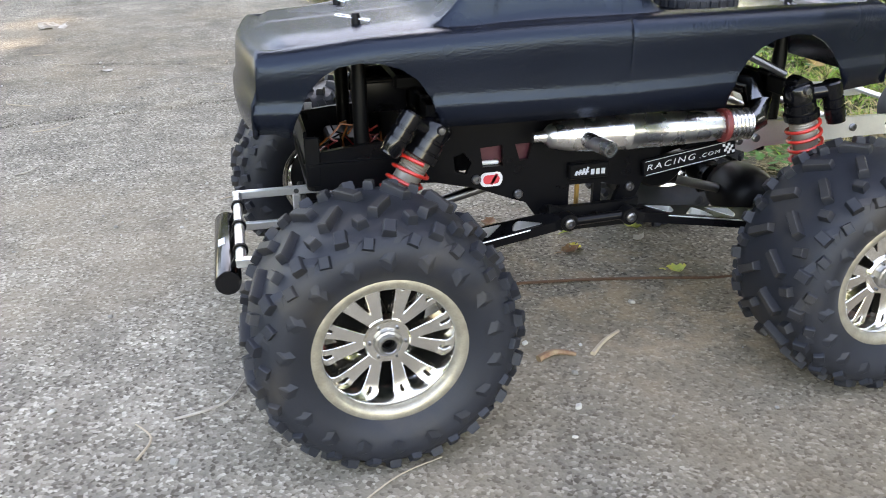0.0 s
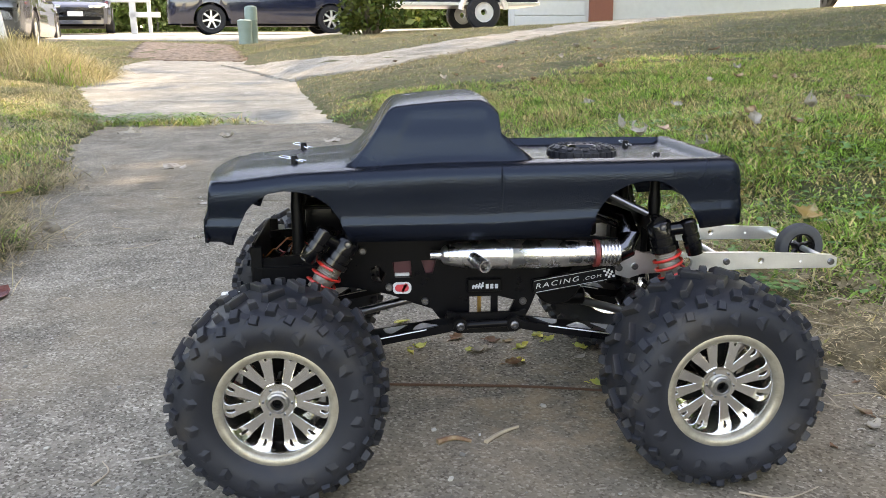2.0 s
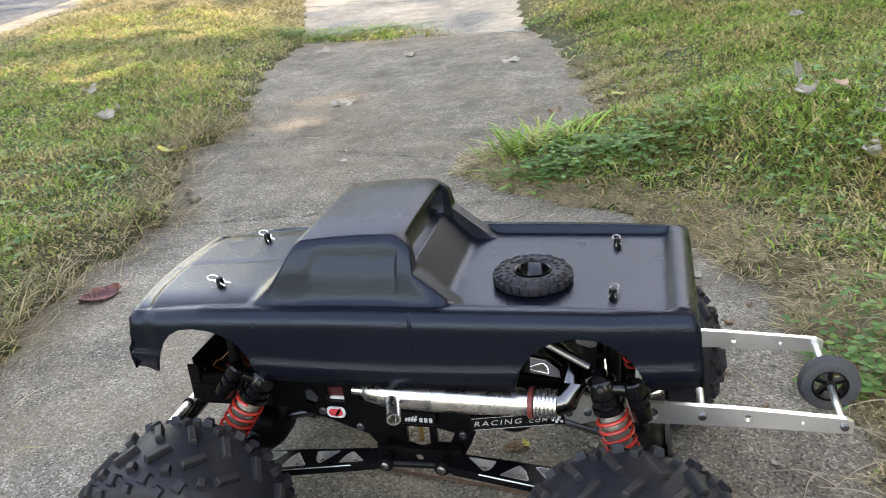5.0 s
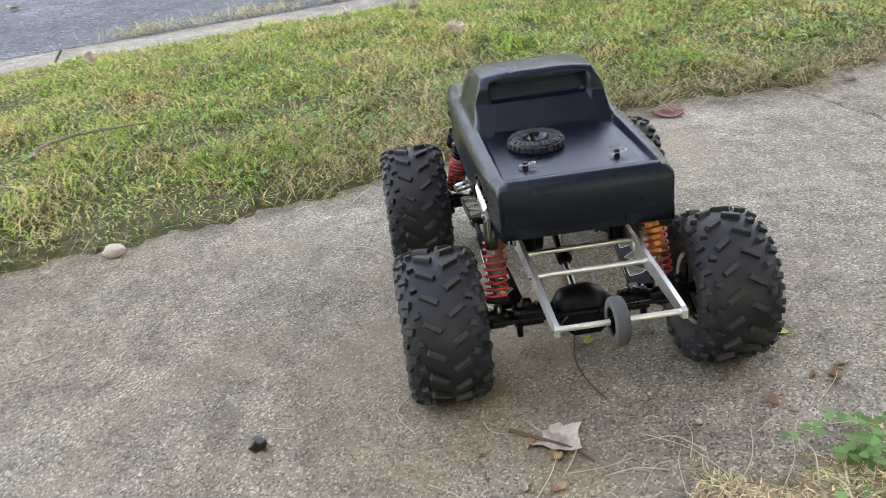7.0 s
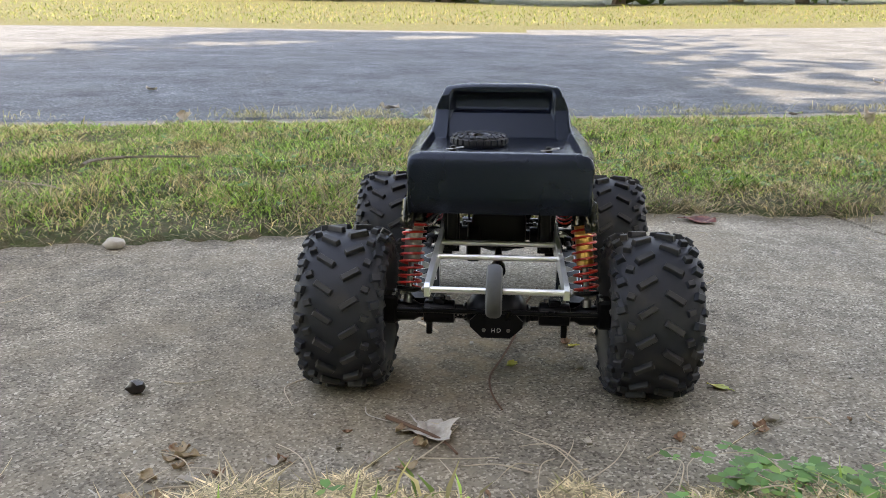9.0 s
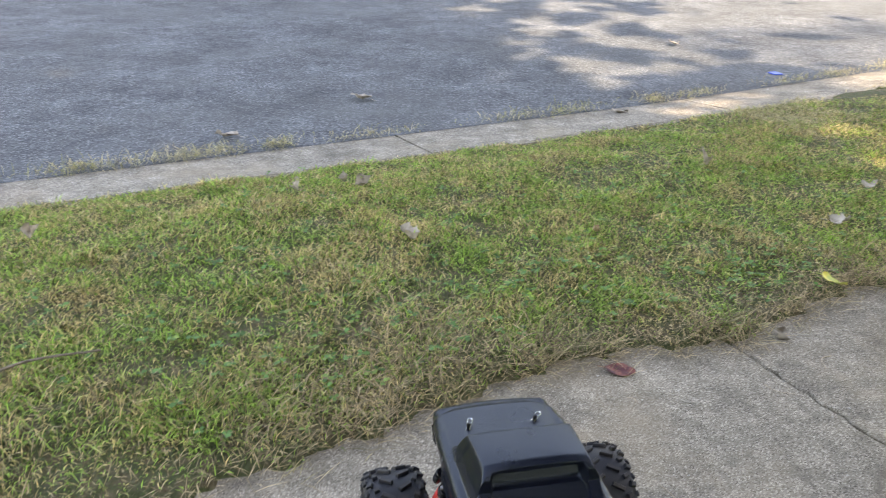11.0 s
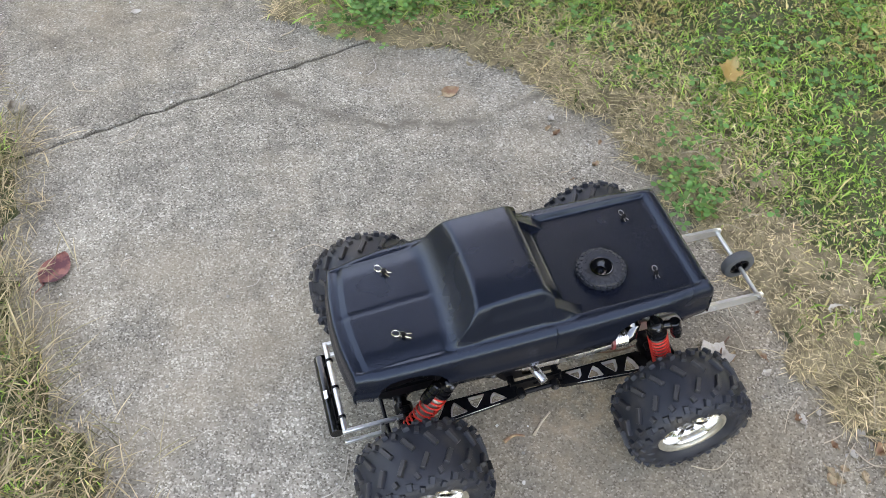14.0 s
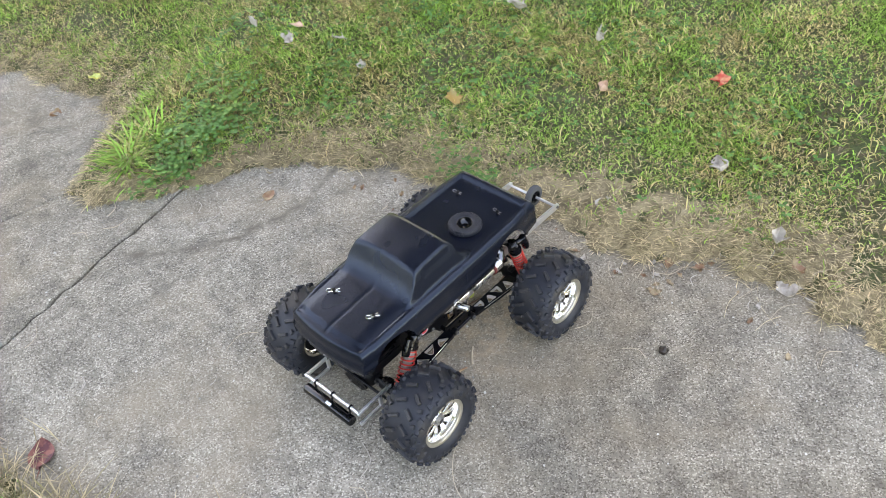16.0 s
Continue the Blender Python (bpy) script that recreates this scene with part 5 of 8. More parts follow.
for k in range(5):
    add_box(bm, 0.003, 0.006, 0.011, pose(0.3125, -0.002, 0.1455) @ Matrix.Rotation(2 * math.pi * k / 5, 4, "Y") @ Matrix.Translation((0, 0, 0.0075)), 0.0006)
lathe(bm, [(0.0045, -0.007), (0.0045, 0.007)], 14, "y", pose(0.3125, -0.002, 0.1455))
part("small_hub", bm, SATIN_BLACK, little, "black five-spoke hub", True)

# front bumper with its black light bar
bm = bmesh.new()
rod(bm, (-0.2470, -0.0665, 0.0925), (-0.2470, 0.0660, 0.0925), 0.0036, 16)
bumper = part("bumper", bm, ALUMINIUM, truck, "aluminium frame bumper with a black roller", True)
for y in (-0.0665, 0.0660):
    bm = bmesh.new()
    add_box(bm, 0.078, 0.0050, 0.0065, pose(-0.2115, y, 0.0925), 0.0008)
    add_box(bm, 0.0065, 0.0050, 0.0250, pose(-0.2000, y, 0.0767), 0.0008)
    add_box(bm, 0.0500, 0.0050, 0.0065, pose(-0.2255, y, 0.0650), 0.0008)
    part("bumper_arm", bm, ALUMINIUM, bumper, "flat aluminium side frame")
    for x, z in ((-0.2000, 0.0925), (-0.2000, 0.0650), (-0.180, 0.0925)):
        bm = bmesh.new()
        lathe(bm, [(0.0, -0.0042), (0.0019, -0.0040), (0.0021, -0.0026), (0.0021, 0.0030)], 10, "y", Matrix.Translation((x, y, z)) @ (Matrix.Identity(4) if y < 0 else Matrix.Rotation(math.pi, 4, "Z")))
        part("screw", bm, STEEL, bumper, "steel cap screw")
bm = bmesh.new()
lathe(bm, [(0.0030, -0.0560), (0.0086, -0.0560), (0.0092, -0.0542), (0.0092, 0.0575), (0.0086, 0.0593), (0.0030, 0.0593)], 24, "y", pose(-0.2575, 0, 0.0730))
part("roller", bm, GLOSS_BLACK, bumper, "black foam roller on the bumper", True)
for y in (-0.046, -0.002, 0.040):
    bm = bmesh.new()
    lathe(bm, [(0.0040, -0.0016), (0.0052, -0.0014), (0.0052, 0.0014), (0.0040, 0.0016)], 16, "y", pose(-0.2470, y, 0.0925))
    add_box(bm, 0.016, 0.0026, 0.0040, pose(-0.2522, y, 0.0830) @ Matrix.Rotation(-1.05, 4, "Y"), 0.0005)
    part("clamp", bm, SATIN_BLACK, bumper, "black band clamp", True)
bm = bmesh.new()
add_box(bm, 0.0050, 0.012, 0.0008, pose(-0.2608, -0.002, 0.0815) @ Matrix.Rotation(-0.36, 4, "Y"))
part("roller_mark", bm, DECAL_WHITE, bumper)

# small spare tyre lying on the bed
spare = tagged(new("spare_tyre"), "small black rubber tyre lying on the truck bed", "tyre")
bm = bmesh.new()
lathe(bm, [(0.0115, 0.0), (0.0115, 0.0085), (0.0135, 0.0105), (0.0200, 0.0115), (0.0235, 0.0105), (0.0252, 0.008), (0.0255, 0.003), (0.0245, 0.0)], 48, "z", close=True)
part("carcass", bm, RUBBER, spare, "", True)
bm = bmesh.new()
for k in range(26):
    a = 2 * math.pi * k / 26
    add_box(bm, 0.0045, 0.0040, 0.0024, Matrix.Rotation(a, 4, "Z") @ Matrix.Translation((0.0232 if k % 2 else 0.0220, 0, 0.0105)) @ Matrix.Rotation(0.5, 4, "Y"), 0.0004)
    add_box(bm, 0.0022, 0.0045, 0.0060, Matrix.Rotation(a + 0.06, 4, "Z") @ Matrix.Translation((0.0258, 0, 0.0050)), 0.0004)
part("tread_block", bm, RUBBER, spare)
bm = bmesh.new()
for k in range(22):
    if k % 11 in (5, 10):
        continue
    a = 2 * math.pi * k / 22
    add_box(bm, 0.0036, 0.0012, 0.0010, Matrix.Rotation(a, 4, "Z") @ Matrix.Translation((0.0172, 0, 0.0114)), 0.0002)
    add_box(bm, 0.0012, 0.0030, 0.0010, Matrix.Rotation(a, 4, "Z") @ Matrix.Translation((0.0160 + 0.002 * (k % 2), 0.0006, 0.0114)), 0.0002)
part("raised_marking", bm, RUBBER, spare)
bm = bmesh.new()
lathe(bm, [(0.0120, 0.0112), (0.0110, 0.0108), (0.0096, 0.0060), (0.0062, 0.0016), (0.0040, 0.0012), (0.0040, 0.0005), (0.0118, 0.0005)], 40, "z", close=True)
part("rim", bm, material("glossy_black_rim", (0.035, 0.035, 0.038), 0.20, 1.0, vary=0.2, bump=0.0), spare, "glossy black conical rim", True)
spare.matrix_world = pose(0.091, -0.023, 0.2378) @ Matrix.Diagonal((1.14, 1.14, 0.95, 1.0))


# lettering and marks on the side plate facing the kerbless side
def lettering(text, size, m, mat, parent, name="lettering", shear=0.0):
    cu = bpy.data.curves.new(name, "FONT")
    cu.body, cu.size, cu.extrude, cu.shear = text, size, 0.00015, shear
    cu.space_character, cu.offset = 1.28, -0.00006
    cu.align_x, cu.align_y = "CENTER", "CENTER"
    ob = bpy.data.objects.new(name, cu)
    scene.collection.objects.link(ob)
    bpy.context.view_layer.update()
    me = bpy.data.meshes.new_from_object(ob.evaluated_get(bpy.context.evaluated_depsgraph_get()))
    bpy.data.objects.remove(ob)
    me.name = name
    me.materials.clear()
    me.materials.append(mat)
    out = new(name, me)
    out.parent = parent
    out.matrix_local = m
    return out


SIDE = Matrix.Rotation(radians(90), 4, "X")
lettering("HD", 0.0060, Matrix.Translation((WHEEL_X + 0.0277, 0.0, WHEEL_Z - 0.0125)) @ Matrix.Rotation(radians(90), 4, "Z") @ SIDE, DECAL_GREY, truck)
bm = bmesh.new()
tilt_band = Matrix.Translation((0.0785, -0.0615, 0.1362)) @ Matrix.Rotation(radians(-9.0), 4, "Y")
add_box(bm, 0.074, 0.003, 0.0125, tilt_band, 0.0006)
band = part("side_band", bm, SATIN_BLACK, truck, "black band lettered in white")
bm = bmesh.new()
for z in (-0.0052, 0.0052):
    add_box(bm, 0.064, 0.0003, 0.00035, tilt_band @ Matrix.Translation((-0.003, -0.0017, z)))
part("pinstripe", bm, DECAL_WHITE, band)
lettering("RACING", 0.0062, tilt_band @ Matrix.Translation((-0.0155, -0.0017, 0)) @ SIDE @ Matrix.Diagonal((1.42, 1, 1, 1)), DECAL_WHITE, band, shear=0.25)
lettering(".COM", 0.0040, tilt_band @ Matrix.Translation((0.0156, -0.0017, -0.0008)) @ SIDE @ Matrix.Diagonal((1.42, 1, 1, 1)), DECAL_WHITE, band, shear=0.25)
bm = bmesh.new()
for i in range(4):
    for j in range(4):
        if (i + j) % 2 == 0:
            add_box(bm, 0.0020, 0.0003, 0.0020, tilt_band @ Matrix.Translation((0.0275 + 0.0020 * i + 0.0005 * j, -0.0017, 0.0030 - 0.0020 * j)))
part("chequer", bm, DECAL_WHITE, band)
bm = bmesh.new()
add_box(bm, 0.030, 0.012, 0.012, pose(-0.0005, -0.058, 0.1335), 0.001)
servo_side = part("side_servo", bm, SATIN_BLACK, truck, "black servo with grey marks")
bm = bmesh.new()
for k in range(4):
    add_box(bm, 0.0015, 0.0003, 0.0034 + 0.0008 * k, pose(-0.0105 + 0.0026 * k, -0.0642, 0.1326 + 0.0004 * k) @ Matrix.Rotation(0.35, 4, "Y"))
add_box(bm, 0.0100, 0.0003, 0.0010, pose(-0.0062, -0.0643, 0.1330))
for k in range(3):
    add_box(bm, 0.0026, 0.0003, 0.0040, pose(0.0018 + 0.0040 * k, -0.0642, 0.1328))
part("maker_mark", bm, DECAL_GREY, servo_side)
bm = bmesh.new()
badge = [(x + 0.0045 * (1 if q else -1), z) for q, arc in ((1, np.linspace(-1.57, 1.57, 8)), (0, np.linspace(1.57, 4.71, 8))) for x, z in [(0.0038 * math.cos(t), 0.0052 * math.sin(t)) for t in arc]]
plate(bm, badge, 0.0004, Matrix.Translation((-0.0720, -0.0586, 0.1320)) @ SIDE)
decal = part("badge", bm, DECAL_WHITE, truck, "small white and red badge decal")
bm = bmesh.new()
plate(bm, [(x * 0.72, z * 0.62) for x, z in badge], 0.0003, Matrix.Translation((-0.0720, -0.0591, 0.1320)) @ SIDE)
add_box(bm, 0.0022, 0.0004, 0.0085, pose(-0.0700, -0.0592, 0.1320) @ Matrix.Rotation(0.5, 4, "Y"))
part("badge_centre", bm, DECAL_RED, decal)


# ---- things on the ground ----
MULCH_AREA = [(-2.3, 7.0), (-1.2, 6.6), (-1.85, 9.9), (-3.3, 11.5)]
PATH_WEST = [(-1.3, 6.1), (-0.62, 4.5), (-0.1, 4.0), (0.62, 4.7), (1.8, 6.2), (6.0, 11.0), (5.0, 12.2), (1.75, 7.2), (0.75, 6.1), (-0.12, 5.0), (-0.6, 5.5)]


def path_area(x, y):
    return inside_polygon(x, y, PATH_WEST)


def fallen_leaf(x, y, size, mat, label, turn, curl=0.5, rise=0.004, oval=False, on_grass=False):
    """A dry leaf, folded along its rib, curled lengthwise and torn at the margin, with a stalk."""
    bm = bmesh.new()
    rng = random.Random(int(1000 * (x + 7 * y)))
    rows, cols = 12, 9
    bend, fold, roll = curl * rng.uniform(0.5, 1.5), curl * rng.uniform(0.45, 1.0), curl * rng.uniform(-0.7, 0.7)
    spread = 0.36 if oval else rng.uniform(0.24, 0.36)
    phase = [rng.uniform(0, 6.3) for _ in range(4)]
    grid = []
    for i in range(rows):
        u = i / (rows - 1)
        line = []
        shape = max(0.03, math.sin(math.pi * u ** 0.8) ** 0.75)
        for j in range(cols):
            v = j / (cols - 1) * 2 - 1
            jag = 1.0 if oval else 0.90 + 0.16 * math.sin(u * 13 + phase[0 if v < 0 else 1]) + rng.uniform(-0.08, 0.08)
            w = v * spread * size * shape * (jag if abs(v) > 0.55 else 0.5 + 0.5 * jag)
            along = (u - 0.5) * size
            a = bend * (u - 0.4) * 1.6
            lift = abs(w) * math.tan(min(1.1, fold)) * (1.0 if v > 0 else 0.55) + roll * along * v * 0.45
            lift += size * 0.035 * curl * math.sin(u * 9 + phase[2] + 2.5 * v) + size * 0.015 * rng.uniform(-1, 1)
            line.append(bm.verts.new((along * math.cos(a) - lift * math.sin(a), w * math.cos(fold * 0.7), abs(along) * abs(math.sin(a)) * 0.8 + lift * math.cos(a))))
        grid.append(line)
    gaps = {(rng.randrange(2, rows - 2), rng.choice((0, 1, cols - 3, cols - 2))) for _ in range(0 if oval else 5)}
    for i in range(rows - 1):
        for j in range(cols - 1):
            if (i, j) not in gaps:
                bm.faces.new((grid[i][j], grid[i + 1][j], grid[i + 1][j + 1], grid[i][j + 1]))
    bmesh.ops.delete(bm, geom=[v for v in bm.verts if not v.link_faces], context="VERTS")
    ret = bmesh.ops.extrude_face_region(bm, geom=list(bm.faces))["geom"]
    bmesh.ops.translate(bm, vec=(0, 0, 0.0005), verts=[g for g in ret if isinstance(g, bmesh.types.BMVert)])
    low = min(v.co.z for v in bm.verts)
    tube(bm, [(-size * 0.46, 0, low + size * 0.05), (-size * 0.60, size * 0.03, low + 0.002), (-size * 0.74, size * 0.07, low + 0.001)], 0.0006 + size * 0.005, 5, 0.6)
    bmesh.ops.recalc_face_normals(bm, faces=bm.faces)
    z = float(land_z(x, y)) + 0.022 if on_grass else float(tilt(y))
    ob = part("fallen_leaf", bm, mat, None, "", True)
    tagged(ob, label, "leaf", "fallen leaves")
    ob.matrix_world = pose(x, y, z - low + (0.0003 if not on_grass else 0), rng.uniform(-22, 22) * (1 if on_grass else 0), rng.uniform(-20, 20) * (1 if on_grass else 0), turn)
    return ob


def lobed_leaf(x, y, size, mat, label, turn, tip=0.35):
    """A flat dry leaf with five pointed lobes, one side lifted."""
    bm = bmesh.new()
    rng = random.Random(int(500 * (x + 3 * y)))
    tips = [(0, 1.0), (55, 0.88), (112, 0.72), (180, 0.40), (248, 0.72), (305, 0.88)]
    outline = []
    for k, (a, r) in enumerate(tips):
        b, q = tips[(k + 1) % 6]
        b = b if b > a else b + 360
        step = (b - a) / 6
        for s, f in ((0, 1.0), (1, 0.86), (2, 0.78), (3, 0.66 + 0.08 * rng.random()), (4, 0.78), (5, 0.86)):
            reach = r if s < 3 else q
            outline.append((radians(a + s * step + rng.uniform(-3, 3)), size * 0.56 * (f * reach if s != 3 else f * (r + q) / 2 + 0.05)))
    c = bm.verts.new((0, 0, 0))
    rings = []
    for f in (0.35, 0.7, 1.0):
        ring = []
        for a, r in outline:
            px, py = r * f * math.cos(a), r * f * math.sin(a)
            ring.append(bm.verts.new((px, py, tip * (abs(py) * 0.5 + max(0, px) ** 2 / size + 0.12 * size * f * f * math.sin(3 * a + x * 40)))))
        rings.append(ring)
    n = len(outline)
    for k in range(n):
        bm.faces.new((c, rings[0][k], rings[0][(k + 1) % n]))
        for lo, hi in zip(rings, rings[1:]):
            bm.faces.new((lo[k], hi[k], hi[(k + 1) % n], lo[(k + 1) % n]))
    ret = bmesh.ops.extrude_face_region(bm, geom=list(bm.faces))["geom"]
    bmesh.ops.translate(bm, vec=(0, 0, 0.0004), verts=[g for g in ret if isinstance(g, bmesh.types.BMVert)])
    low = min(v.co.z for v in bm.verts)
    tube(bm, [(0, 0, 0.0006), (-size * 0.35, size * 0.03, low + 0.0012), (-size * 0.62, size * 0.10, low + 0.0012)], 0.0010, 5, 0.6)
    bmesh.ops.recalc_face_normals(bm, faces=bm.faces)
    ob = tagged(part("fallen_leaf", bm, mat), label, "leaf", "fallen leaves")
    ob.matrix_world = pose(x, y, max(float(tilt(y)), float(land_z(x, y)) + 0.004) - low + 0.0002, 0, 0, turn)
    return ob


lobed_leaf(0.284, -0.060, 0.062, LEAF_GREY, "pale lobed dry leaf behind the truck", 40, 0.55)
lobed_leaf(-0.640, 1.545, 0.085, LEAF_GREY, "pale lobed dry leaf in a sunny spot", 100, 0.5)
lobed_leaf(-0.24, 2.0, 0.07, LEAF_GREY, "pale lobed dry leaf on the concrete", 80, 0.5)
fallen_leaf(-0.628, 0.385, 0.066, LEAF_RED, "dark red folded dry leaf on the concrete", 55, 0.40, oval=True)
GREY = "curled pale grey dry leaf"
for row in [(0.090, 0.615, 0.04, LEAF_BROWN, "small brown leaf on the concrete", 20, 0.4, 0, True),
            (-0.038, 1.40, 0.05, LEAF_BROWN, "dark brown curled leaf", 10, 0.9, 0, True),
            (0.0, 1.62, 0.03, LEAF_BROWN, "small brown leaf on the concrete", 40, 0.5, 0, True),
            (-0.60, 2.15, 0.06, LEAF_GREY, GREY, 10, 0.8, 0, False),
            (-0.47, 1.055, 0.022, LEAF_GREY, "small pale chip of leaf", 0, 0.4, 0, True),
            (-0.70, 0.80, 0.06, LEAF_GREY, "twisted grey leaf at the grass edge", 130, 1.0, 0, True),
            (0.43, -0.25, 0.034, LEAF_BROWN, "torn brown dry leaf by the grass", 20, 1.1, 0, False), (0.445, -0.222, 0.030, LEAF_GREY, "torn grey dry leaf by the grass", 75, 1.1, 0, False), (0.452, -0.30, 0.032, LEAF_BROWN, "crumpled brown dry leaf by the grass", 130, 1.1, 0, False),
            (0.480, -0.052, 0.070, LEAF_GREY, "curled pale dry leaf on the straw", 150, 1.1, 0, False),
            (0.470, -0.468, 0.080, LEAF_GREY, "large curled grey dry leaf at the lawn edge", 110, 1.2, 0, False),
            (-0.16, 0.965, 0.035, LEAF_PINK, "small tan leaf by the green tuft", 40, 0.6, 0, True)]:
    ob = fallen_leaf(*row[:8], oval=row[8])
    ob.location.z += 0.018 if row[0] > 0.46 else 0.0
for row in [(-0.875, 1.045, 0.075, LEAF_YELLOW, "yellow and grey leaf at the grass edge", 30), (-0.79, 1.265, 0.06, LEAF_GREY, GREY, 80), (-1.70, 1.123, 0.10, LEAF_GREY, GREY, 140),
            (-1.166, 1.262, 0.10, LEAF_GREY, GREY, 20), (-1.41, 1.53, 0.08, LEAF_GREY, GREY, 75), (-1.249, 0.041, 0.10, LEAF_GREY, GREY, 35), (-1.72, -0.235, 0.09, LEAF_GREY, GREY, 0),
            (-1.74, -0.024, 0.08, LEAF_GREY, GREY, 100), (-1.80, -0.08, 0.07, LEAF_GREY, GREY, 40), (-1.45, -0.95, 0.09, LEAF_GREY, GREY, 15),
            (-0.92, 1.52, 0.06, LEAF_GREY, GREY, 60), (0.106, 1.405, 0.12, LEAF_YELLOW, "yellow green leaf at the lawn edge", 70), (0.750, 0.130, 0.085, LEAF_PINK, "pale pinkish dry leaf in the grass", 15),
            (0.67, -0.219, 0.09, LEAF_GREY, GREY, 40), (0.89, 0.241, 0.085, LEAF_GREY, GREY, 60), (0.566, -0.401, 0.095, LEAF_GREY, GREY, 20), (0.53, -0.46, 0.07, LEAF_BROWN, "curled brown leaf by the walk", 60),
            (0.507, 0.694, 0.07, LEAF_GREY, GREY, 10), (0.442, 0.902, 0.085, LEAF_GREY, GREY, 30), (0.445, 1.065, 0.07, LEAF_GREY, GREY, 80), (0.534, 0.81, 0.07, LEAF_GREY, GREY, 95),
            (1.144, 0.34, 0.08, LEAF_GREY, GREY, 35), (1.106, 0.262, 0.075, LEAF_GREY, GREY, 140), (1.245, 0.02, 0.08, LEAF_BROWN, "red-brown leaf in the grass", 10),
            (0.890, -0.095, 0.105, LEAF_BRIGHT, "bright red fallen leaf in the grass", 25), (0.553, 0.431, 0.088, LEAF_OCHRE, "ochre leaf in the grass", 50),
            (0.75, 1.555, 0.08, LEAF_GREY, GREY, 0), (0.95, 1.2, 0.08, LEAF_GREY, GREY, 30), (1.1, 0.7, 0.09, LEAF_BROWN, "large brown leaf in the grass", 45), (1.2, 2.2, 0.10, LEAF_GREY, GREY, 20),
            (0.5, 2.4, 0.09, LEAF_BROWN, "brown leaf in the grass", 90), (0.9, 2.9, 0.11, LEAF_GREY, GREY, 10), (1.5, 1.6, 0.12, LEAF_GREY, GREY, 40), (1.4, 2.9, 0.11, LEAF_BROWN, "brown leaf in the grass", 0), (0.2, 2.9, 0.10, LEAF_GREY, GREY, 120),
            (1.0, 3.8, 0.13, LEAF_GREY, GREY, 60), (1.8, 2.3, 0.12, LEAF_PINK, "tan leaf in the grass", 15), (0.55, 1.75, 0.10, LEAF_GREY, GREY, 35), (0.9, 0.5, 0.09, LEAF_GREY, GREY, 95), (-0.97, 2.3, 0.10, LEAF_GREY, GREY, 20), (-1.2, 0.55, 0.05, LEAF_BROWN, "small brown leaf in the grass", 10),
            (0.70, 0.95, 0.08, LEAF_GREY, GREY, 70)]:
    fallen_leaf(row[0], row[1], row[2] * (0.92 if row[0] < 0 else 0.74 if row[1] < 1.4 else 0.52), *row[3:], 0.45 if row[3] in (LEAF_BRIGHT, LEAF_OCHRE, LEAF_YELLOW) else 1.2 if row[1] < 1.4 else 0.8, on_grass=True)
rng = random.Random(78)
for k in range(48):
    y = rng.uniform(0.9, 6.5)
    x = float(east(y)) + 0.5 + abs(rng.gauss(0, 0.55)) * y * 0.6
    if not path_area(np.array(x), np.array(y)):
        fallen_leaf(x, y, rng.uniform(0.024, 0.050), (LEAF_GREY, LEAF_BROWN, LEAF_BROWN, LEAF_PINK, LEAF_BROWN)[k % 5], ("curled pale grey dry leaf", "curled brown dry leaf in the grass", "curled brown dry leaf in the grass", "tan dry leaf in the grass", "curled brown dry leaf in the grass")[k % 5], rng.uniform(0, 360), 0.7, on_grass=True)
rng = random.Random(77)
for k in range(26):
    x, y = rng.gauss(0.045, 0.055), rng.gauss(0.13, 0.05)
    fallen_leaf(x, y, rng.uniform(0.010, 0.024), (LEAF_YELLOW, LEAF_YELLOW, LEAF_BROWN, LEAF_GREY)[k % 4], "small torn scrap of yellow green leaf under the truck" if k % 4 < 2 else "small dry scrap of leaf under the truck", rng.uniform(0, 360), 0.6)
for k in range(54):
    y = rng.uniform(-0.6, 0.5) if k < 30 else rng.gauss(-0.25, 0.05)
    x = float(east(y)) + rng.uniform(-0.14, 0.02)
    fallen_leaf(x, y, rng.uniform(0.008, 0.026), (LEAF_BROWN, LEAF_GREY, LEAF_BROWN)[k % 3], "small dry scrap of leaf at the lawn edge", rng.uniform(0, 360), 0.8)
for x, y, s in ((-2.62, -0.492, 0.10), (-3.16, 0.109, 0.12), (-2.75, 1.25, 0.08), (-4.2, 2.2, 0.10), (-3.1, -1.75, 0.09)):
    ob = fallen_leaf(x, y, s, LEAF_GREY, "pale dry leaf on the asphalt", 40 * x, 0.7)
    ob.location.z = float(road_z(x, y)) + 0.008
bm = bmesh.new()
add_box(bm, 0.07, 0.05, 0.006, None, 0.002)
scrap = tagged(part("plastic_scrap", bm, material("blue_plastic", (0.01, 0.08, 0.5), 0.4, bump=0.0)), "small scrap of blue plastic on the asphalt", "litter")
scrap.location = (-3.34, 2.39, float(road_z(-3.34, 2.39)) + 0.004)

# the shelled nut and small stones
bm = bmesh.new()
bmesh.ops.create_icosphere(bm, subdivisions=2, radius=0.0088)
for v in bm.verts:
    v.co *= 1 + 0.45 * noise.noise(v.co * 190)
    v.co.z *= 0.8
nut = tagged(part("nut_shell", bm, material("dark_shell", (0.016, 0.011, 0.008), 0.35, vary=0.5, scale=120, bump=0.5), smooth=True), "dark round nut shell on the concrete", "nut")
nut.location = (0.229, -0.357, 0.0085)
bm = bmesh.new()
bmesh.ops.create_icosphere(bm, subdivisions=2, radius=0.017)
for v in bm.verts:
    v.co *= 1 + 0.3 * noise.noise(v.co * 90)
    v.co.z *= 0.6
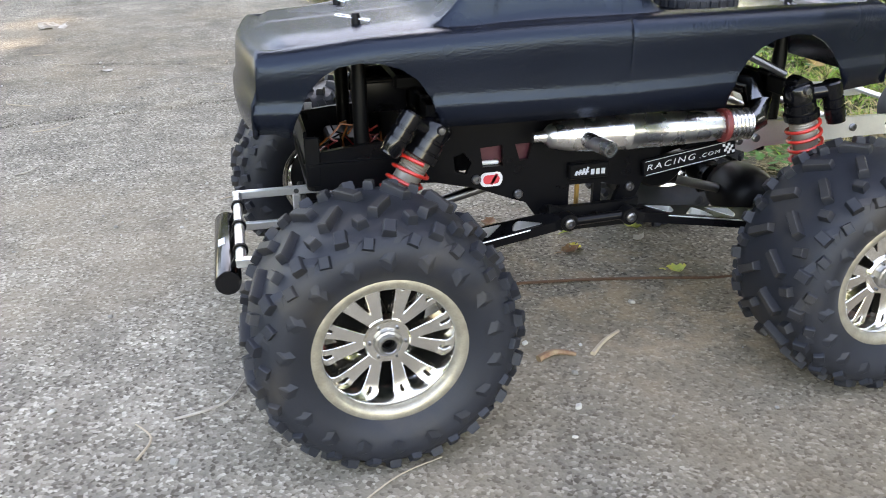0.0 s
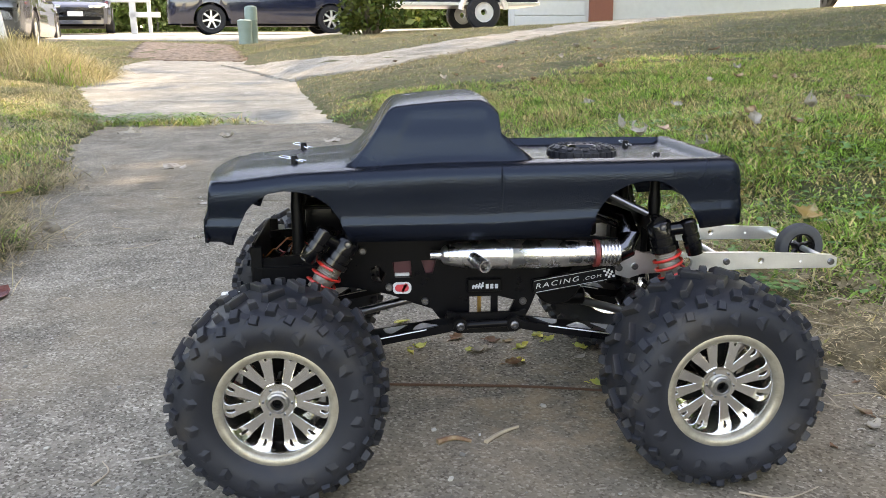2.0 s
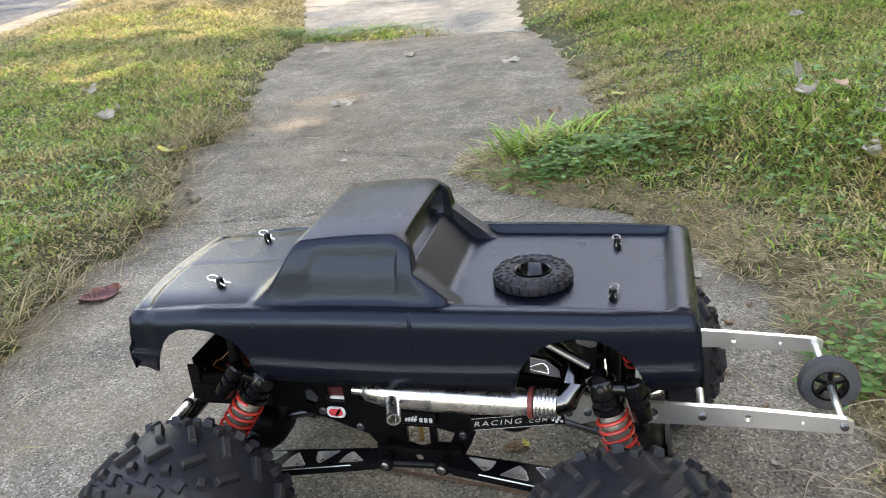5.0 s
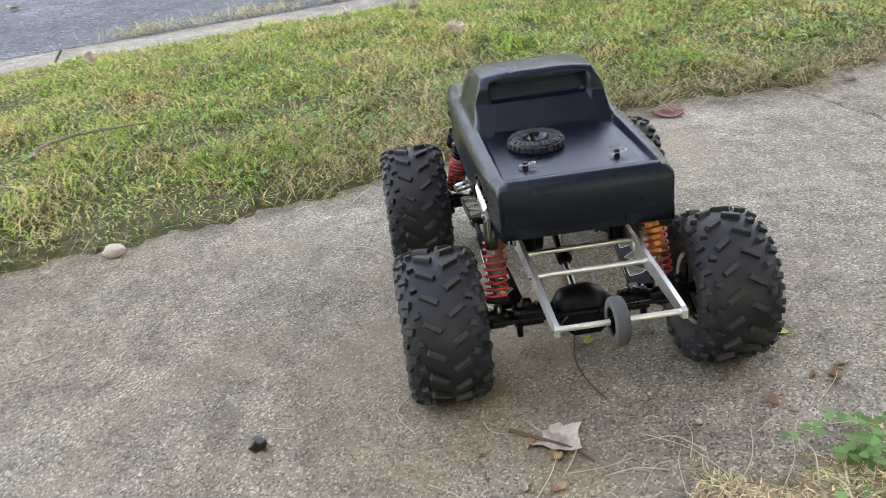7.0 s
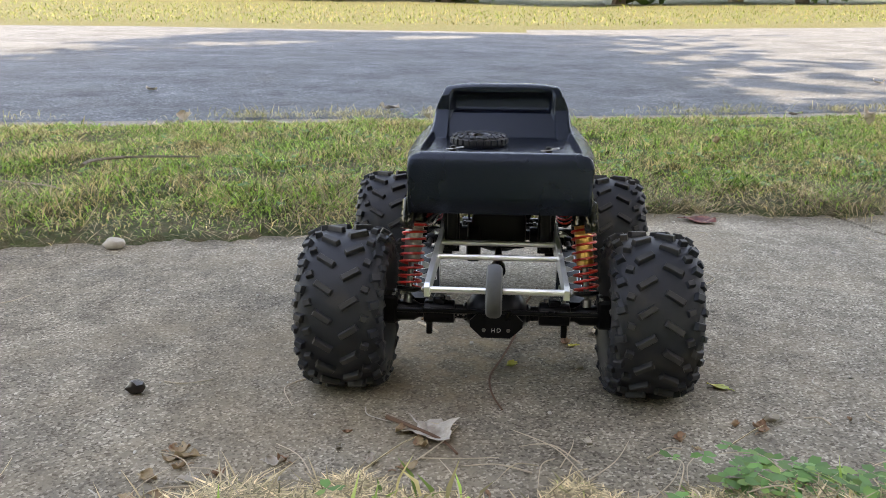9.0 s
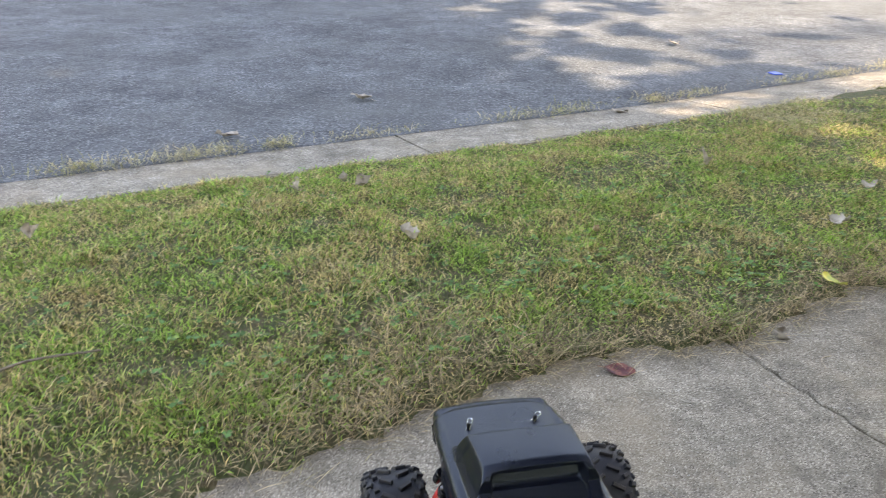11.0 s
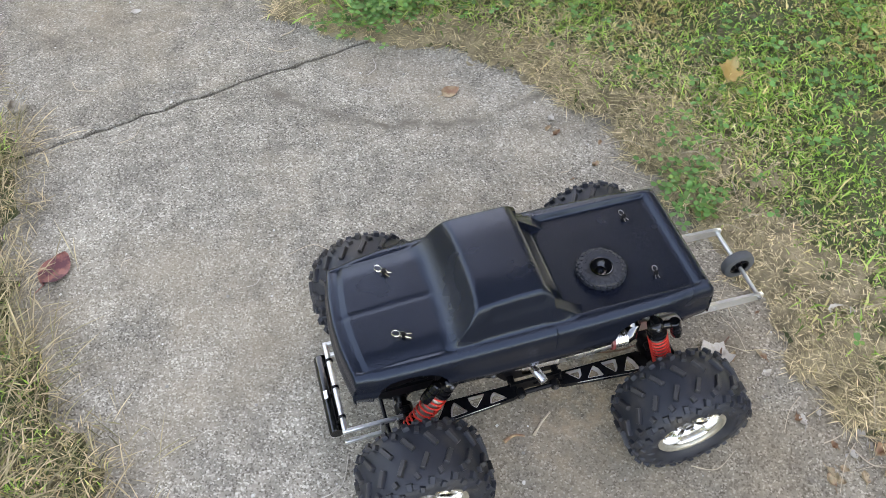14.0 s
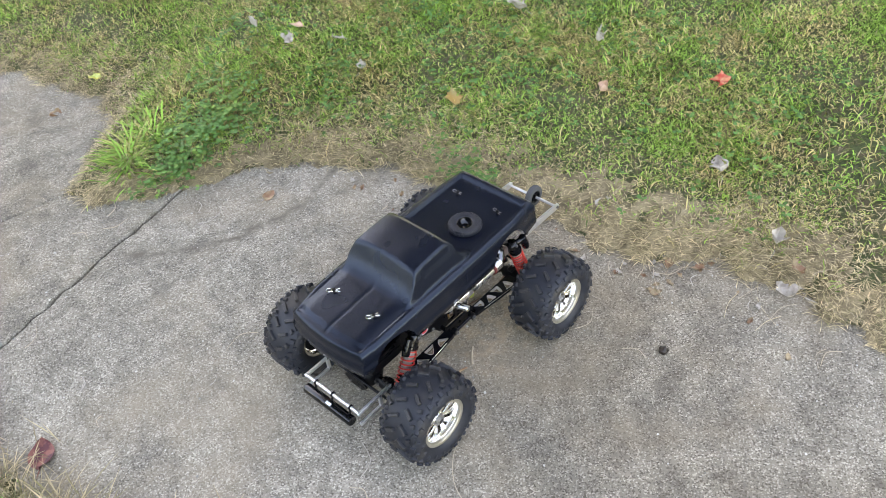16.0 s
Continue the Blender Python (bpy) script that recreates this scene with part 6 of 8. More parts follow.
stone = tagged(part("stone", bm, material("pale_stone", (0.36, 0.325, 0.275), 0.85, vary=0.3, scale=120, bump=0.4, depth=0.001), smooth=True), "small pale stone by the grass edge", "stone")
stone.location = (-0.318, -0.636, 0.010)
bm = bmesh.new()
rng = random.Random(11)
for k in range(420):
    y = rng.uniform(-1.0, 2.4)
    x = rng.uniform(float(west(y)) + 0.02, float(east(y)) - 0.02)
    r = rng.choice((0.0010, 0.0012, 0.0014, 0.0018, 0.0024)) * rng.uniform(0.7, 1.2)
    add_box(bm, 2 * r, 1.6 * r, r, pose(x, y, float(tilt(y)) + r * 0.4, rng.uniform(-30, 30), rng.uniform(-30, 30), rng.uniform(0, 180)), r * 0.3)
tagged(part("grit", bm, material("pale_grit", (0.30, 0.28, 0.24), 0.9, island=0.6, bump=0.0)), "grit and crumbs scattered on the concrete", "grit", kind="stuff")


def twig(points, r, label="thin dry twig on the concrete", mat=TWIG, name="twig", taper=0.5, soft=5):
    pts = [Vector((x, y, z)) for x, y, z in points]
    out = []
    for k in range(len(pts) - 1):
        p0, p1, p2, p3 = pts[max(k - 1, 0)], pts[k], pts[k + 1], pts[min(k + 2, len(pts) - 1)]
        for q in range(soft):
            t = q / soft
            out.append(0.5 * ((2 * p1) + (p2 - p0) * t + (2 * p0 - 5 * p1 + 4 * p2 - p3) * t * t + (3 * p1 - p0 - 3 * p2 + p3) * t ** 3))
    out.append(pts[-1])
    bm = bmesh.new()
    tube(bm, out, r, 6, taper)
    return tagged(part(name, bm, mat, smooth=True), label, "twig", "twigs")


twig([(-0.16, 0.055, 0.002), (-0.08, 0.036, 0.0022), (0.03, 0.022, 0.002), (0.10, 0.008, 0.002), (0.155, -0.005, 0.002), (0.20, -0.002, 0.002), (0.235, 0.008, 0.002)], 0.0014, "long rust-brown stem lying under the truck", RUST, "stem", 0.7)
twig([(-0.003, -0.097, 0.002), (0.012, -0.083, 0.003), (0.030, -0.070, 0.002)], 0.0022, "flat grey splinter of bark", TWIG, "bark_splinter", 0.6)
twig([(0.262, -0.100, 0.003), (0.283, -0.075, 0.005), (0.305, -0.045, 0.004), (0.325, -0.03, 0.002)], 0.0022, "brown broken twig behind the truck", RUST)
twig([(-0.045, -0.095, 0.003), (-0.03, -0.090, 0.004), (-0.015, -0.094, 0.002)], 0.003, "shrivelled brown stem end", LEAF_BROWN, "stem")
twig([(0.163, 1.206, 0.055), (0.163, 1.123, 0.055), (0.150, 1.033, 0.055), (0.129, 0.955, 0.055)], 0.0055, "bare bent stick lying at the lawn edge")
twig([(-0.625, -0.839, 0.088), (-0.693, -0.847, 0.088), (-0.751, -0.784, 0.088), (-0.769, -0.652, 0.088)], 0.0042, "grey-brown bent stick lying in the grass", BARK)
twig([(-0.66, -1.1, 0.05), (-0.60, -0.9, 0.05), (-0.5, -0.78, 0.045)], 0.0022, "thin stick lying in the grass", TWIG)
twig([(-0.235, -0.30, 0.002), (-0.215, -0.24, 0.004), (-0.175, -0.20, 0.003), (-0.14, -0.185, 0.002)], 0.0008, "thin pale stem under the front wheel")
rng = random.Random(21)
for k in range(64):
    y = rng.uniform(-0.8, 2.2)
    lo, hi = float(west(y)) + 0.03, float(east(y)) - 0.03
    x = rng.uniform(lo, hi) if k % 2 else (hi - abs(rng.gauss(0, 0.08)))
    x = max(x, lo)
    a, n = rng.uniform(0, 6.3), rng.uniform(0.02, 0.07)
    z = float(tilt(y))
    twig([(x, y, z + 0.0012), (x + n * 0.5 * math.cos(a), y + n * 0.5 * math.sin(a), z + 0.003), (x + n * math.cos(a + 0.5), y + n * math.sin(a + 0.5), z + 0.0012)], rng.uniform(0.0006, 0.0012), "short dry stalk on the concrete", TWIG if k % 3 else LEAF_GREY, "stalk")

# a mat of dead straw along the lawn edge
STRAW_MAT = material("matted_dead_straw", (0.240, 0.186, 0.114), 0.95, vary=0.8, scale=60, fine=420, bump=1.0, depth=0.006, other=(0.13, 0.100, 0.058), other_scale=26, other_amount=0.5)
straw_mat = sheet("straw_mat", np.arange(-0.3, 1.0, 0.012), np.arange(-0.75, 1.0, 0.012), lambda x, y: np.maximum(land_z(x, y), tilt(y) - 0.003) + 0.0025 + 0.003 * wobble(x, y, 70), STRAW_MAT,
                  lambda x, y: (x - east(y) > -0.012 - 0.022 * wobble(x, y, 31, 2.0)) & (x - east(y) < 0.10 + 0.05 * np.exp(-((y + 0.2) / 0.3) ** 2) + 0.05 * wobble(x, y, 17) + 0.03 * wobble(x, y, 43)))
tagged(straw_mat, "mat of dead tan straw along the lawn edge", "straw", kind="stuff")

# straw at the lawn edge
for k in range(70):
    y = rng.uniform(-0.62, 0.42)
    x = float(east(y)) + rng.uniform(-0.09, 0.10)
    a, n = rng.uniform(0, 6.3), rng.uniform(0.03, 0.09)
    z = max(float(land_z(x, y)) + 0.012, float(tilt(y)))
    twig([(x, y, z + 0.002), (x + n * 0.5 * math.cos(a), y + n * 0.5 * math.sin(a), z + rng.uniform(0.003, 0.012)), (x + n * math.cos(a + 0.15), y + n * math.sin(a + 0.15), z + 0.002)], rng.uniform(0.0005, 0.0009), "dry straw stalk at the lawn edge", (TWIG, THATCH, TWIG, TWIG)[k % 4], "stalk")


# ---- grass ----
def fast_mesh(name, verts, tris, mat):
    me = bpy.data.meshes.new(name)
    me.vertices.add(len(verts))
    me.vertices.foreach_set("co", np.ascontiguousarray(verts, np.float32).ravel())
    me.loops.add(tris.size)
    me.loops.foreach_set("vertex_index", np.ascontiguousarray(tris, np.int32).ravel())
    me.polygons.add(len(tris))
    me.polygons.foreach_set("loop_start", np.arange(0, tris.size, 3, dtype=np.int32))
    me.materials.append(mat)
    me.update(calc_edges=True)
    return new(name, me)


def blade_arrays(x, y, z, length, width, lean, rng, bend=(0.6, 1.5)):
    n = len(x)
    a = rng.uniform(0, 2 * np.pi, n)
    d = np.stack([np.cos(a), np.sin(a), np.zeros(n)], 1)
    s = np.stack([-np.sin(a), np.cos(a), np.zeros(n)], 1)
    twist = rng.uniform(-0.8, 0.8, n)[:, None]
    s = s * np.cos(twist) + d * np.sin(twist)
    up = np.array([[0, 0, 1.0]])
    base = np.stack([x, y, z], 1)
    l, w = length[:, None], width[:, None]
    lean = lean[:, None]
    mid = base + l * 0.5 * (d * np.sin(lean * bend[0]) + up * np.cos(lean * bend[0]))
    tip = mid + l * 0.5 * (d * np.sin(lean * bend[1]) + up * np.cos(lean * bend[1]))
    verts = np.stack([base, mid - s * w * 0.5, mid + s * w * 0.5, tip], 1).reshape(-1, 3)
    o = (np.arange(n) * 4)[:, None]
    tris = np.stack([o + [0, 2, 1], o + [1, 2, 3]], 1).reshape(-1, 3)
    return verts, tris


def grass(name, mat, label, count, box, where, length, width, lean, seed, sink=0.004, kind="stuff", bend=(0.6, 1.5)):
    rng = np.random.RandomState(seed)
    x, y = rng.uniform(box[0], box[1], count), rng.uniform(box[2], box[3], count)
    keep = rng.uniform(0, 1, count) < where(x, y)
    x, y = x[keep], y[keep]
    n = len(x)
    z = land_z(x, y) - sink if bend[0] < 1 else np.maximum(land_z(x, y), np.where(across(x, y) > -2.0, tilt(y), -1)) + 0.002 + rng.uniform(0.001, 0.013, n) * np.clip(np.maximum(west(y) - x, x - east(y)) / 0.05, 0.12, 1)
    verts, tris = blade_arrays(x, y, z, rng.uniform(*length, n) * np.clip(0.95 + 0.6 * patches(x, y, 22.0, 0.7), 0.5, 1.5), rng.uniform(*width, n), rng.uniform(*lean, n), rng, bend)
    return tagged(fast_mesh(name, verts, tris, mat), label, "grass", kind=kind)


def patches(x, y, s, seed=0.0):
    """Smooth uneven patches over the ground, -1 to 1, with no repeat."""
    u, v = np.asarray(x, float) * s / 3.2 + 17.3 * seed + 50, np.asarray(y, float) * s / 3.2 + 9.1 * seed + 50
    i, j = np.floor(u).astype(int), np.floor(v).astype(int)
    a, b = u - i, v - j
    a, b = a * a * (3 - 2 * a), b * b * (3 - 2 * b)
    table = np.random.RandomState(7).uniform(-1, 1, (256, 256))
    at = lambda p, q: table[p % 256, q % 256]
    return (at(i, j) * (1 - a) + at(i + 1, j) * a) * (1 - b) + (at(i, j + 1) * (1 - a) + at(i + 1, j + 1) * a) * b


def clumps(x, y, s, seed=0.0):
    return np.clip(0.82 + 0.58 * patches(x, y, s, seed), 0.32, 1.0)


def on_verge(x, y):
    d = west(y) - x
    return ((d > -0.01) & (across(x, y) > -2.12)) * np.clip((d + 0.02) / 0.16, 0.12, 1) * (y < 7)


def on_lawn(x, y):
    d = x - east(y)
    return (d > -0.01) * np.where(y < 2.4, np.clip((d - 0.03) / 0.14, 0.05, 1), np.clip(0.3 + d / 0.2, 0.3, 1)) * ~path_area(x, y)


near_v = lambda x, y: on_verge(x, y) * np.clip((y + 1.75 + 0.3 * patches(x, y, 4.0, 2.0)) / 0.6, 0, 1) * np.clip((3.0 + 0.3 * patches(x, y, 4.0, 1.0) - y) / 0.6, 0, 1) * clumps(x, y, 7) * clumps(x, y, 27, 1.0)
near_l = lambda x, y: on_lawn(x, y) * clumps(x, y, 20, 2.0) * (1 - 0.55 * np.exp(-((y + 0.15) / 0.35) ** 2) * np.clip((0.66 - x) / 0.1, 0, 1)) * fade_out(x, y)


def fade_out(x, y):
    """The fine blades thin out unevenly towards the coarser grass further off."""
    return np.clip((2.25 + 0.40 * patches(x, y, 5.0) - np.abs(x - 0.1)) / 0.9, 0, 1) * np.clip((y + 0.80 + 0.2 * patches(x, y, 7.0, 2.0)) / 0.4, 0, 1) * np.clip((2.9 - y + 0.35 * patches(x, y, 5.0, 1.0)) / 0.8, 0, 1)


grass("verge_grass", GRASS, "short mown green and straw grass", 240000, (-2.6, -0.1, -1.9, 3.2), near_v, (0.018, 0.042), (0.0020, 0.0042), (0.55, 1.55), 1)
grass("lawn_grass", GRASS, "short mown green and straw grass", 330000, (-0.3, 2.5, -1.0, 3.2), near_l, (0.018, 0.040), (0.0020, 0.0042), (0.65, 1.55), 2)
def fringe(d, reach, inner):
    """Share of straw by the distance past the edge: it thins out over the slab and among the green."""
    return np.where(d < 0, np.exp(d / reach), 0.3 + 0.7 * np.exp(-d / inner))


grass("edge_lawn_grass", GRASS, "short green grass by the walk", 540000, (-0.1, 2.45, -0.9, 3.0), near_l, (0.016, 0.038), (0.0020, 0.0040), (0.5, 1.5), 14)
grass("edge_verge_grass", GRASS, "short green grass by the walk", 440000, (-2.3, -0.2, -2.0, 3.2), near_v, (0.014, 0.034), (0.0018, 0.0036), (0.5, 1.5), 15)
grass("verge_thatch", THATCH, "dry straw thatch between the blades", 150000, (-2.5, -0.1, -1.9, 3.0), lambda x, y: (across(x, y) > -2.1) * (west(y) - x > -0.12) * np.maximum(fringe(west(y) - x, 0.020, 0.07) - 0.36, 0.14 * clumps(x, y, 5, 4.0) * (x < west(y))), (0.018, 0.042), (0.0012, 0.0022), (0.70, 1.36), 3, bend=(1.12, 1.18))
grass("lawn_thatch", THATCH, "dry straw thatch between the blades", 620000, (-0.3, 1.1, -0.9, 1.9), lambda x, y: (x - east(y) > -0.10) * np.maximum(fringe(x - east(y), 0.018, 0.10) - 0.33, 0) * ~path_area(x, y), (0.012, 0.036), (0.0010, 0.0020), (1.20, 1.44), 4, bend=(1.12, 1.18))
grass("lawn_edge_straw", BROWN_STRAW, "brown straw along the lawn edge", 130000, (-0.3, 1.1, -0.9, 1.9), lambda x, y: (x - east(y) > -0.10) * np.maximum(fringe(x - east(y), 0.020, 0.12) - 0.33, 0) * ~path_area(x, y), (0.014, 0.044), (0.0010, 0.0020), (0.95, 1.44), 24, bend=(1.06, 1.2))
grass("outer_grass", DRY_LAWN, "coarse mown grass round the walk", 210000, (-2.6, 6.5, -8.0, 4.0), lambda x, y: ((x > east(y) + 0.02) | ((x < west(y)) & (across(x, y) > -2.1))) * (1 - 0.85 * fade_out(x, y) * (y > -0.7)) * ~path_area(x, y) * np.where(y < -1.5, 0.35, 1), (0.020, 0.040), (0.0026, 0.0050), (0.7, 1.5), 17)
grass("verge_edge_straw", BROWN_STRAW, "brown straw clippings along the verge edge", 120000, (-1.35, -0.15, -1.3, 1.5), lambda x, y: (west(y) - x > -0.10) * np.where(west(y) > x, np.exp(-(west(y) - x) / np.where(y < 0.1, 0.14, 0.06)), np.exp((west(y) - x) / 0.022)) * clumps(x, y, 13, 1.0) ** 2, (0.025, 0.085), (0.0013, 0.0027), (0.75, 1.4), 16, bend=(1.02, 1.2))
grass("far_verge_grass", DRY_LAWN, "mown grass further along the street", 130000, (-4.6, -0.6, 3.1, 13.0), lambda x, y: (on_verge(x, y) * (y < 7) + (y > 7) * (across(x, y) > -2.1) * 0.6) * ~inside_polygon(x, y, MULCH_AREA), (0.022, 0.042), (0.0028, 0.0052), (0.6, 1.5), 5)
grass("far_lawn_grass", DRY_LAWN, "mown grass rising beside the path", 225000, (-1.0, 9.0, 0.0, 15.0), lambda x, y: on_lawn(x, y) * ~inside_polygon(x, y, MULCH_AREA) * ((x > 2.3) | (y > 3.1)) * np.clip(1.2 - y / 14, 0.2, 1), (0.018, 0.038), (0.0026, 0.0050), (0.75, 1.5), 6)
grass("back_verge_grass", DRY_LAWN, "mown grass along the street behind", 12000, (-2.4, 2.6, -6.0, -0.9), lambda x, y: ((x < west(y)) & (across(x, y) > -2.1) & (y < -1.8)) | ((x > east(y)) & (y < -0.95)), (0.04, 0.07), (0.005, 0.009), (0.3, 1.2), 7)
grass("opposite_grass", OPPOSITE, "sunlit grass across the street", 36000, (-26, -9, -18, 16), lambda x, y: (across(x, y) < -12.45) * np.clip((across(x, y) + 26) / 10, 0.1, 1), (0.05, 0.09), (0.012, 0.022), (0.3, 1.2), 8)
rng_d = np.random.RandomState(9)
n = 26000
dx, dy = np.concatenate([rng_d.normal(c, w, n // 4) for c, w in ((-2.62, 0.20), (-2.30, 0.26), (-2.02, 0.20), (-2.75, 0.30))]), np.concatenate([rng_d.normal(c, 0.24, n // 4) for c in (4.8, 4.7, 4.75, 5.1)])
inside = dx < west(dy) + 0.14
dx, dy = dx[inside], dy[inside]
n = len(dx)
heap = np.exp(-((dx + 2.36) / 0.42) ** 2 - ((dy - 4.75) / 0.36) ** 2)
dv, dt = blade_arrays(dx, dy, land_z(dx, dy) + 0.15 * heap * rng_d.uniform(0, 1, n), rng_d.uniform(0.08, 0.22, n), rng_d.uniform(0.0022, 0.0046, n), rng_d.uniform(0.5, 1.75, n), rng_d)
tagged(fast_mesh("dry_tussock", dv, dt, GOLD_GRASS), "heaped golden dry grass by the walk", "grass", kind="stuff")
grass("golden_verge", GOLD_GRASS, "sun-bleached golden grass on the verge", 130000, (-3.2, -0.9, 1.7, 4.6), lambda x, y: on_verge(x, y) * np.clip(0.35 + 0.8 * wobble(x, y, 3.1, 1.0), 0, 1), (0.025, 0.055), (0.002, 0.004), (0.7, 1.6), 12)
rng_k = np.random.RandomState(44)
n = 3600
ku = np.concatenate([rng_k.normal(u, w, n // 20) for u, w in zip(rng_k.uniform(-3.0, 4.3, 20), rng_k.uniform(0.02, 0.17, 20))])
kv = rng_k.normal(-2.47, 0.034, n)
kx, ky = (0.97 * kv - 0.25 * ku) / 1.0034, (0.25 * kv + 0.97 * ku) / 1.0034
kvx, kt = blade_arrays(kx, ky, road_z(kx, ky) + 0.002, rng_k.uniform(0.015, 0.075, n), rng_k.uniform(0.0015, 0.0035, n), rng_k.uniform(0.5, 1.5, n), rng_k)
tagged(fast_mesh("kerb_weeds", kvx, kt, GOLD_GRASS), "dry weeds in the kerb joint", "grass", kind="stuff")


def grass_clumps(name, label, count, per, box, where, seed):
    """Small tufts of coarser blades that stand out of the mown grass."""
    rng = np.random.RandomState(seed)
    cx, cy = rng.uniform(box[0], box[1], count), rng.uniform(box[2], box[3], count)
    keep = rng.uniform(0, 1, count) < where(cx, cy)
    cx, cy = np.repeat(cx[keep], per), np.repeat(cy[keep], per)
    n = len(cx)
    size = np.repeat(rng.uniform(0.6, 1.25, n // per), per)
    x, y = cx + rng.normal(0, 0.010, n) * size, cy + rng.normal(0, 0.010, n) * size
    verts, tris = blade_arrays(x, y, land_z(x, y) - 0.003, rng.uniform(0.022, 0.050, n) * size, rng.uniform(0.0022, 0.0044, n), rng.uniform(0.55, 1.5, n), rng)
    return tagged(fast_mesh(name, verts, tris, CLUMP), label, "grass", kind="stuff")


grass_clumps("verge_clumps", "bright green tufts in the mown verge", 4200, 11, (-2.3, -0.2, -1.9, 3.0), lambda x, y: near_v(x, y) * (0.25 + 0.75 * np.clip((west(y) - x) / 0.35, 0, 1)) * np.clip(0.6 + 0.6 * patches(x, y, 6.0, 2.5), 0.1, 1), 61)
grass_clumps("lawn_clumps", "bright green tufts in the mown lawn", 3600, 11, (0.0, 1.9, -0.9, 3.0), lambda x, y: np.maximum(on_lawn(x, y), 0.35 * (x > east(y) + 0.03)) * fade_out(x, y) * np.clip(0.5 + 0.6 * patches(x, y, 6.0, 0.5), 0.08, 1) * ~path_area(x, y), 62)


def weed_patch(name, mat, label, spots, seed, leaf):
    """Broad-leaved weeds: three leaflets on a short stalk, many to a patch."""
    rng = np.random.RandomState(seed)
    verts, tris = [], []
    count = 0
    for cx, cy, rx, ry, n in spots:
        for _ in range(n):
            x, y = cx + rng.normal(0, rx), cy + rng.normal(0, ry)
            if x > float(west(y)) - 0.02 and cx < -0.6 and y < 2.0:
                continue
            if cx > 0.43 and x < float(east(y)) + 0.04:
                continue
            z = max(float(land_z(x, y)), float(tilt(y))) + rng.uniform(0.008, 0.035)
            h = rng.uniform(0, 6.28)
            for k in range(3):
                a = h + k * 2.09
                d, s = np.array((math.cos(a), math.sin(a), rng.uniform(-0.3, 0.3))), np.array((-math.sin(a), math.cos(a), rng.uniform(-0.2, 0.2)))
                size = leaf * rng.uniform(0.6, 1.2)
                p = np.array((x, y, z))
                verts += [p, p + d * size * 0.45 - s * size * 0.34, p + d * size * 0.9 - s * size * 0.25, p + d * size * 0.85, p + d * size * 0.9 + s * size * 0.25, p + d * size * 0.45 + s * size * 0.34]
                tris += [[count, count + 1, count + 3], [count + 1, count + 2, count + 3], [count, count + 3, count + 5], [count + 3, count + 4, count + 5]]
                count += 6
    return tagged(fast_mesh(name, np.array(verts), np.array(tris), mat), label, "weeds", kind="stuff")


weed_patch("clover", CLOVER, "dark green clover creeping over the slab", [(0.12, 0.880, 0.060, 0.042, 260), (0.20, 0.850, 0.04, 0.035, 90), (-0.03, 0.865, 0.050, 0.026, 90), (0.24, 0.95, 0.05, 0.05, 60), (0.03, 0.835, 0.03, 0.015, 70), (0.385, 0.225, 0.024, 0.034, 50), (0.42, 0.30, 0.03, 0.05, 25), (1.0, 0.1, 0.1, 0.2, 90), (0.75, 0.7, 0.12, 0.12, 120), (0.42, 0.75, 0.06, 0.03, 60), (0.55, 0.45, 0.15, 0.2, 160), (0.9, 0.35, 0.2, 0.2, 200), (0.8, -0.25, 0.15, 0.12, 110), (0.5, 1.1, 0.12, 0.1, 120)], 31, 0.0128)
grass("tussock_green", TUFT, "green weeds at the foot of the dry grass", 2600, (-2.3, -1.2, 3.5, 4.9), lambda x, y: np.exp(-((x + 1.86) / 0.20) ** 2 - ((y - 4.35) / 0.22) ** 2) * (x < west(y) + 0.08), (0.05, 0.15), (0.004, 0.008), (0.3, 1.5), 35)
weed_patch("joint_weeds", CLOVER, "low weeds spilling over the slab joint", [(-1.12, 2.56, 0.10, 0.04, 420), (-0.92, 2.60, 0.09, 0.03, 320), (-0.74, 2.62, 0.06, 0.02, 130), (-0.2, 2.50, 0.04, 0.02, 40)], 36, 0.012)
weed_patch("verge_weeds", CLOVER, "broad-leaved weeds among the verge grass", [(-1.2, -0.4, 0.35, 0.4, 160), (-0.95, 0.5, 0.1, 0.3, 120), (-1.5, 0.9, 0.3, 0.4, 120), (-0.75, -0.2, 0.12, 0.3, 70), (-1.0, 0.95, 0.08, 0.08, 40)], 32, 0.015)
rng_t = np.random.RandomState(40)


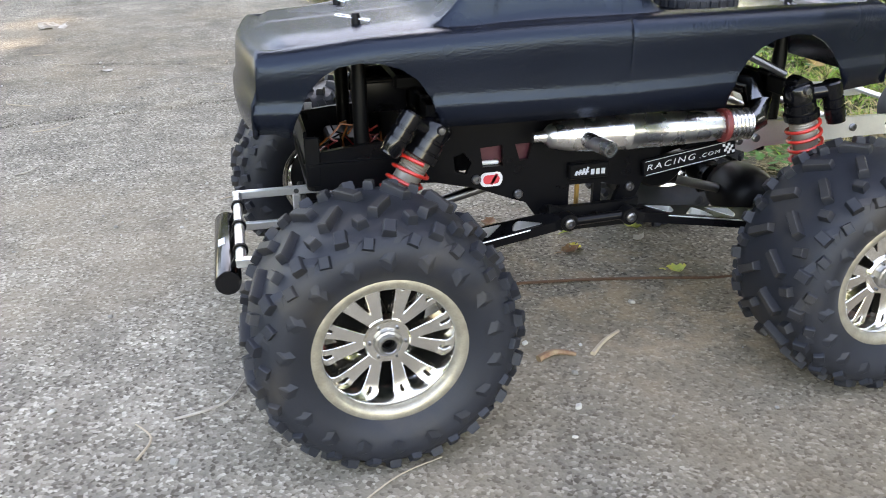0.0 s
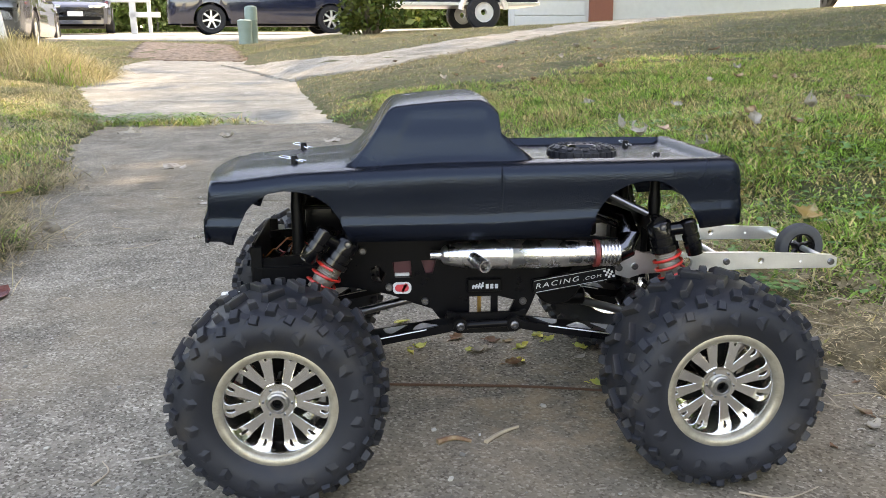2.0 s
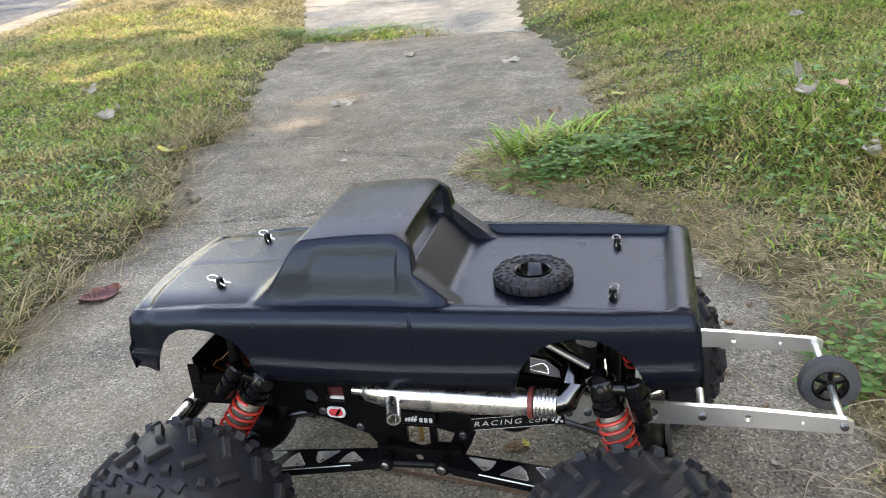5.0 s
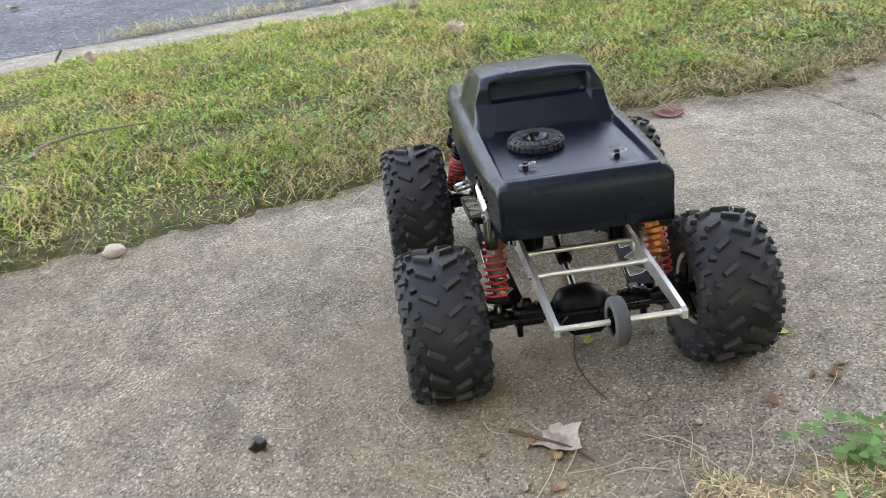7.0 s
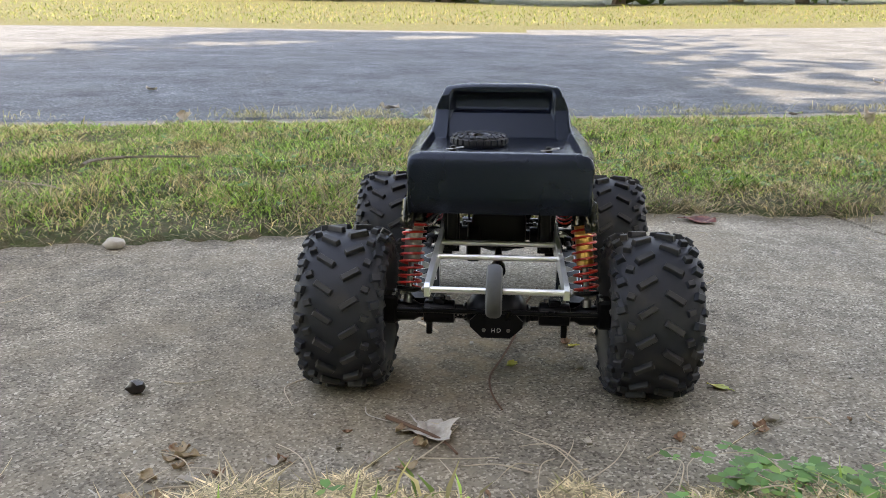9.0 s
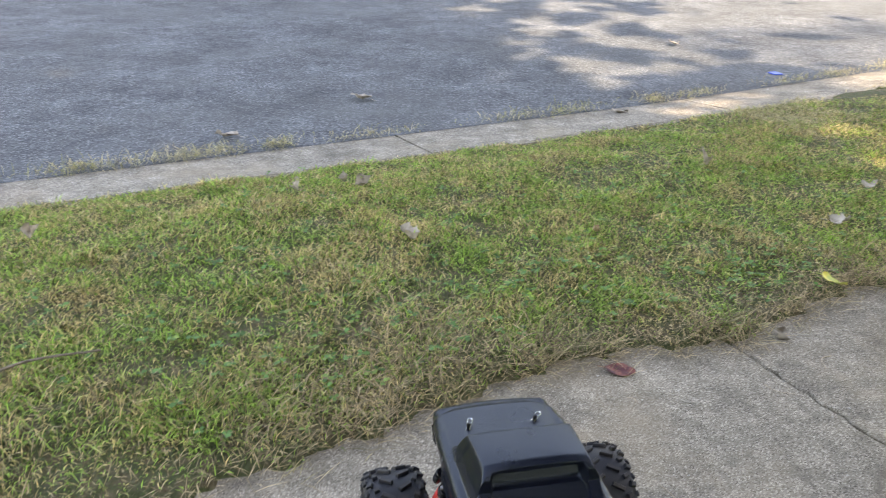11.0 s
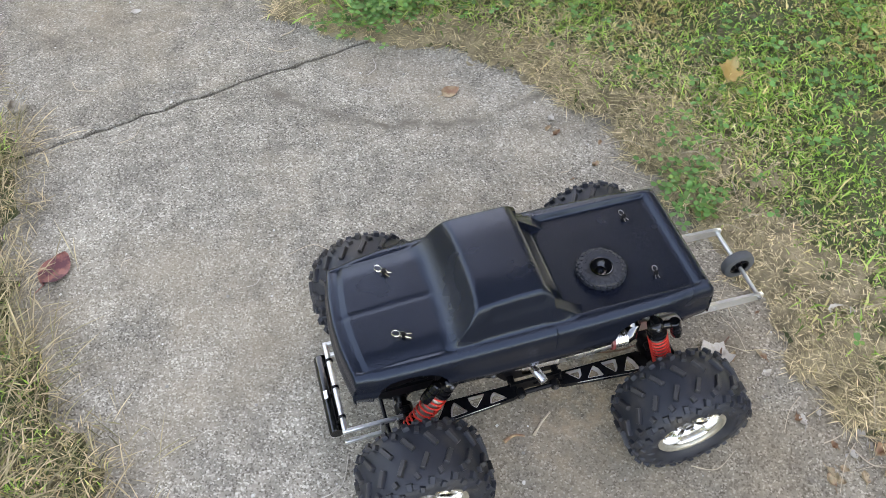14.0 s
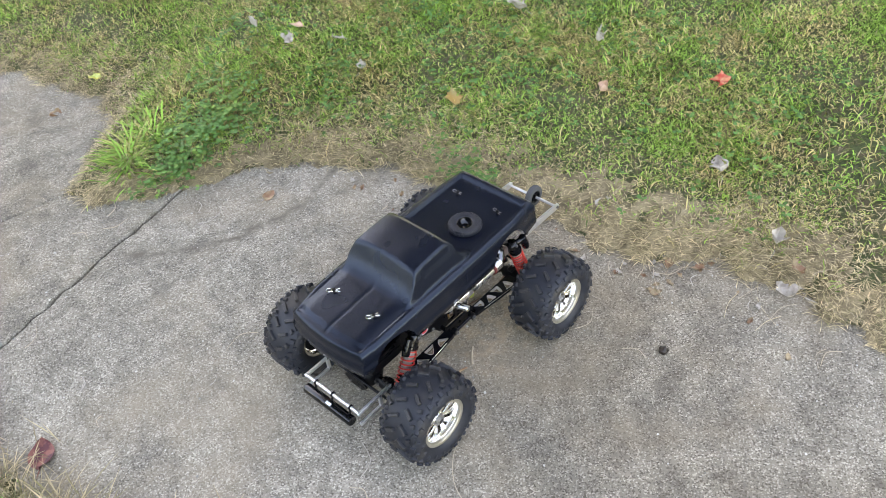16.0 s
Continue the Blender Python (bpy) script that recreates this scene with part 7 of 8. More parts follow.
def arching_tuft(name, mat, label, spots, seed):
    """Coarse blades that rise from a few crowns and arch outwards to the ground."""
    rng = np.random.RandomState(seed)
    verts, tris = [], []
    for cx, cy, spread, count, reach in spots:
        for _ in range(count):
            a, off = rng.uniform(0, 2 * math.pi), abs(rng.normal(0, spread))
            out = a + rng.normal(0, 0.45)
            d, side = np.array((math.cos(out), math.sin(out), 0.0)), np.array((-math.sin(out), math.cos(out), 0.0))
            p = np.array((cx + off * math.cos(a), cy + off * math.sin(a), 0.0))
            p[2] = max(float(land_z(p[0], p[1])), float(tilt(p[1]))) - 0.002
            length, width, rise = reach * rng.uniform(0.45, 1.15), rng.uniform(0.0020, 0.0042), rng.uniform(0.45, 1.35)
            first = len(verts)
            for k in range(6):
                t = k / 5
                w = width * (0.55 + 0.9 * t) * (1 - t) ** 0.6 if t < 1 else 0.0
                verts += [p - side * w, p + side * w]
                lean = rise + (1.75 - rise) * t ** 1.3
                p = p + (d * math.sin(lean) + np.array((0, 0, math.cos(lean)))) * length / 5
                p[2] = max(p[2], float(tilt(p[1])) + 0.002)
            for k in range(5):
                q = first + 2 * k
                tris += [[q, q + 1, q + 3], [q, q + 3, q + 2]]
    return tagged(fast_mesh(name, np.array(verts), np.array(tris), mat), label, "grass", kind="stuff")


arching_tuft("grass_tuft", TUFT, "bright green tuft of coarse grass growing over the slab", [(-0.035, 0.985, 0.028, 120, 0.095), (0.035, 1.000, 0.030, 90, 0.075), (-0.075, 0.960, 0.022, 60, 0.090), (0.02, 0.955, 0.02, 30, 0.06)], 40)
n = 900
tx, ty = np.where(rng_t.uniform(0, 1, n) < 0.6, rng_t.normal(-1.0, 0.16, n), rng_t.choice([-0.80, -0.76, -0.62, -0.84], n) + rng_t.normal(0, 0.04, n)), rng_t.normal(2.53, 0.035, n)
tv, tt = blade_arrays(tx, ty, tilt(ty) - 0.004, rng_t.uniform(0.025, 0.075, n), rng_t.uniform(0.002, 0.0045, n), rng_t.uniform(0.7, 1.65, n), rng_t)
tagged(fast_mesh("joint_grass", tv, tt, GRASS), "grass growing in the slab joint", "grass", kind="stuff")


# ---- distance ----
def ground_patch(name, poly, mat, label, lift=0.02, step=0.12):
    xs = np.arange(min(p[0] for p in poly), max(p[0] for p in poly) + step, step)
    ys = np.arange(min(p[1] for p in poly), max(p[1] for p in poly) + step, step)
    ob = sheet(name, xs, ys, lambda x, y: np.maximum(land_z(x, y), tilt(y)) + lift, mat, lambda x, y: inside_polygon(x, y, poly))
    skirt = ob.modifiers.new("thickness", "SOLIDIFY")
    skirt.thickness, skirt.offset = 0.10, -1
    return tagged(ob, label, name.split("_")[-1], kind="structure")


ground_patch("garden_path", PATH_WEST, SANDY, "pale sandy path rising to the house", 0.008, 0.04)
ground_patch("mulch_patch", MULCH_AREA, MULCH, "patch of brown leaf mulch", 0.006, 0.08)
ground_patch("driveway", [(-14, 13.5), (-5.4, 13.4), (-2.4, 11.3), (1.2, 13.0), (12, 18.5), (14, 26), (-16, 27)], PALE_CONCRETE, "pale concrete driveway with parked cars", 0.02, 0.25)


def car(paint, label, m, coupe=False):
    """A parked saloon, its nose towards +x."""
    thing = tagged(new("car"), label, "car", "parked cars")
    L = 4.45
    xs = np.array([-2.22, -2.18, -2.05, -1.75, -1.45, -1.0, -0.5, 0.0, 0.5, 0.85, 1.2, 1.6, 1.95, 2.12, 2.22])
    belt = np.array([0.60, 0.86, 0.96, 1.00, 1.00, 0.98, 0.96, 0.95, 0.95, 0.95, 0.90, 0.85, 0.77, 0.68, 0.52])
    wide = np.array([0.70, 0.78, 0.83, 0.86, 0.87, 0.88, 0.88, 0.88, 0.88, 0.88, 0.87, 0.86, 0.82, 0.76, 0.66])
    fine = np.linspace(-2.22, 2.22, 120)
    bm = bmesh.new()
    rows = []
    for x in fine:
        b, w = float(np.interp(x, xs, belt)), float(np.interp(x, xs, wide))
        low = 0.22
        for wx in (-1.32, 1.33):
            if abs(x - wx) < 0.37:
                low = max(low, 0.30 + math.sqrt(0.37 ** 2 - (x - wx) ** 2))
        half = [(0.0, b), (w * 0.6, b - 0.005), (w * 0.9, b - 0.03), (w * 0.97, b - 0.07), (w, b - 0.16), (w * 1.01, 0.62), (w, 0.45), (w * 0.985, 0.32), (w * 0.95, 0.20)]
        half = [(y, max(z, min(low, b - 0.04))) for y, z in half]
        rows.append([bm.verts.new((x, -y, z)) for y, z in half[::-1]] + [bm.verts.new((x, y, z)) for y, z in half[1:]])
    for a, c in zip(rows, rows[1:]):
        for k in range(len(a) - 1):
            bm.faces.new((a[k], c[k], c[k + 1], a[k + 1]))
    bm.faces.new(rows[0])
    bm.faces.new(rows[-1][::-1])
    bmesh.ops.recalc_face_normals(bm, faces=bm.faces)
    shell = part("body", bm, paint, thing, "", True)
    roof = 1.42
    A = [(-1.70, 0.98), (-1.05, roof - 0.03), (-0.3, roof), (0.25, roof - 0.03), (1.05, 0.95)]
    bm = bmesh.new()
    rows = []
    for x in np.linspace(-1.72, 1.07, 40):
        t = float(np.interp(x, [p[0] for p in A], [p[1] for p in A]))
        h = max(0.0, (t - 0.95) / 0.47)
        half = [(0.0, t), (0.50, t - 0.01), (0.60, t - 0.04 * h), (0.64 + 0.10 * (1 - h), t - 0.10 * h), (0.80, 0.92), (0.80, 0.85)]
        rows.append([bm.verts.new((x, -y, z)) for y, z in half[::-1]] + [bm.verts.new((x, y, z)) for y, z in half[1:]])
    for a, c in zip(rows, rows[1:]):
        for k in range(len(a) - 1):
            bm.faces.new((a[k], c[k], c[k + 1], a[k + 1]))
    bmesh.ops.recalc_face_normals(bm, faces=bm.faces)
    part("cabin", bm, paint, thing, "", True)

    def pane(points):
        bm = bmesh.new()
        bm.faces.new([bm.verts.new(p) for p in points])
        ret = bmesh.ops.extrude_face_region(bm, geom=list(bm.faces))["geom"]
        bmesh.ops.translate(bm, vec=(0, 0, 0.002), verts=[g for g in ret if isinstance(g, bmesh.types.BMVert)])
        part("window", bm, GLASS_DARK, thing, "dark car window")

    for s in (-1, 1):
        pane([(-1.38, s * 0.802, 0.97), (-0.42, s * 0.808, 0.97), (-0.42, s * 0.690, 1.33), (-0.98, s * 0.690, 1.33)])
        pane([(-0.36, s * 0.808, 0.97), (0.82, s * 0.802, 0.97), (0.22, s * 0.690, 1.32), (-0.36, s * 0.690, 1.33)])
    pane([(0.98, -0.66, 1.000), (0.98, 0.66, 1.000), (0.36, 0.54, 1.385), (0.36, -0.54, 1.385)])
    pane([(-1.62, -0.62, 1.040), (-1.62, 0.62, 1.040), (-1.12, 0.52, 1.390), (-1.12, -0.52, 1.390)])
    for x in (-1.32, 1.33):
        for s in (-1, 1):
            bm = bmesh.new()
            lathe(bm, [(0.20, -0.10), (0.29, -0.10), (0.315, -0.07), (0.315, 0.07), (0.29, 0.10), (0.20, 0.10)], 36, "y", pose(x, s * 0.77, 0.315), close=True)
            tyre = part("tyre", bm, RUBBER, thing, "", True)
            bm = bmesh.new()
            lathe(bm, [(0.195, -0.085), (0.21, -0.10), (0.21, 0.10), (0.195, 0.085)], 32, "y", pose(x, s * 0.77, 0.315), close=True)
            lathe(bm, [(0.055, -0.09), (0.06, 0.09)], 16, "y", pose(x, s * 0.77, 0.315))
            for k in range(7):
                add_box(bm, 0.045, 0.13, 0.16, pose(x, s * 0.79, 0.315) @ Matrix.Rotation(2 * math.pi * k / 7, 4, "Y") @ Matrix.Translation((0, 0, 0.115)), 0.008)
            part("rim", bm, ALUMINIUM, tyre, "silver alloy rim", True)
            bm = bmesh.new()
            lathe(bm, [(0.19, -0.05), (0.19, 0.05)], 24, "y", pose(x, s * 0.75, 0.315))
            part("brake", bm, SATIN_BLACK, tyre)
    for s in (-1, 1):
        bm = bmesh.new()
        add_box(bm, 0.22, 0.30, 0.15, pose(-2.095, s * 0.655, 0.80), 0.04, 2)
        part("tail_lamp", bm, TAIL_RED, thing, "red tail lamp", True)
        bm = bmesh.new()
        add_box(bm, 0.20, 0.40, 0.12, pose(2.07, s * 0.52, 0.635), 0.04, 2)
        part("headlamp", bm, CHROME, thing, "clear headlamp", True)
        bm = bmesh.new()
        add_box(bm, 0.10, 0.17, 0.11, pose(0.72, s * 0.97, 0.99), 0.03, 2)
        part("mirror", bm, paint, thing, "", True)
        for x, z in ((-0.25, 0.80), (-1.12, 0.82)):
            bm = bmesh.new()
            add_box(bm, 0.17, 0.02, 0.03, pose(x, s * 0.885, z), 0.008)
            part("door_handle", bm, paint, thing)
    bm = bmesh.new()
    add_box(bm, 0.06, 1.2, 0.10, pose(2.20, 0, 0.36), 0.02)
    part("air_intake", bm, SATIN_BLACK, thing)
    bm = bmesh.new()
    for s in (-1, 1):
        add_box(bm, 0.05, 0.22, 0.10, pose(2.185, s * 0.13, 0.585), 0.02)
    part("grille", bm, SATIN_BLACK, thing, "dark twin grille")
    for x in (-2.20, 2.235):
        bm = bmesh.new()
        add_box(bm, 0.02, 0.36, 0.12, pose(x, 0, 0.47), 0.003)
        part("number_plate", bm, WHITE_PAINT, thing, "blank pale number plate")
    bm = bmesh.new()
    add_box(bm, 3.9, 1.30, 0.12, pose(0, 0, 0.24), 0.02)
    part("underside", bm, SATIN_BLACK, thing)
    thing.matrix_world = m
    return thing


def stand(x, y, turn, lift=0.02):
    return pose(x, y, float(land_z(x, y)) + lift, 0, 0, turn)


car(CAR_NAVY, "dark navy saloon parked on the driveway", stand(-2.55, 19.5, 14))
car(CAR_BLUE, "dark slate saloon parked nose on", stand(-8.15, 23.6, -74))
car(CAR_SILVER, "dark silver grey saloon parked with its tail to the walk", stand(-6.45, 14.1, 103))

# utility pedestals
for x, y, h, r in ((-1.66, 10.42, 0.47, 0.075), (-1.72, 10.25, 0.30, 0.085)):
    bm = bmesh.new()
    lathe(bm, [(r * 1.05, -0.05), (r, 0.0), (r, h * 0.6), (r * 1.07, h * 0.61), (r * 1.07, h * 0.93), (r * 0.9, h * 0.98), (r * 0.5, h)], 20, "z")
    ob = tagged(part("utility_pedestal", bm, GREEN_BOX, smooth=True), "faded green plastic utility pedestal", "pedestal", "utility pedestals")
    ob.location = (x, y, float(land_z(x, y)))

# white post with a flared foot
post = tagged(new("white_post"), "white painted wooden post with a flared foot", "post")
bm = bmesh.new()
add_box(bm, 0.115, 0.115, 1.9, pose(0, 0, 0.95), 0.008)
part("shaft", bm, WHITE_PAINT, post)
bm = bmesh.new()
rows = []
for w, z in ((0.125, -0.03), (0.115, 0.08), (0.080, 0.36), (0.064, 0.42)):
    rows.append([bm.verts.new((sx * w, sy * w, z)) for sx, sy in ((-1, -1), (1, -1), (1, 1), (-1, 1))])
for a, b in zip(rows, rows[1:]):
    for k in range(4):
        bm.faces.new((a[k], a[(k + 1) % 4], b[(k + 1) % 4], b[k]))
bm.faces.new(rows[-1])
part("foot", bm, WHITE_PAINT, post)
post.matrix_world = stand(-3.30, 6.75, 20, 0)

# white mailbox post further off
mail = tagged(new("mailbox_post"), "white wooden mailbox post with a cross arm", "mailbox")
bm = bmesh.new()
add_box(bm, 0.16, 0.16, 1.9, pose(0, 0, 0.95), 0.01)
part("shaft", bm, WHITE_PAINT, mail)
bm = bmesh.new()
add_box(bm, 1.10, 0.20, 0.22, pose(-0.08, 0, 0.95), 0.01)
part("arm", bm, WHITE_PAINT, mail)
bm = bmesh.new()
add_box(bm, 0.10, 0.10, 0.9, pose(0.42, 0, 0.45), 0.01)
part("strut", bm, WHITE_PAINT, mail)
bm = bmesh.new()
add_box(bm, 0.8, 0.16, 0.14, pose(0.3, 0, 0.52), 0.01)
part("lower_arm", bm, WHITE_PAINT, mail)
bm = bmesh.new()
add_box(bm, 0.52, 0.20, 0.22, pose(-0.42, 0, 1.17), 0.05, 2)
box = part("mailbox", bm, RUBBER, mail, "dark metal mailbox on the arm", True)
bm = bmesh.new()
add_box(bm, 0.16, 0.21, 0.12, pose(-0.50, 0, 1.18), 0.02)
part("mailbox_door", bm, DECAL_RED, box, "faded red mailbox end")
mail.matrix_world = stand(-6.55, 23.0, 10, 0)


def leafy(name, mat, count, spread, seed, size, parent):
    """A crown of many separate leaves round several clumps, with gaps. spread: rows of centre, radii."""
    rng = np.random.RandomState(seed)
    share = np.array([s[3] * s[4] * s[5] for s in spread]) ** 0.67
    pick = rng.choice(len(spread), count, p=share / share.sum())
    s = np.array(spread)[pick]
    v = rng.normal(size=(count, 3))
    v /= np.linalg.norm(v, axis=1)[:, None]
    r = rng.uniform(0.45, 1.08, count)[:, None]
    c = s[:, :3] + v * r * s[:, 3:]
    a = rng.normal(size=(count, 3))
    a /= np.linalg.norm(a, axis=1)[:, None]
    b = np.cross(a, rng.normal(size=(count, 3)))
    b /= np.linalg.norm(b, axis=1)[:, None]
    k = rng.uniform(0.6, 1.3, count)[:, None] * size
    verts = np.stack([c - a * k, c - a * k * 0.1 + b * k * 0.5, c + a * k, c - a * k * 0.1 - b * k * 0.5], 1).reshape(-1, 3)
    o = (np.arange(count) * 4)[:, None]
    tris = np.stack([o + [0, 1, 2], o + [0, 2, 3]], 1).reshape(-1, 3)
    ob = fast_mesh(name, verts, tris, mat)
    ob.parent = parent
    return ob


def limb(bm, a, b, r0, r1, rng, n=7):
    a, b = Vector(a), Vector(b)
    pts = [a.lerp(b, k / n) + Vector((rng.uniform(-1, 1), rng.uniform(-1, 1), rng.uniform(-1, 1))) * (b - a).length * (0.035 if 0 < k < n else 0) for k in range(n + 1)]
    tube(bm, pts, r0, 8, r1 / r0)


# bush with bare lower stems
bush = tagged(new("bush"), "leafy green bush with bare stems", "bush")
rng = random.Random(8)
bm = bmesh.new()
for k in range(16):
    a, e = rng.uniform(0, 6.28), rng.uniform(0.15, 0.55)
    limb(bm, (0.10 * math.cos(a), 0.10 * math.sin(a), 0), (e * math.cos(a), e * math.sin(a), rng.uniform(0.8, 1.5)), 0.022, 0.008, rng)
part("stem", bm, BARK, bush, "", True)
leafy("foliage", TREE_LEAF, 9500, [(0, 0, 1.15, 0.75, 0.7, 0.65), (-0.35, 0, 0.8, 0.4, 0.4, 0.4), (0.4, 0, 0.75, 0.45, 0.4, 0.35), (0.0, -0.2, 0.28, 0.40, 0.3, 0.22), (-0.25, -0.1, 0.15, 0.25, 0.2, 0.15), (0.3, 0.1, 1.7, 0.6, 0.6, 0.5)], 51, 0.042, bush)
bush.matrix_world = stand(-0.12, 10.3, 0, 0)

# box trailer
trailer = tagged(new("box_trailer"), "dark box trailer with bright trim", "trailer")
bm = bmesh.new()
add_box(bm, 3.4, 1.7, 1.6, pose(-0.5, 0, 1.32), 0.03)
part("box", bm, TRAILER, trailer)
bm = bmesh.new()
add_box(bm, 3.44, 1.74, 0.07, pose(-0.5, 0, 0.52), 0.01)
part("sill_trim", bm, ALUMINIUM, trailer)
bm = bmesh.new()
tube(bm, [(0.48 * math.cos(a), -0.93, 0.36 + 0.44 * math.sin(a)) for a in np.linspace(0.1, math.pi - 0.1, 14)], 0.06, 6)
part("wheel_arch", bm, ALUMINIUM, trailer, "bright wheel arch", True)
for s in (-1, 1):
    bm = bmesh.new()
    lathe(bm, [(0.20, -0.10), (0.32, -0.09), (0.35, -0.06), (0.35, 0.06), (0.32, 0.09), (0.20, 0.10)], 32, "y", pose(0, s * 0.90, 0.35), close=True)
    tyre = part("tyre", bm, RUBBER, trailer, "", True)
    bm = bmesh.new()
    lathe(bm, [(0.06, -0.07), (0.19, -0.04), (0.21, -0.095), (0.21, 0.095), (0.06, 0.07)], 28, "y", pose(0, s * 0.90, 0.35), close=True)
    part("rim", bm, WHITE_PAINT, tyre, "white steel rim", True)
trailer.matrix_world = stand(2.0, 17.6, 8, 0.0)

# the house end beyond the lawn
house = tagged(new("house"), "white garage wall with a brick pier", "house")
bm = bmesh.new()
add_box(bm, 3.0, 0.3, 3.2, pose(0, 0, 1.5))
part("wall", bm, WHITE_PAINT, house)
bm = bmesh.new()
for k in range(5):
    add_box(bm, 2.7, 0.04, 0.50, pose(0, -0.17, 0.28 + 0.53 * k), 0.01)
part("garage_door", bm, WHITE_PAINT, house, "white panelled garage door")
bm = bmesh.new()
add_box(bm, 0.9, 0.5, 3.4, pose(1.95, -0.05, 1.6), 0.01)
part("pier", bm, BRICK, house, "red brick pier")
bm = bmesh.new()
add_box(bm, 9.0, 0.3, 3.2, pose(6.9, 0.1, 1.5))
part("side_wall", bm, WHITE_PAINT, house)
bm = bmesh.new()
add_box(bm, 13.0, 8.0, 0.2, pose(5.0, 3.2, 3.2), 0.02)
part("roof", bm, ASPHALT, house)
house.matrix_world = stand(6.4, 31.0, 4, -0.2)


def tree(x, y, trunk_h, radius, spread, seed, count, size, label, leaf=FAR_LEAF):
    rng = random.Random(seed)
    thing = tagged(new("tree"), label, "tree", "trees")
    bm = bmesh.new()
    limb(bm, (0, 0, -0.3), (0.1, 0.1, trunk_h), radius, radius * 0.6, rng, 9)
    for cx, cy, cz, rx, ry, rz in spread:
        limb(bm, (0.1, 0.1, trunk_h * rng.uniform(0.6, 1.0)), (cx, cy, cz), radius * 0.45, radius * 0.1, rng)
    part("trunk", bm, BARK, thing, "", True)
    leafy("crown", leaf, count, spread, seed, size, thing)
    thing.matrix_world = stand(x, y, 0, 0)
    return thing


# the rows west and east are unseen, added to close the horizon
for k, (x, y, h) in enumerate(((-14, 44, 17), (-7, 47, 18), (0, 45, 19), (7, 50, 18), (-21, 40, 17), (-3.5, 52, 22), (14, 47, 18), (22, 40, 18), (-28, 24, 6.5), (-30, 8, 6), (-29, -8, 6.5), (-27, -22, 6),
                               (17, 16, 14), (16, 8, 13), (17, 1, 14), (16, -6, 13), (15, -13, 13), (18, 25, 15))):
    rng = random.Random(k)
    wide = h * 0.22
    tree(x, y, h * 0.35, 0.28, [(rng.uniform(-wide, wide), rng.uniform(-wide, wide), h * rng.uniform(0.15, 0.95), wide, wide, wide * 0.8) for _ in range(12)], 60 + k, 7000 if x < 15 else 3000, 0.30 if x < 15 else 0.42, "distant leafy green tree, seen or added to close the horizon", TREE_LEAF if k < 8 else FAR_LEAF)
# dark crowns added across the road for the truck's body to reflect
for k, (x, y, h) in enumerate(((-27, 15, 6.5), (-28, 9.5, 7.0), (-27, 3.5, 6.6), (-28, -2.0, 7.0), (-27, -7.0, 6.5), (-28, -13, 7.0))):
    rng = random.Random(40 + k)
    wide = h * 0.31
    tree(x, y, h * 0.35, 0.25, [(rng.uniform(-wide, wide), rng.uniform(-wide, wide), h * rng.uniform(0.14, 0.95), wide, wide, wide * 0.5) for _ in range(14)], 90 + k, 6000, 0.34, "dark leafy tree added across the road for reflections", TREE_LEAF)
hedge = tagged(new("hedge"), "tall leafy hedge behind the parked cars", "hedge")
leafy("foliage", FAR_LEAF, 26000, [(-20 + 2.6 * k, 37 + (k % 3), 2.0, 1.7, 1.0, 2.0) for k in range(15)], 80, 0.10, hedge)
leafy("inner_foliage", FAR_LEAF, 16000, [(-20 + 2.6 * k, 37.6 + (k % 3), 2.2, 1.9, 0.6, 2.3) for k in range(15)], 81, 0.34, hedge)
for k in range(15):
    bm = bmesh.new()
    rod(bm, (-20 + 2.6 * k, 37 + (k % 3), 0.3), (-20 + 2.6 * k, 37 + (k % 3), 1.9), 0.05, 6)
    part("stem", bm, BARK, hedge)

# unseen trees added beyond the lawn to darken what the tailgate reflects
rng = random.Random(35)
for k, (x, y, h) in enumerate(((9.0, -1.5, 6.5), (9.6, -5.2, 7.5), (8.8, -9.0, 6.5))):
    tree(x, y, h * 0.3, 0.22, [(rng.uniform(-1.6, 1.6), rng.uniform(-1.8, 1.8), h * rng.uniform(0.12, 0.92), 1.5, 1.6, 1.0) for _ in range(12)], 130 + k, 5000, 0.30, "dark leafy tree added beyond the lawn for reflections", TREE_LEAF)

# the tree whose shade lies over the walk and the street, with gaps in its crown
tree_rng = np.random.RandomState(3)


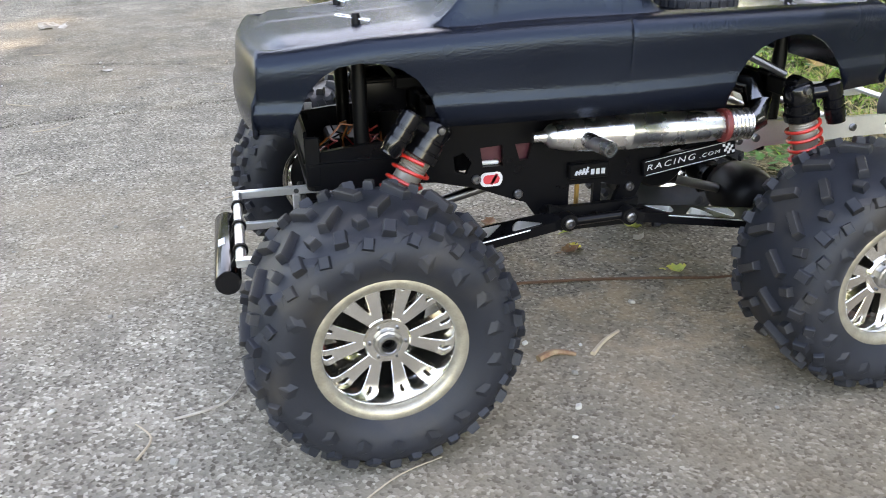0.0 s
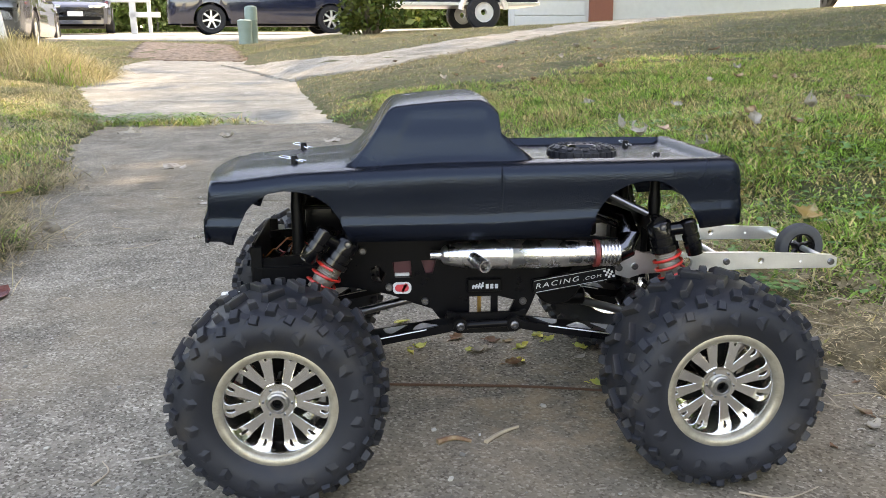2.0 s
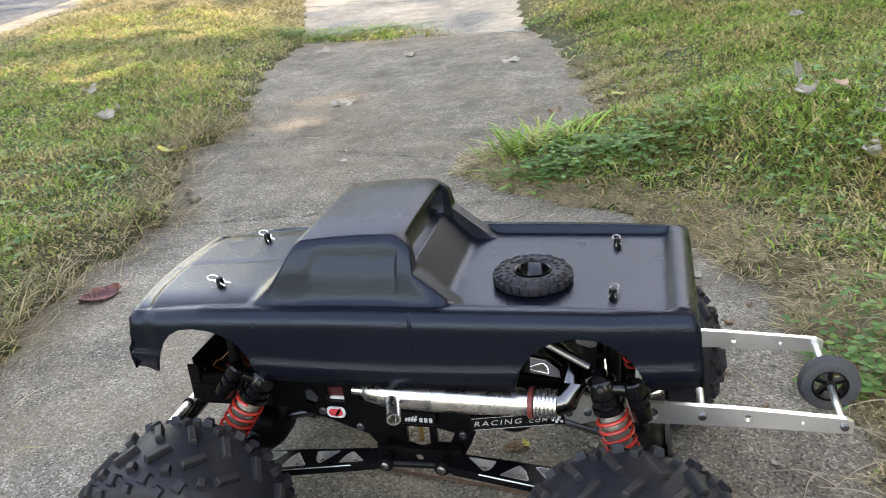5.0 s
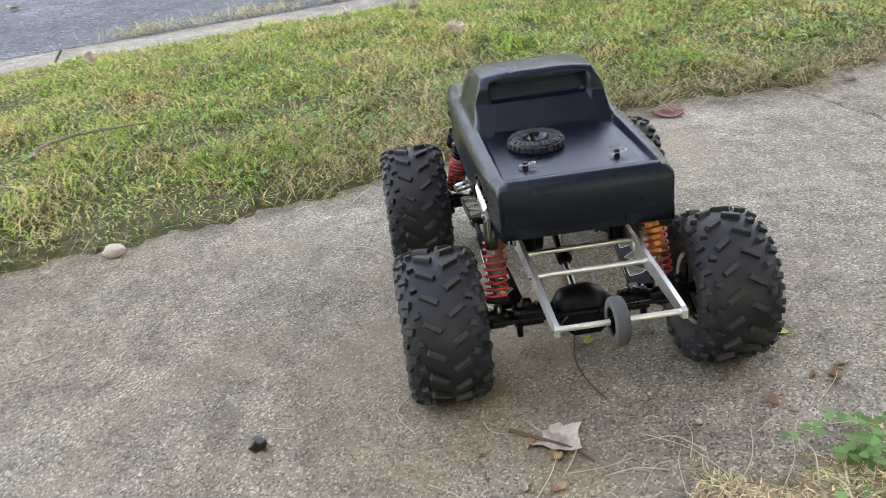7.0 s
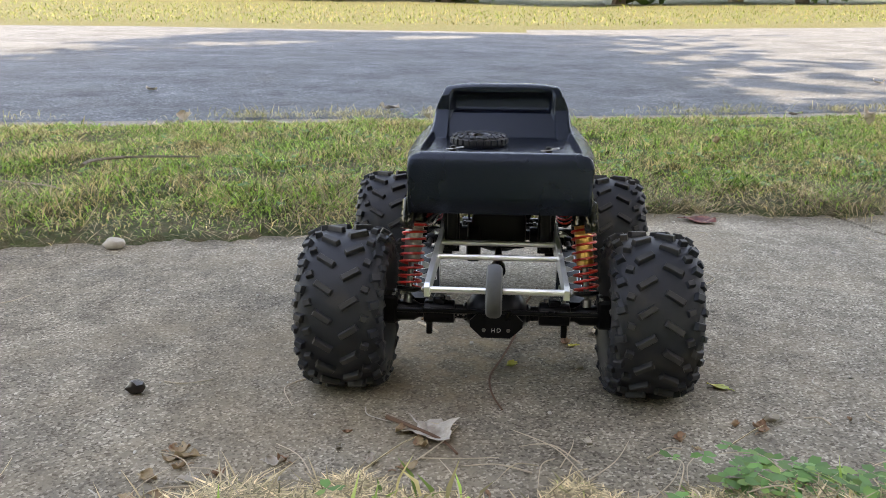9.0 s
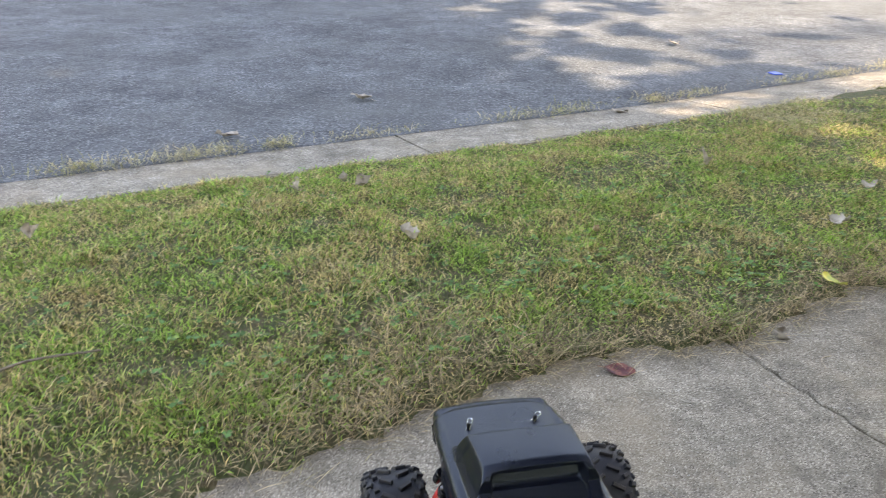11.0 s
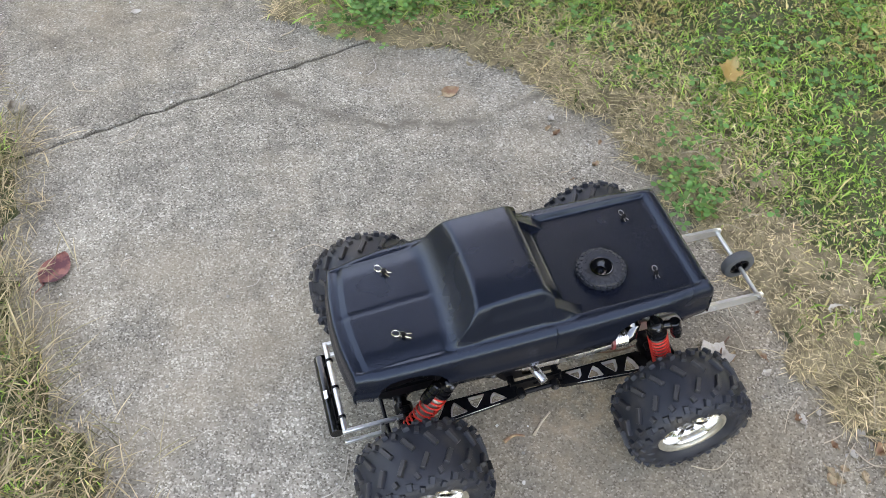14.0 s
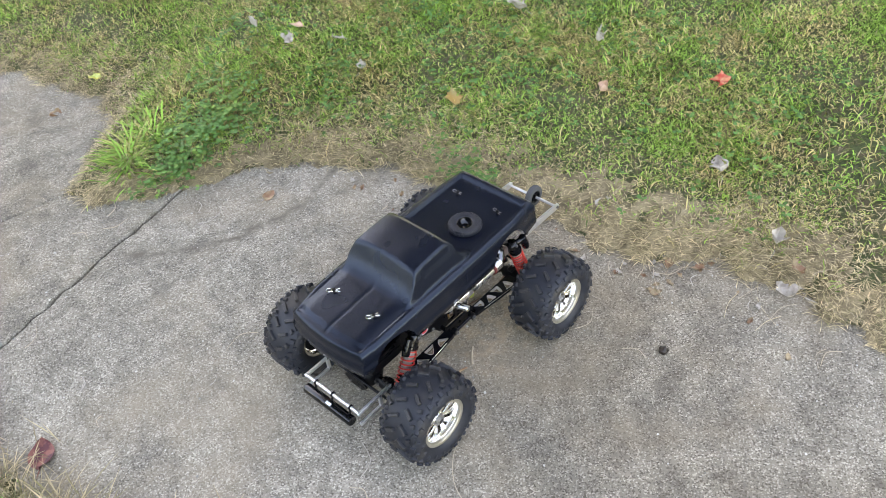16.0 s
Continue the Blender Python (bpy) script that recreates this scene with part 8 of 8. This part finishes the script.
def crown_gap(x, y):
    """How much light the crown lets down on a spot of the ground, 0 to 1."""
    v = across(x, y)
    edge = np.clip((y - 2.25 - 0.25 * wobble(x, y, 2.2)) / 0.4, 0, 1) * 0.97
    behind = np.clip((-2.8 - y - 0.7 * wobble(x, y, 1.2, 1.0)) / 1.2, 0, 1)
    blots = wobble(x * 0.75, y * 1.25, 5.2, 0.6) + 0.55 * wobble(x, y, 11.0, 2.0)
    street = np.clip((-2.3 - v) / 0.5, 0, 1) * np.clip((y - 0.75) / 0.6, 0, 1) * np.clip(0.86 + 1.4 * blots + 0.35 * np.clip(y - 1.2, -0.5, 1) - 0.5 * np.clip((v + 8.5) / -1.5, 0, 1), 0, 1)
    far = np.clip((-6.2 - v) / 1.5, 0, 1) * np.clip(0.2 + 1.1 * wobble(x, y, 1.5, 2.0), 0, 1)
    spots = 0.5 * (((x + 0.60) / 0.29) ** 2 + ((y - 1.68) / 0.20) ** 2 < 1)
    for sx, sy, rx, ry in ((-1.35, 2.0, 0.45, 0.25), (-2.32, -0.30, 0.16, 0.12), (-2.95, 0.0, 0.18, 0.12), (-2.75, -0.95, 0.16, 0.12), (-3.9, -1.2, 0.2, 0.14), (-2.60, 1.85, 0.45, 0.75), (-2.05, 2.1, 0.4, 0.4), (-1.54, 1.86, 0.36, 0.24), (-1.75, 1.45, 0.25, 0.16), (-2.25, -0.40, 0.14, 0.12), (-1.87, 1.72, 0.34, 0.10), (-1.70, 2.24, 0.40, 0.14), (-2.5, 2.3, 0.2, 0.3)):
        spots = np.maximum(spots, 0.9 * np.exp(-((x - sx) / rx) ** 2 - ((y - sy) / ry) ** 2))
    rim = np.clip((x - 2.5 - 0.6 * wobble(x, y, 1.4, 3.0)) / 1.2, 0, 1)
    return np.clip(np.maximum.reduce([edge, behind, street, far, spots, rim]), 0, 1)


n = 33000
gx, gy = tree_rng.uniform(-11.0, 4.0, n), tree_rng.uniform(-4.4, 6.0, n)
keep = tree_rng.uniform(0, 1, n) > crown_gap(gx, gy)
gx, gy = gx[keep], gy[keep]
n = len(gx)
h = 6.3 + 3.0 * tree_rng.uniform(0, 1, n) ** 0.7
leaf_c = np.stack([gx, gy, 0 * gx], 1) + np.array(SUN)[None] * (h / SUN.z)[:, None]
low = tree_rng.normal(size=(9000, 3))
low = low / np.linalg.norm(low, axis=1)[:, None] * tree_rng.uniform(0.3, 1.0, (9000, 1)) * np.array([[3.6, 3.6, 2.6]]) + np.array([[8.2, 6.0, 6.2]])
leaf_c = np.concatenate([leaf_c, low]) - np.array([[*SHADE_TREE, 0.0]])
n = len(leaf_c)
la = tree_rng.normal(size=(n, 3))
la /= np.linalg.norm(la, axis=1)[:, None]
lb = np.cross(la, tree_rng.normal(size=(n, 3)))
lb /= np.linalg.norm(lb, axis=1)[:, None]
lk = tree_rng.uniform(0.15, 0.28, n)[:, None]
# a denser spray of leaves over the near slab
spray = np.random.RandomState(12)
e = 560
ex, ey = spray.uniform(-0.75, 0.75, e), spray.uniform(0.2, 1.38, e)
eh = 6.3 + 3.0 * spray.uniform(0, 1, e)
ec = np.stack([ex, ey, 0 * ex], 1) + np.array(SUN)[None] * (eh / SUN.z)[:, None] - np.array([[*SHADE_TREE, 0.0]])
ea = spray.normal(size=(e, 3))
ea /= np.linalg.norm(ea, axis=1)[:, None]
eb = np.cross(ea, spray.normal(size=(e, 3)))
eb /= np.linalg.norm(eb, axis=1)[:, None]
leaf_c, la, lb, lk = np.concatenate([leaf_c, ec]), np.concatenate([la, ea]), np.concatenate([lb, eb]), np.concatenate([lk, spray.uniform(0.15, 0.28, (e, 1))])
# the one clear gap, through which the sun reaches the slab
fall = leaf_c + np.array([[*SHADE_TREE, 0.0]])
fall = fall - np.array(SUN)[None] * (fall[:, 2:] / SUN.z)
clear = (((fall[:, 0] + 0.60) / 0.29) ** 2 + ((fall[:, 1] - 1.68) / 0.20) ** 2 > 1) | (spray.uniform(0, 1, len(fall)) < 0.50)
leaf_c, la, lb, lk = leaf_c[clear], la[clear], lb[clear], lk[clear]
n = len(leaf_c)
lv = np.stack([leaf_c - la * lk, leaf_c - la * lk * 0.1 + lb * lk * 0.55, leaf_c + la * lk, leaf_c - la * lk * 0.1 - lb * lk * 0.55], 1).reshape(-1, 3)
lo = (np.arange(n) * 4)[:, None]
shade_tree = tagged(new("tree"), "tall spreading shade tree beside the walk", "tree", "trees")
crown = fast_mesh("crown", lv, np.stack([lo + [0, 1, 2], lo + [0, 2, 3]], 1).reshape(-1, 3), TREE_LEAF)
crown.parent = shade_tree
rng = random.Random(3)
bm = bmesh.new()
limb(bm, (0, 0, -0.3), (0.1, 0.1, 5.4), 0.36, 0.24, rng, 9)
for k in range(12):
    p = leaf_c[(k * 977) % n]
    limb(bm, (0.1, 0.1, rng.uniform(3.8, 5.4)), tuple(p), 0.14, 0.03, rng)
part("trunk", bm, BARK, shade_tree, "", True)
shade_tree.matrix_world = pose(SHADE_TREE[0], SHADE_TREE[1], 0.3)

# a taller tree added behind it, whose fine, high crown thins the light over the driveway and the far slabs
TALL_TREE = (9.0, 16.5)
fine = np.random.RandomState(21)
n = 46000
gx, gy = fine.uniform(-4.5, 4.5, n), fine.uniform(2.3, 13.5, n)
keep = fine.uniform(0, 1, n) < (0.95 - 0.25 * np.clip(wobble(gx, gy, 0.9, 1.0), 0, 1)) * (1 - 0.5 * np.clip((-1.0 - gx) / 0.4, 0, 1) * (gy < 5.5))
gx, gy = gx[keep], gy[keep]
n = len(gx)
h = fine.uniform(17.0, 21.0, n)
fc = np.stack([gx, gy, 0 * gx], 1) + np.array(SUN)[None] * (h / SUN.z)[:, None] - np.array([[*TALL_TREE, 0.0]])
fa = fine.normal(size=(n, 3))
fa /= np.linalg.norm(fa, axis=1)[:, None]
fb = np.cross(fa, fine.normal(size=(n, 3)))
fb /= np.linalg.norm(fb, axis=1)[:, None]
fk = fine.uniform(0.048, 0.080, n)[:, None]
fv = np.stack([fc - fa * fk, fc - fa * fk * 0.1 + fb * fk * 0.55, fc + fa * fk, fc - fa * fk * 0.1 - fb * fk * 0.55], 1).reshape(-1, 3)
fo = (np.arange(n) * 4)[:, None]
tall_tree = tagged(new("tree"), "tall thin-crowned tree added to thin the light on the driveway", "tree", "trees")
crown = fast_mesh("crown", fv, np.stack([fo + [0, 1, 2], fo + [0, 2, 3]], 1).reshape(-1, 3), TREE_LEAF)
crown.parent = tall_tree
rng = random.Random(31)
bm = bmesh.new()
limb(bm, (0, 0, -0.3), (0.2, 0.1, 16.0), 0.34, 0.16, rng, 9)
for k in range(16):
    limb(bm, (0.15, 0.1, rng.uniform(10.0, 16.0)), tuple(fc[(k * 613) % n]), 0.11, 0.02, rng)
part("trunk", bm, BARK, tall_tree, "", True)
tall_tree.matrix_world = pose(TALL_TREE[0], TALL_TREE[1], 0.4)
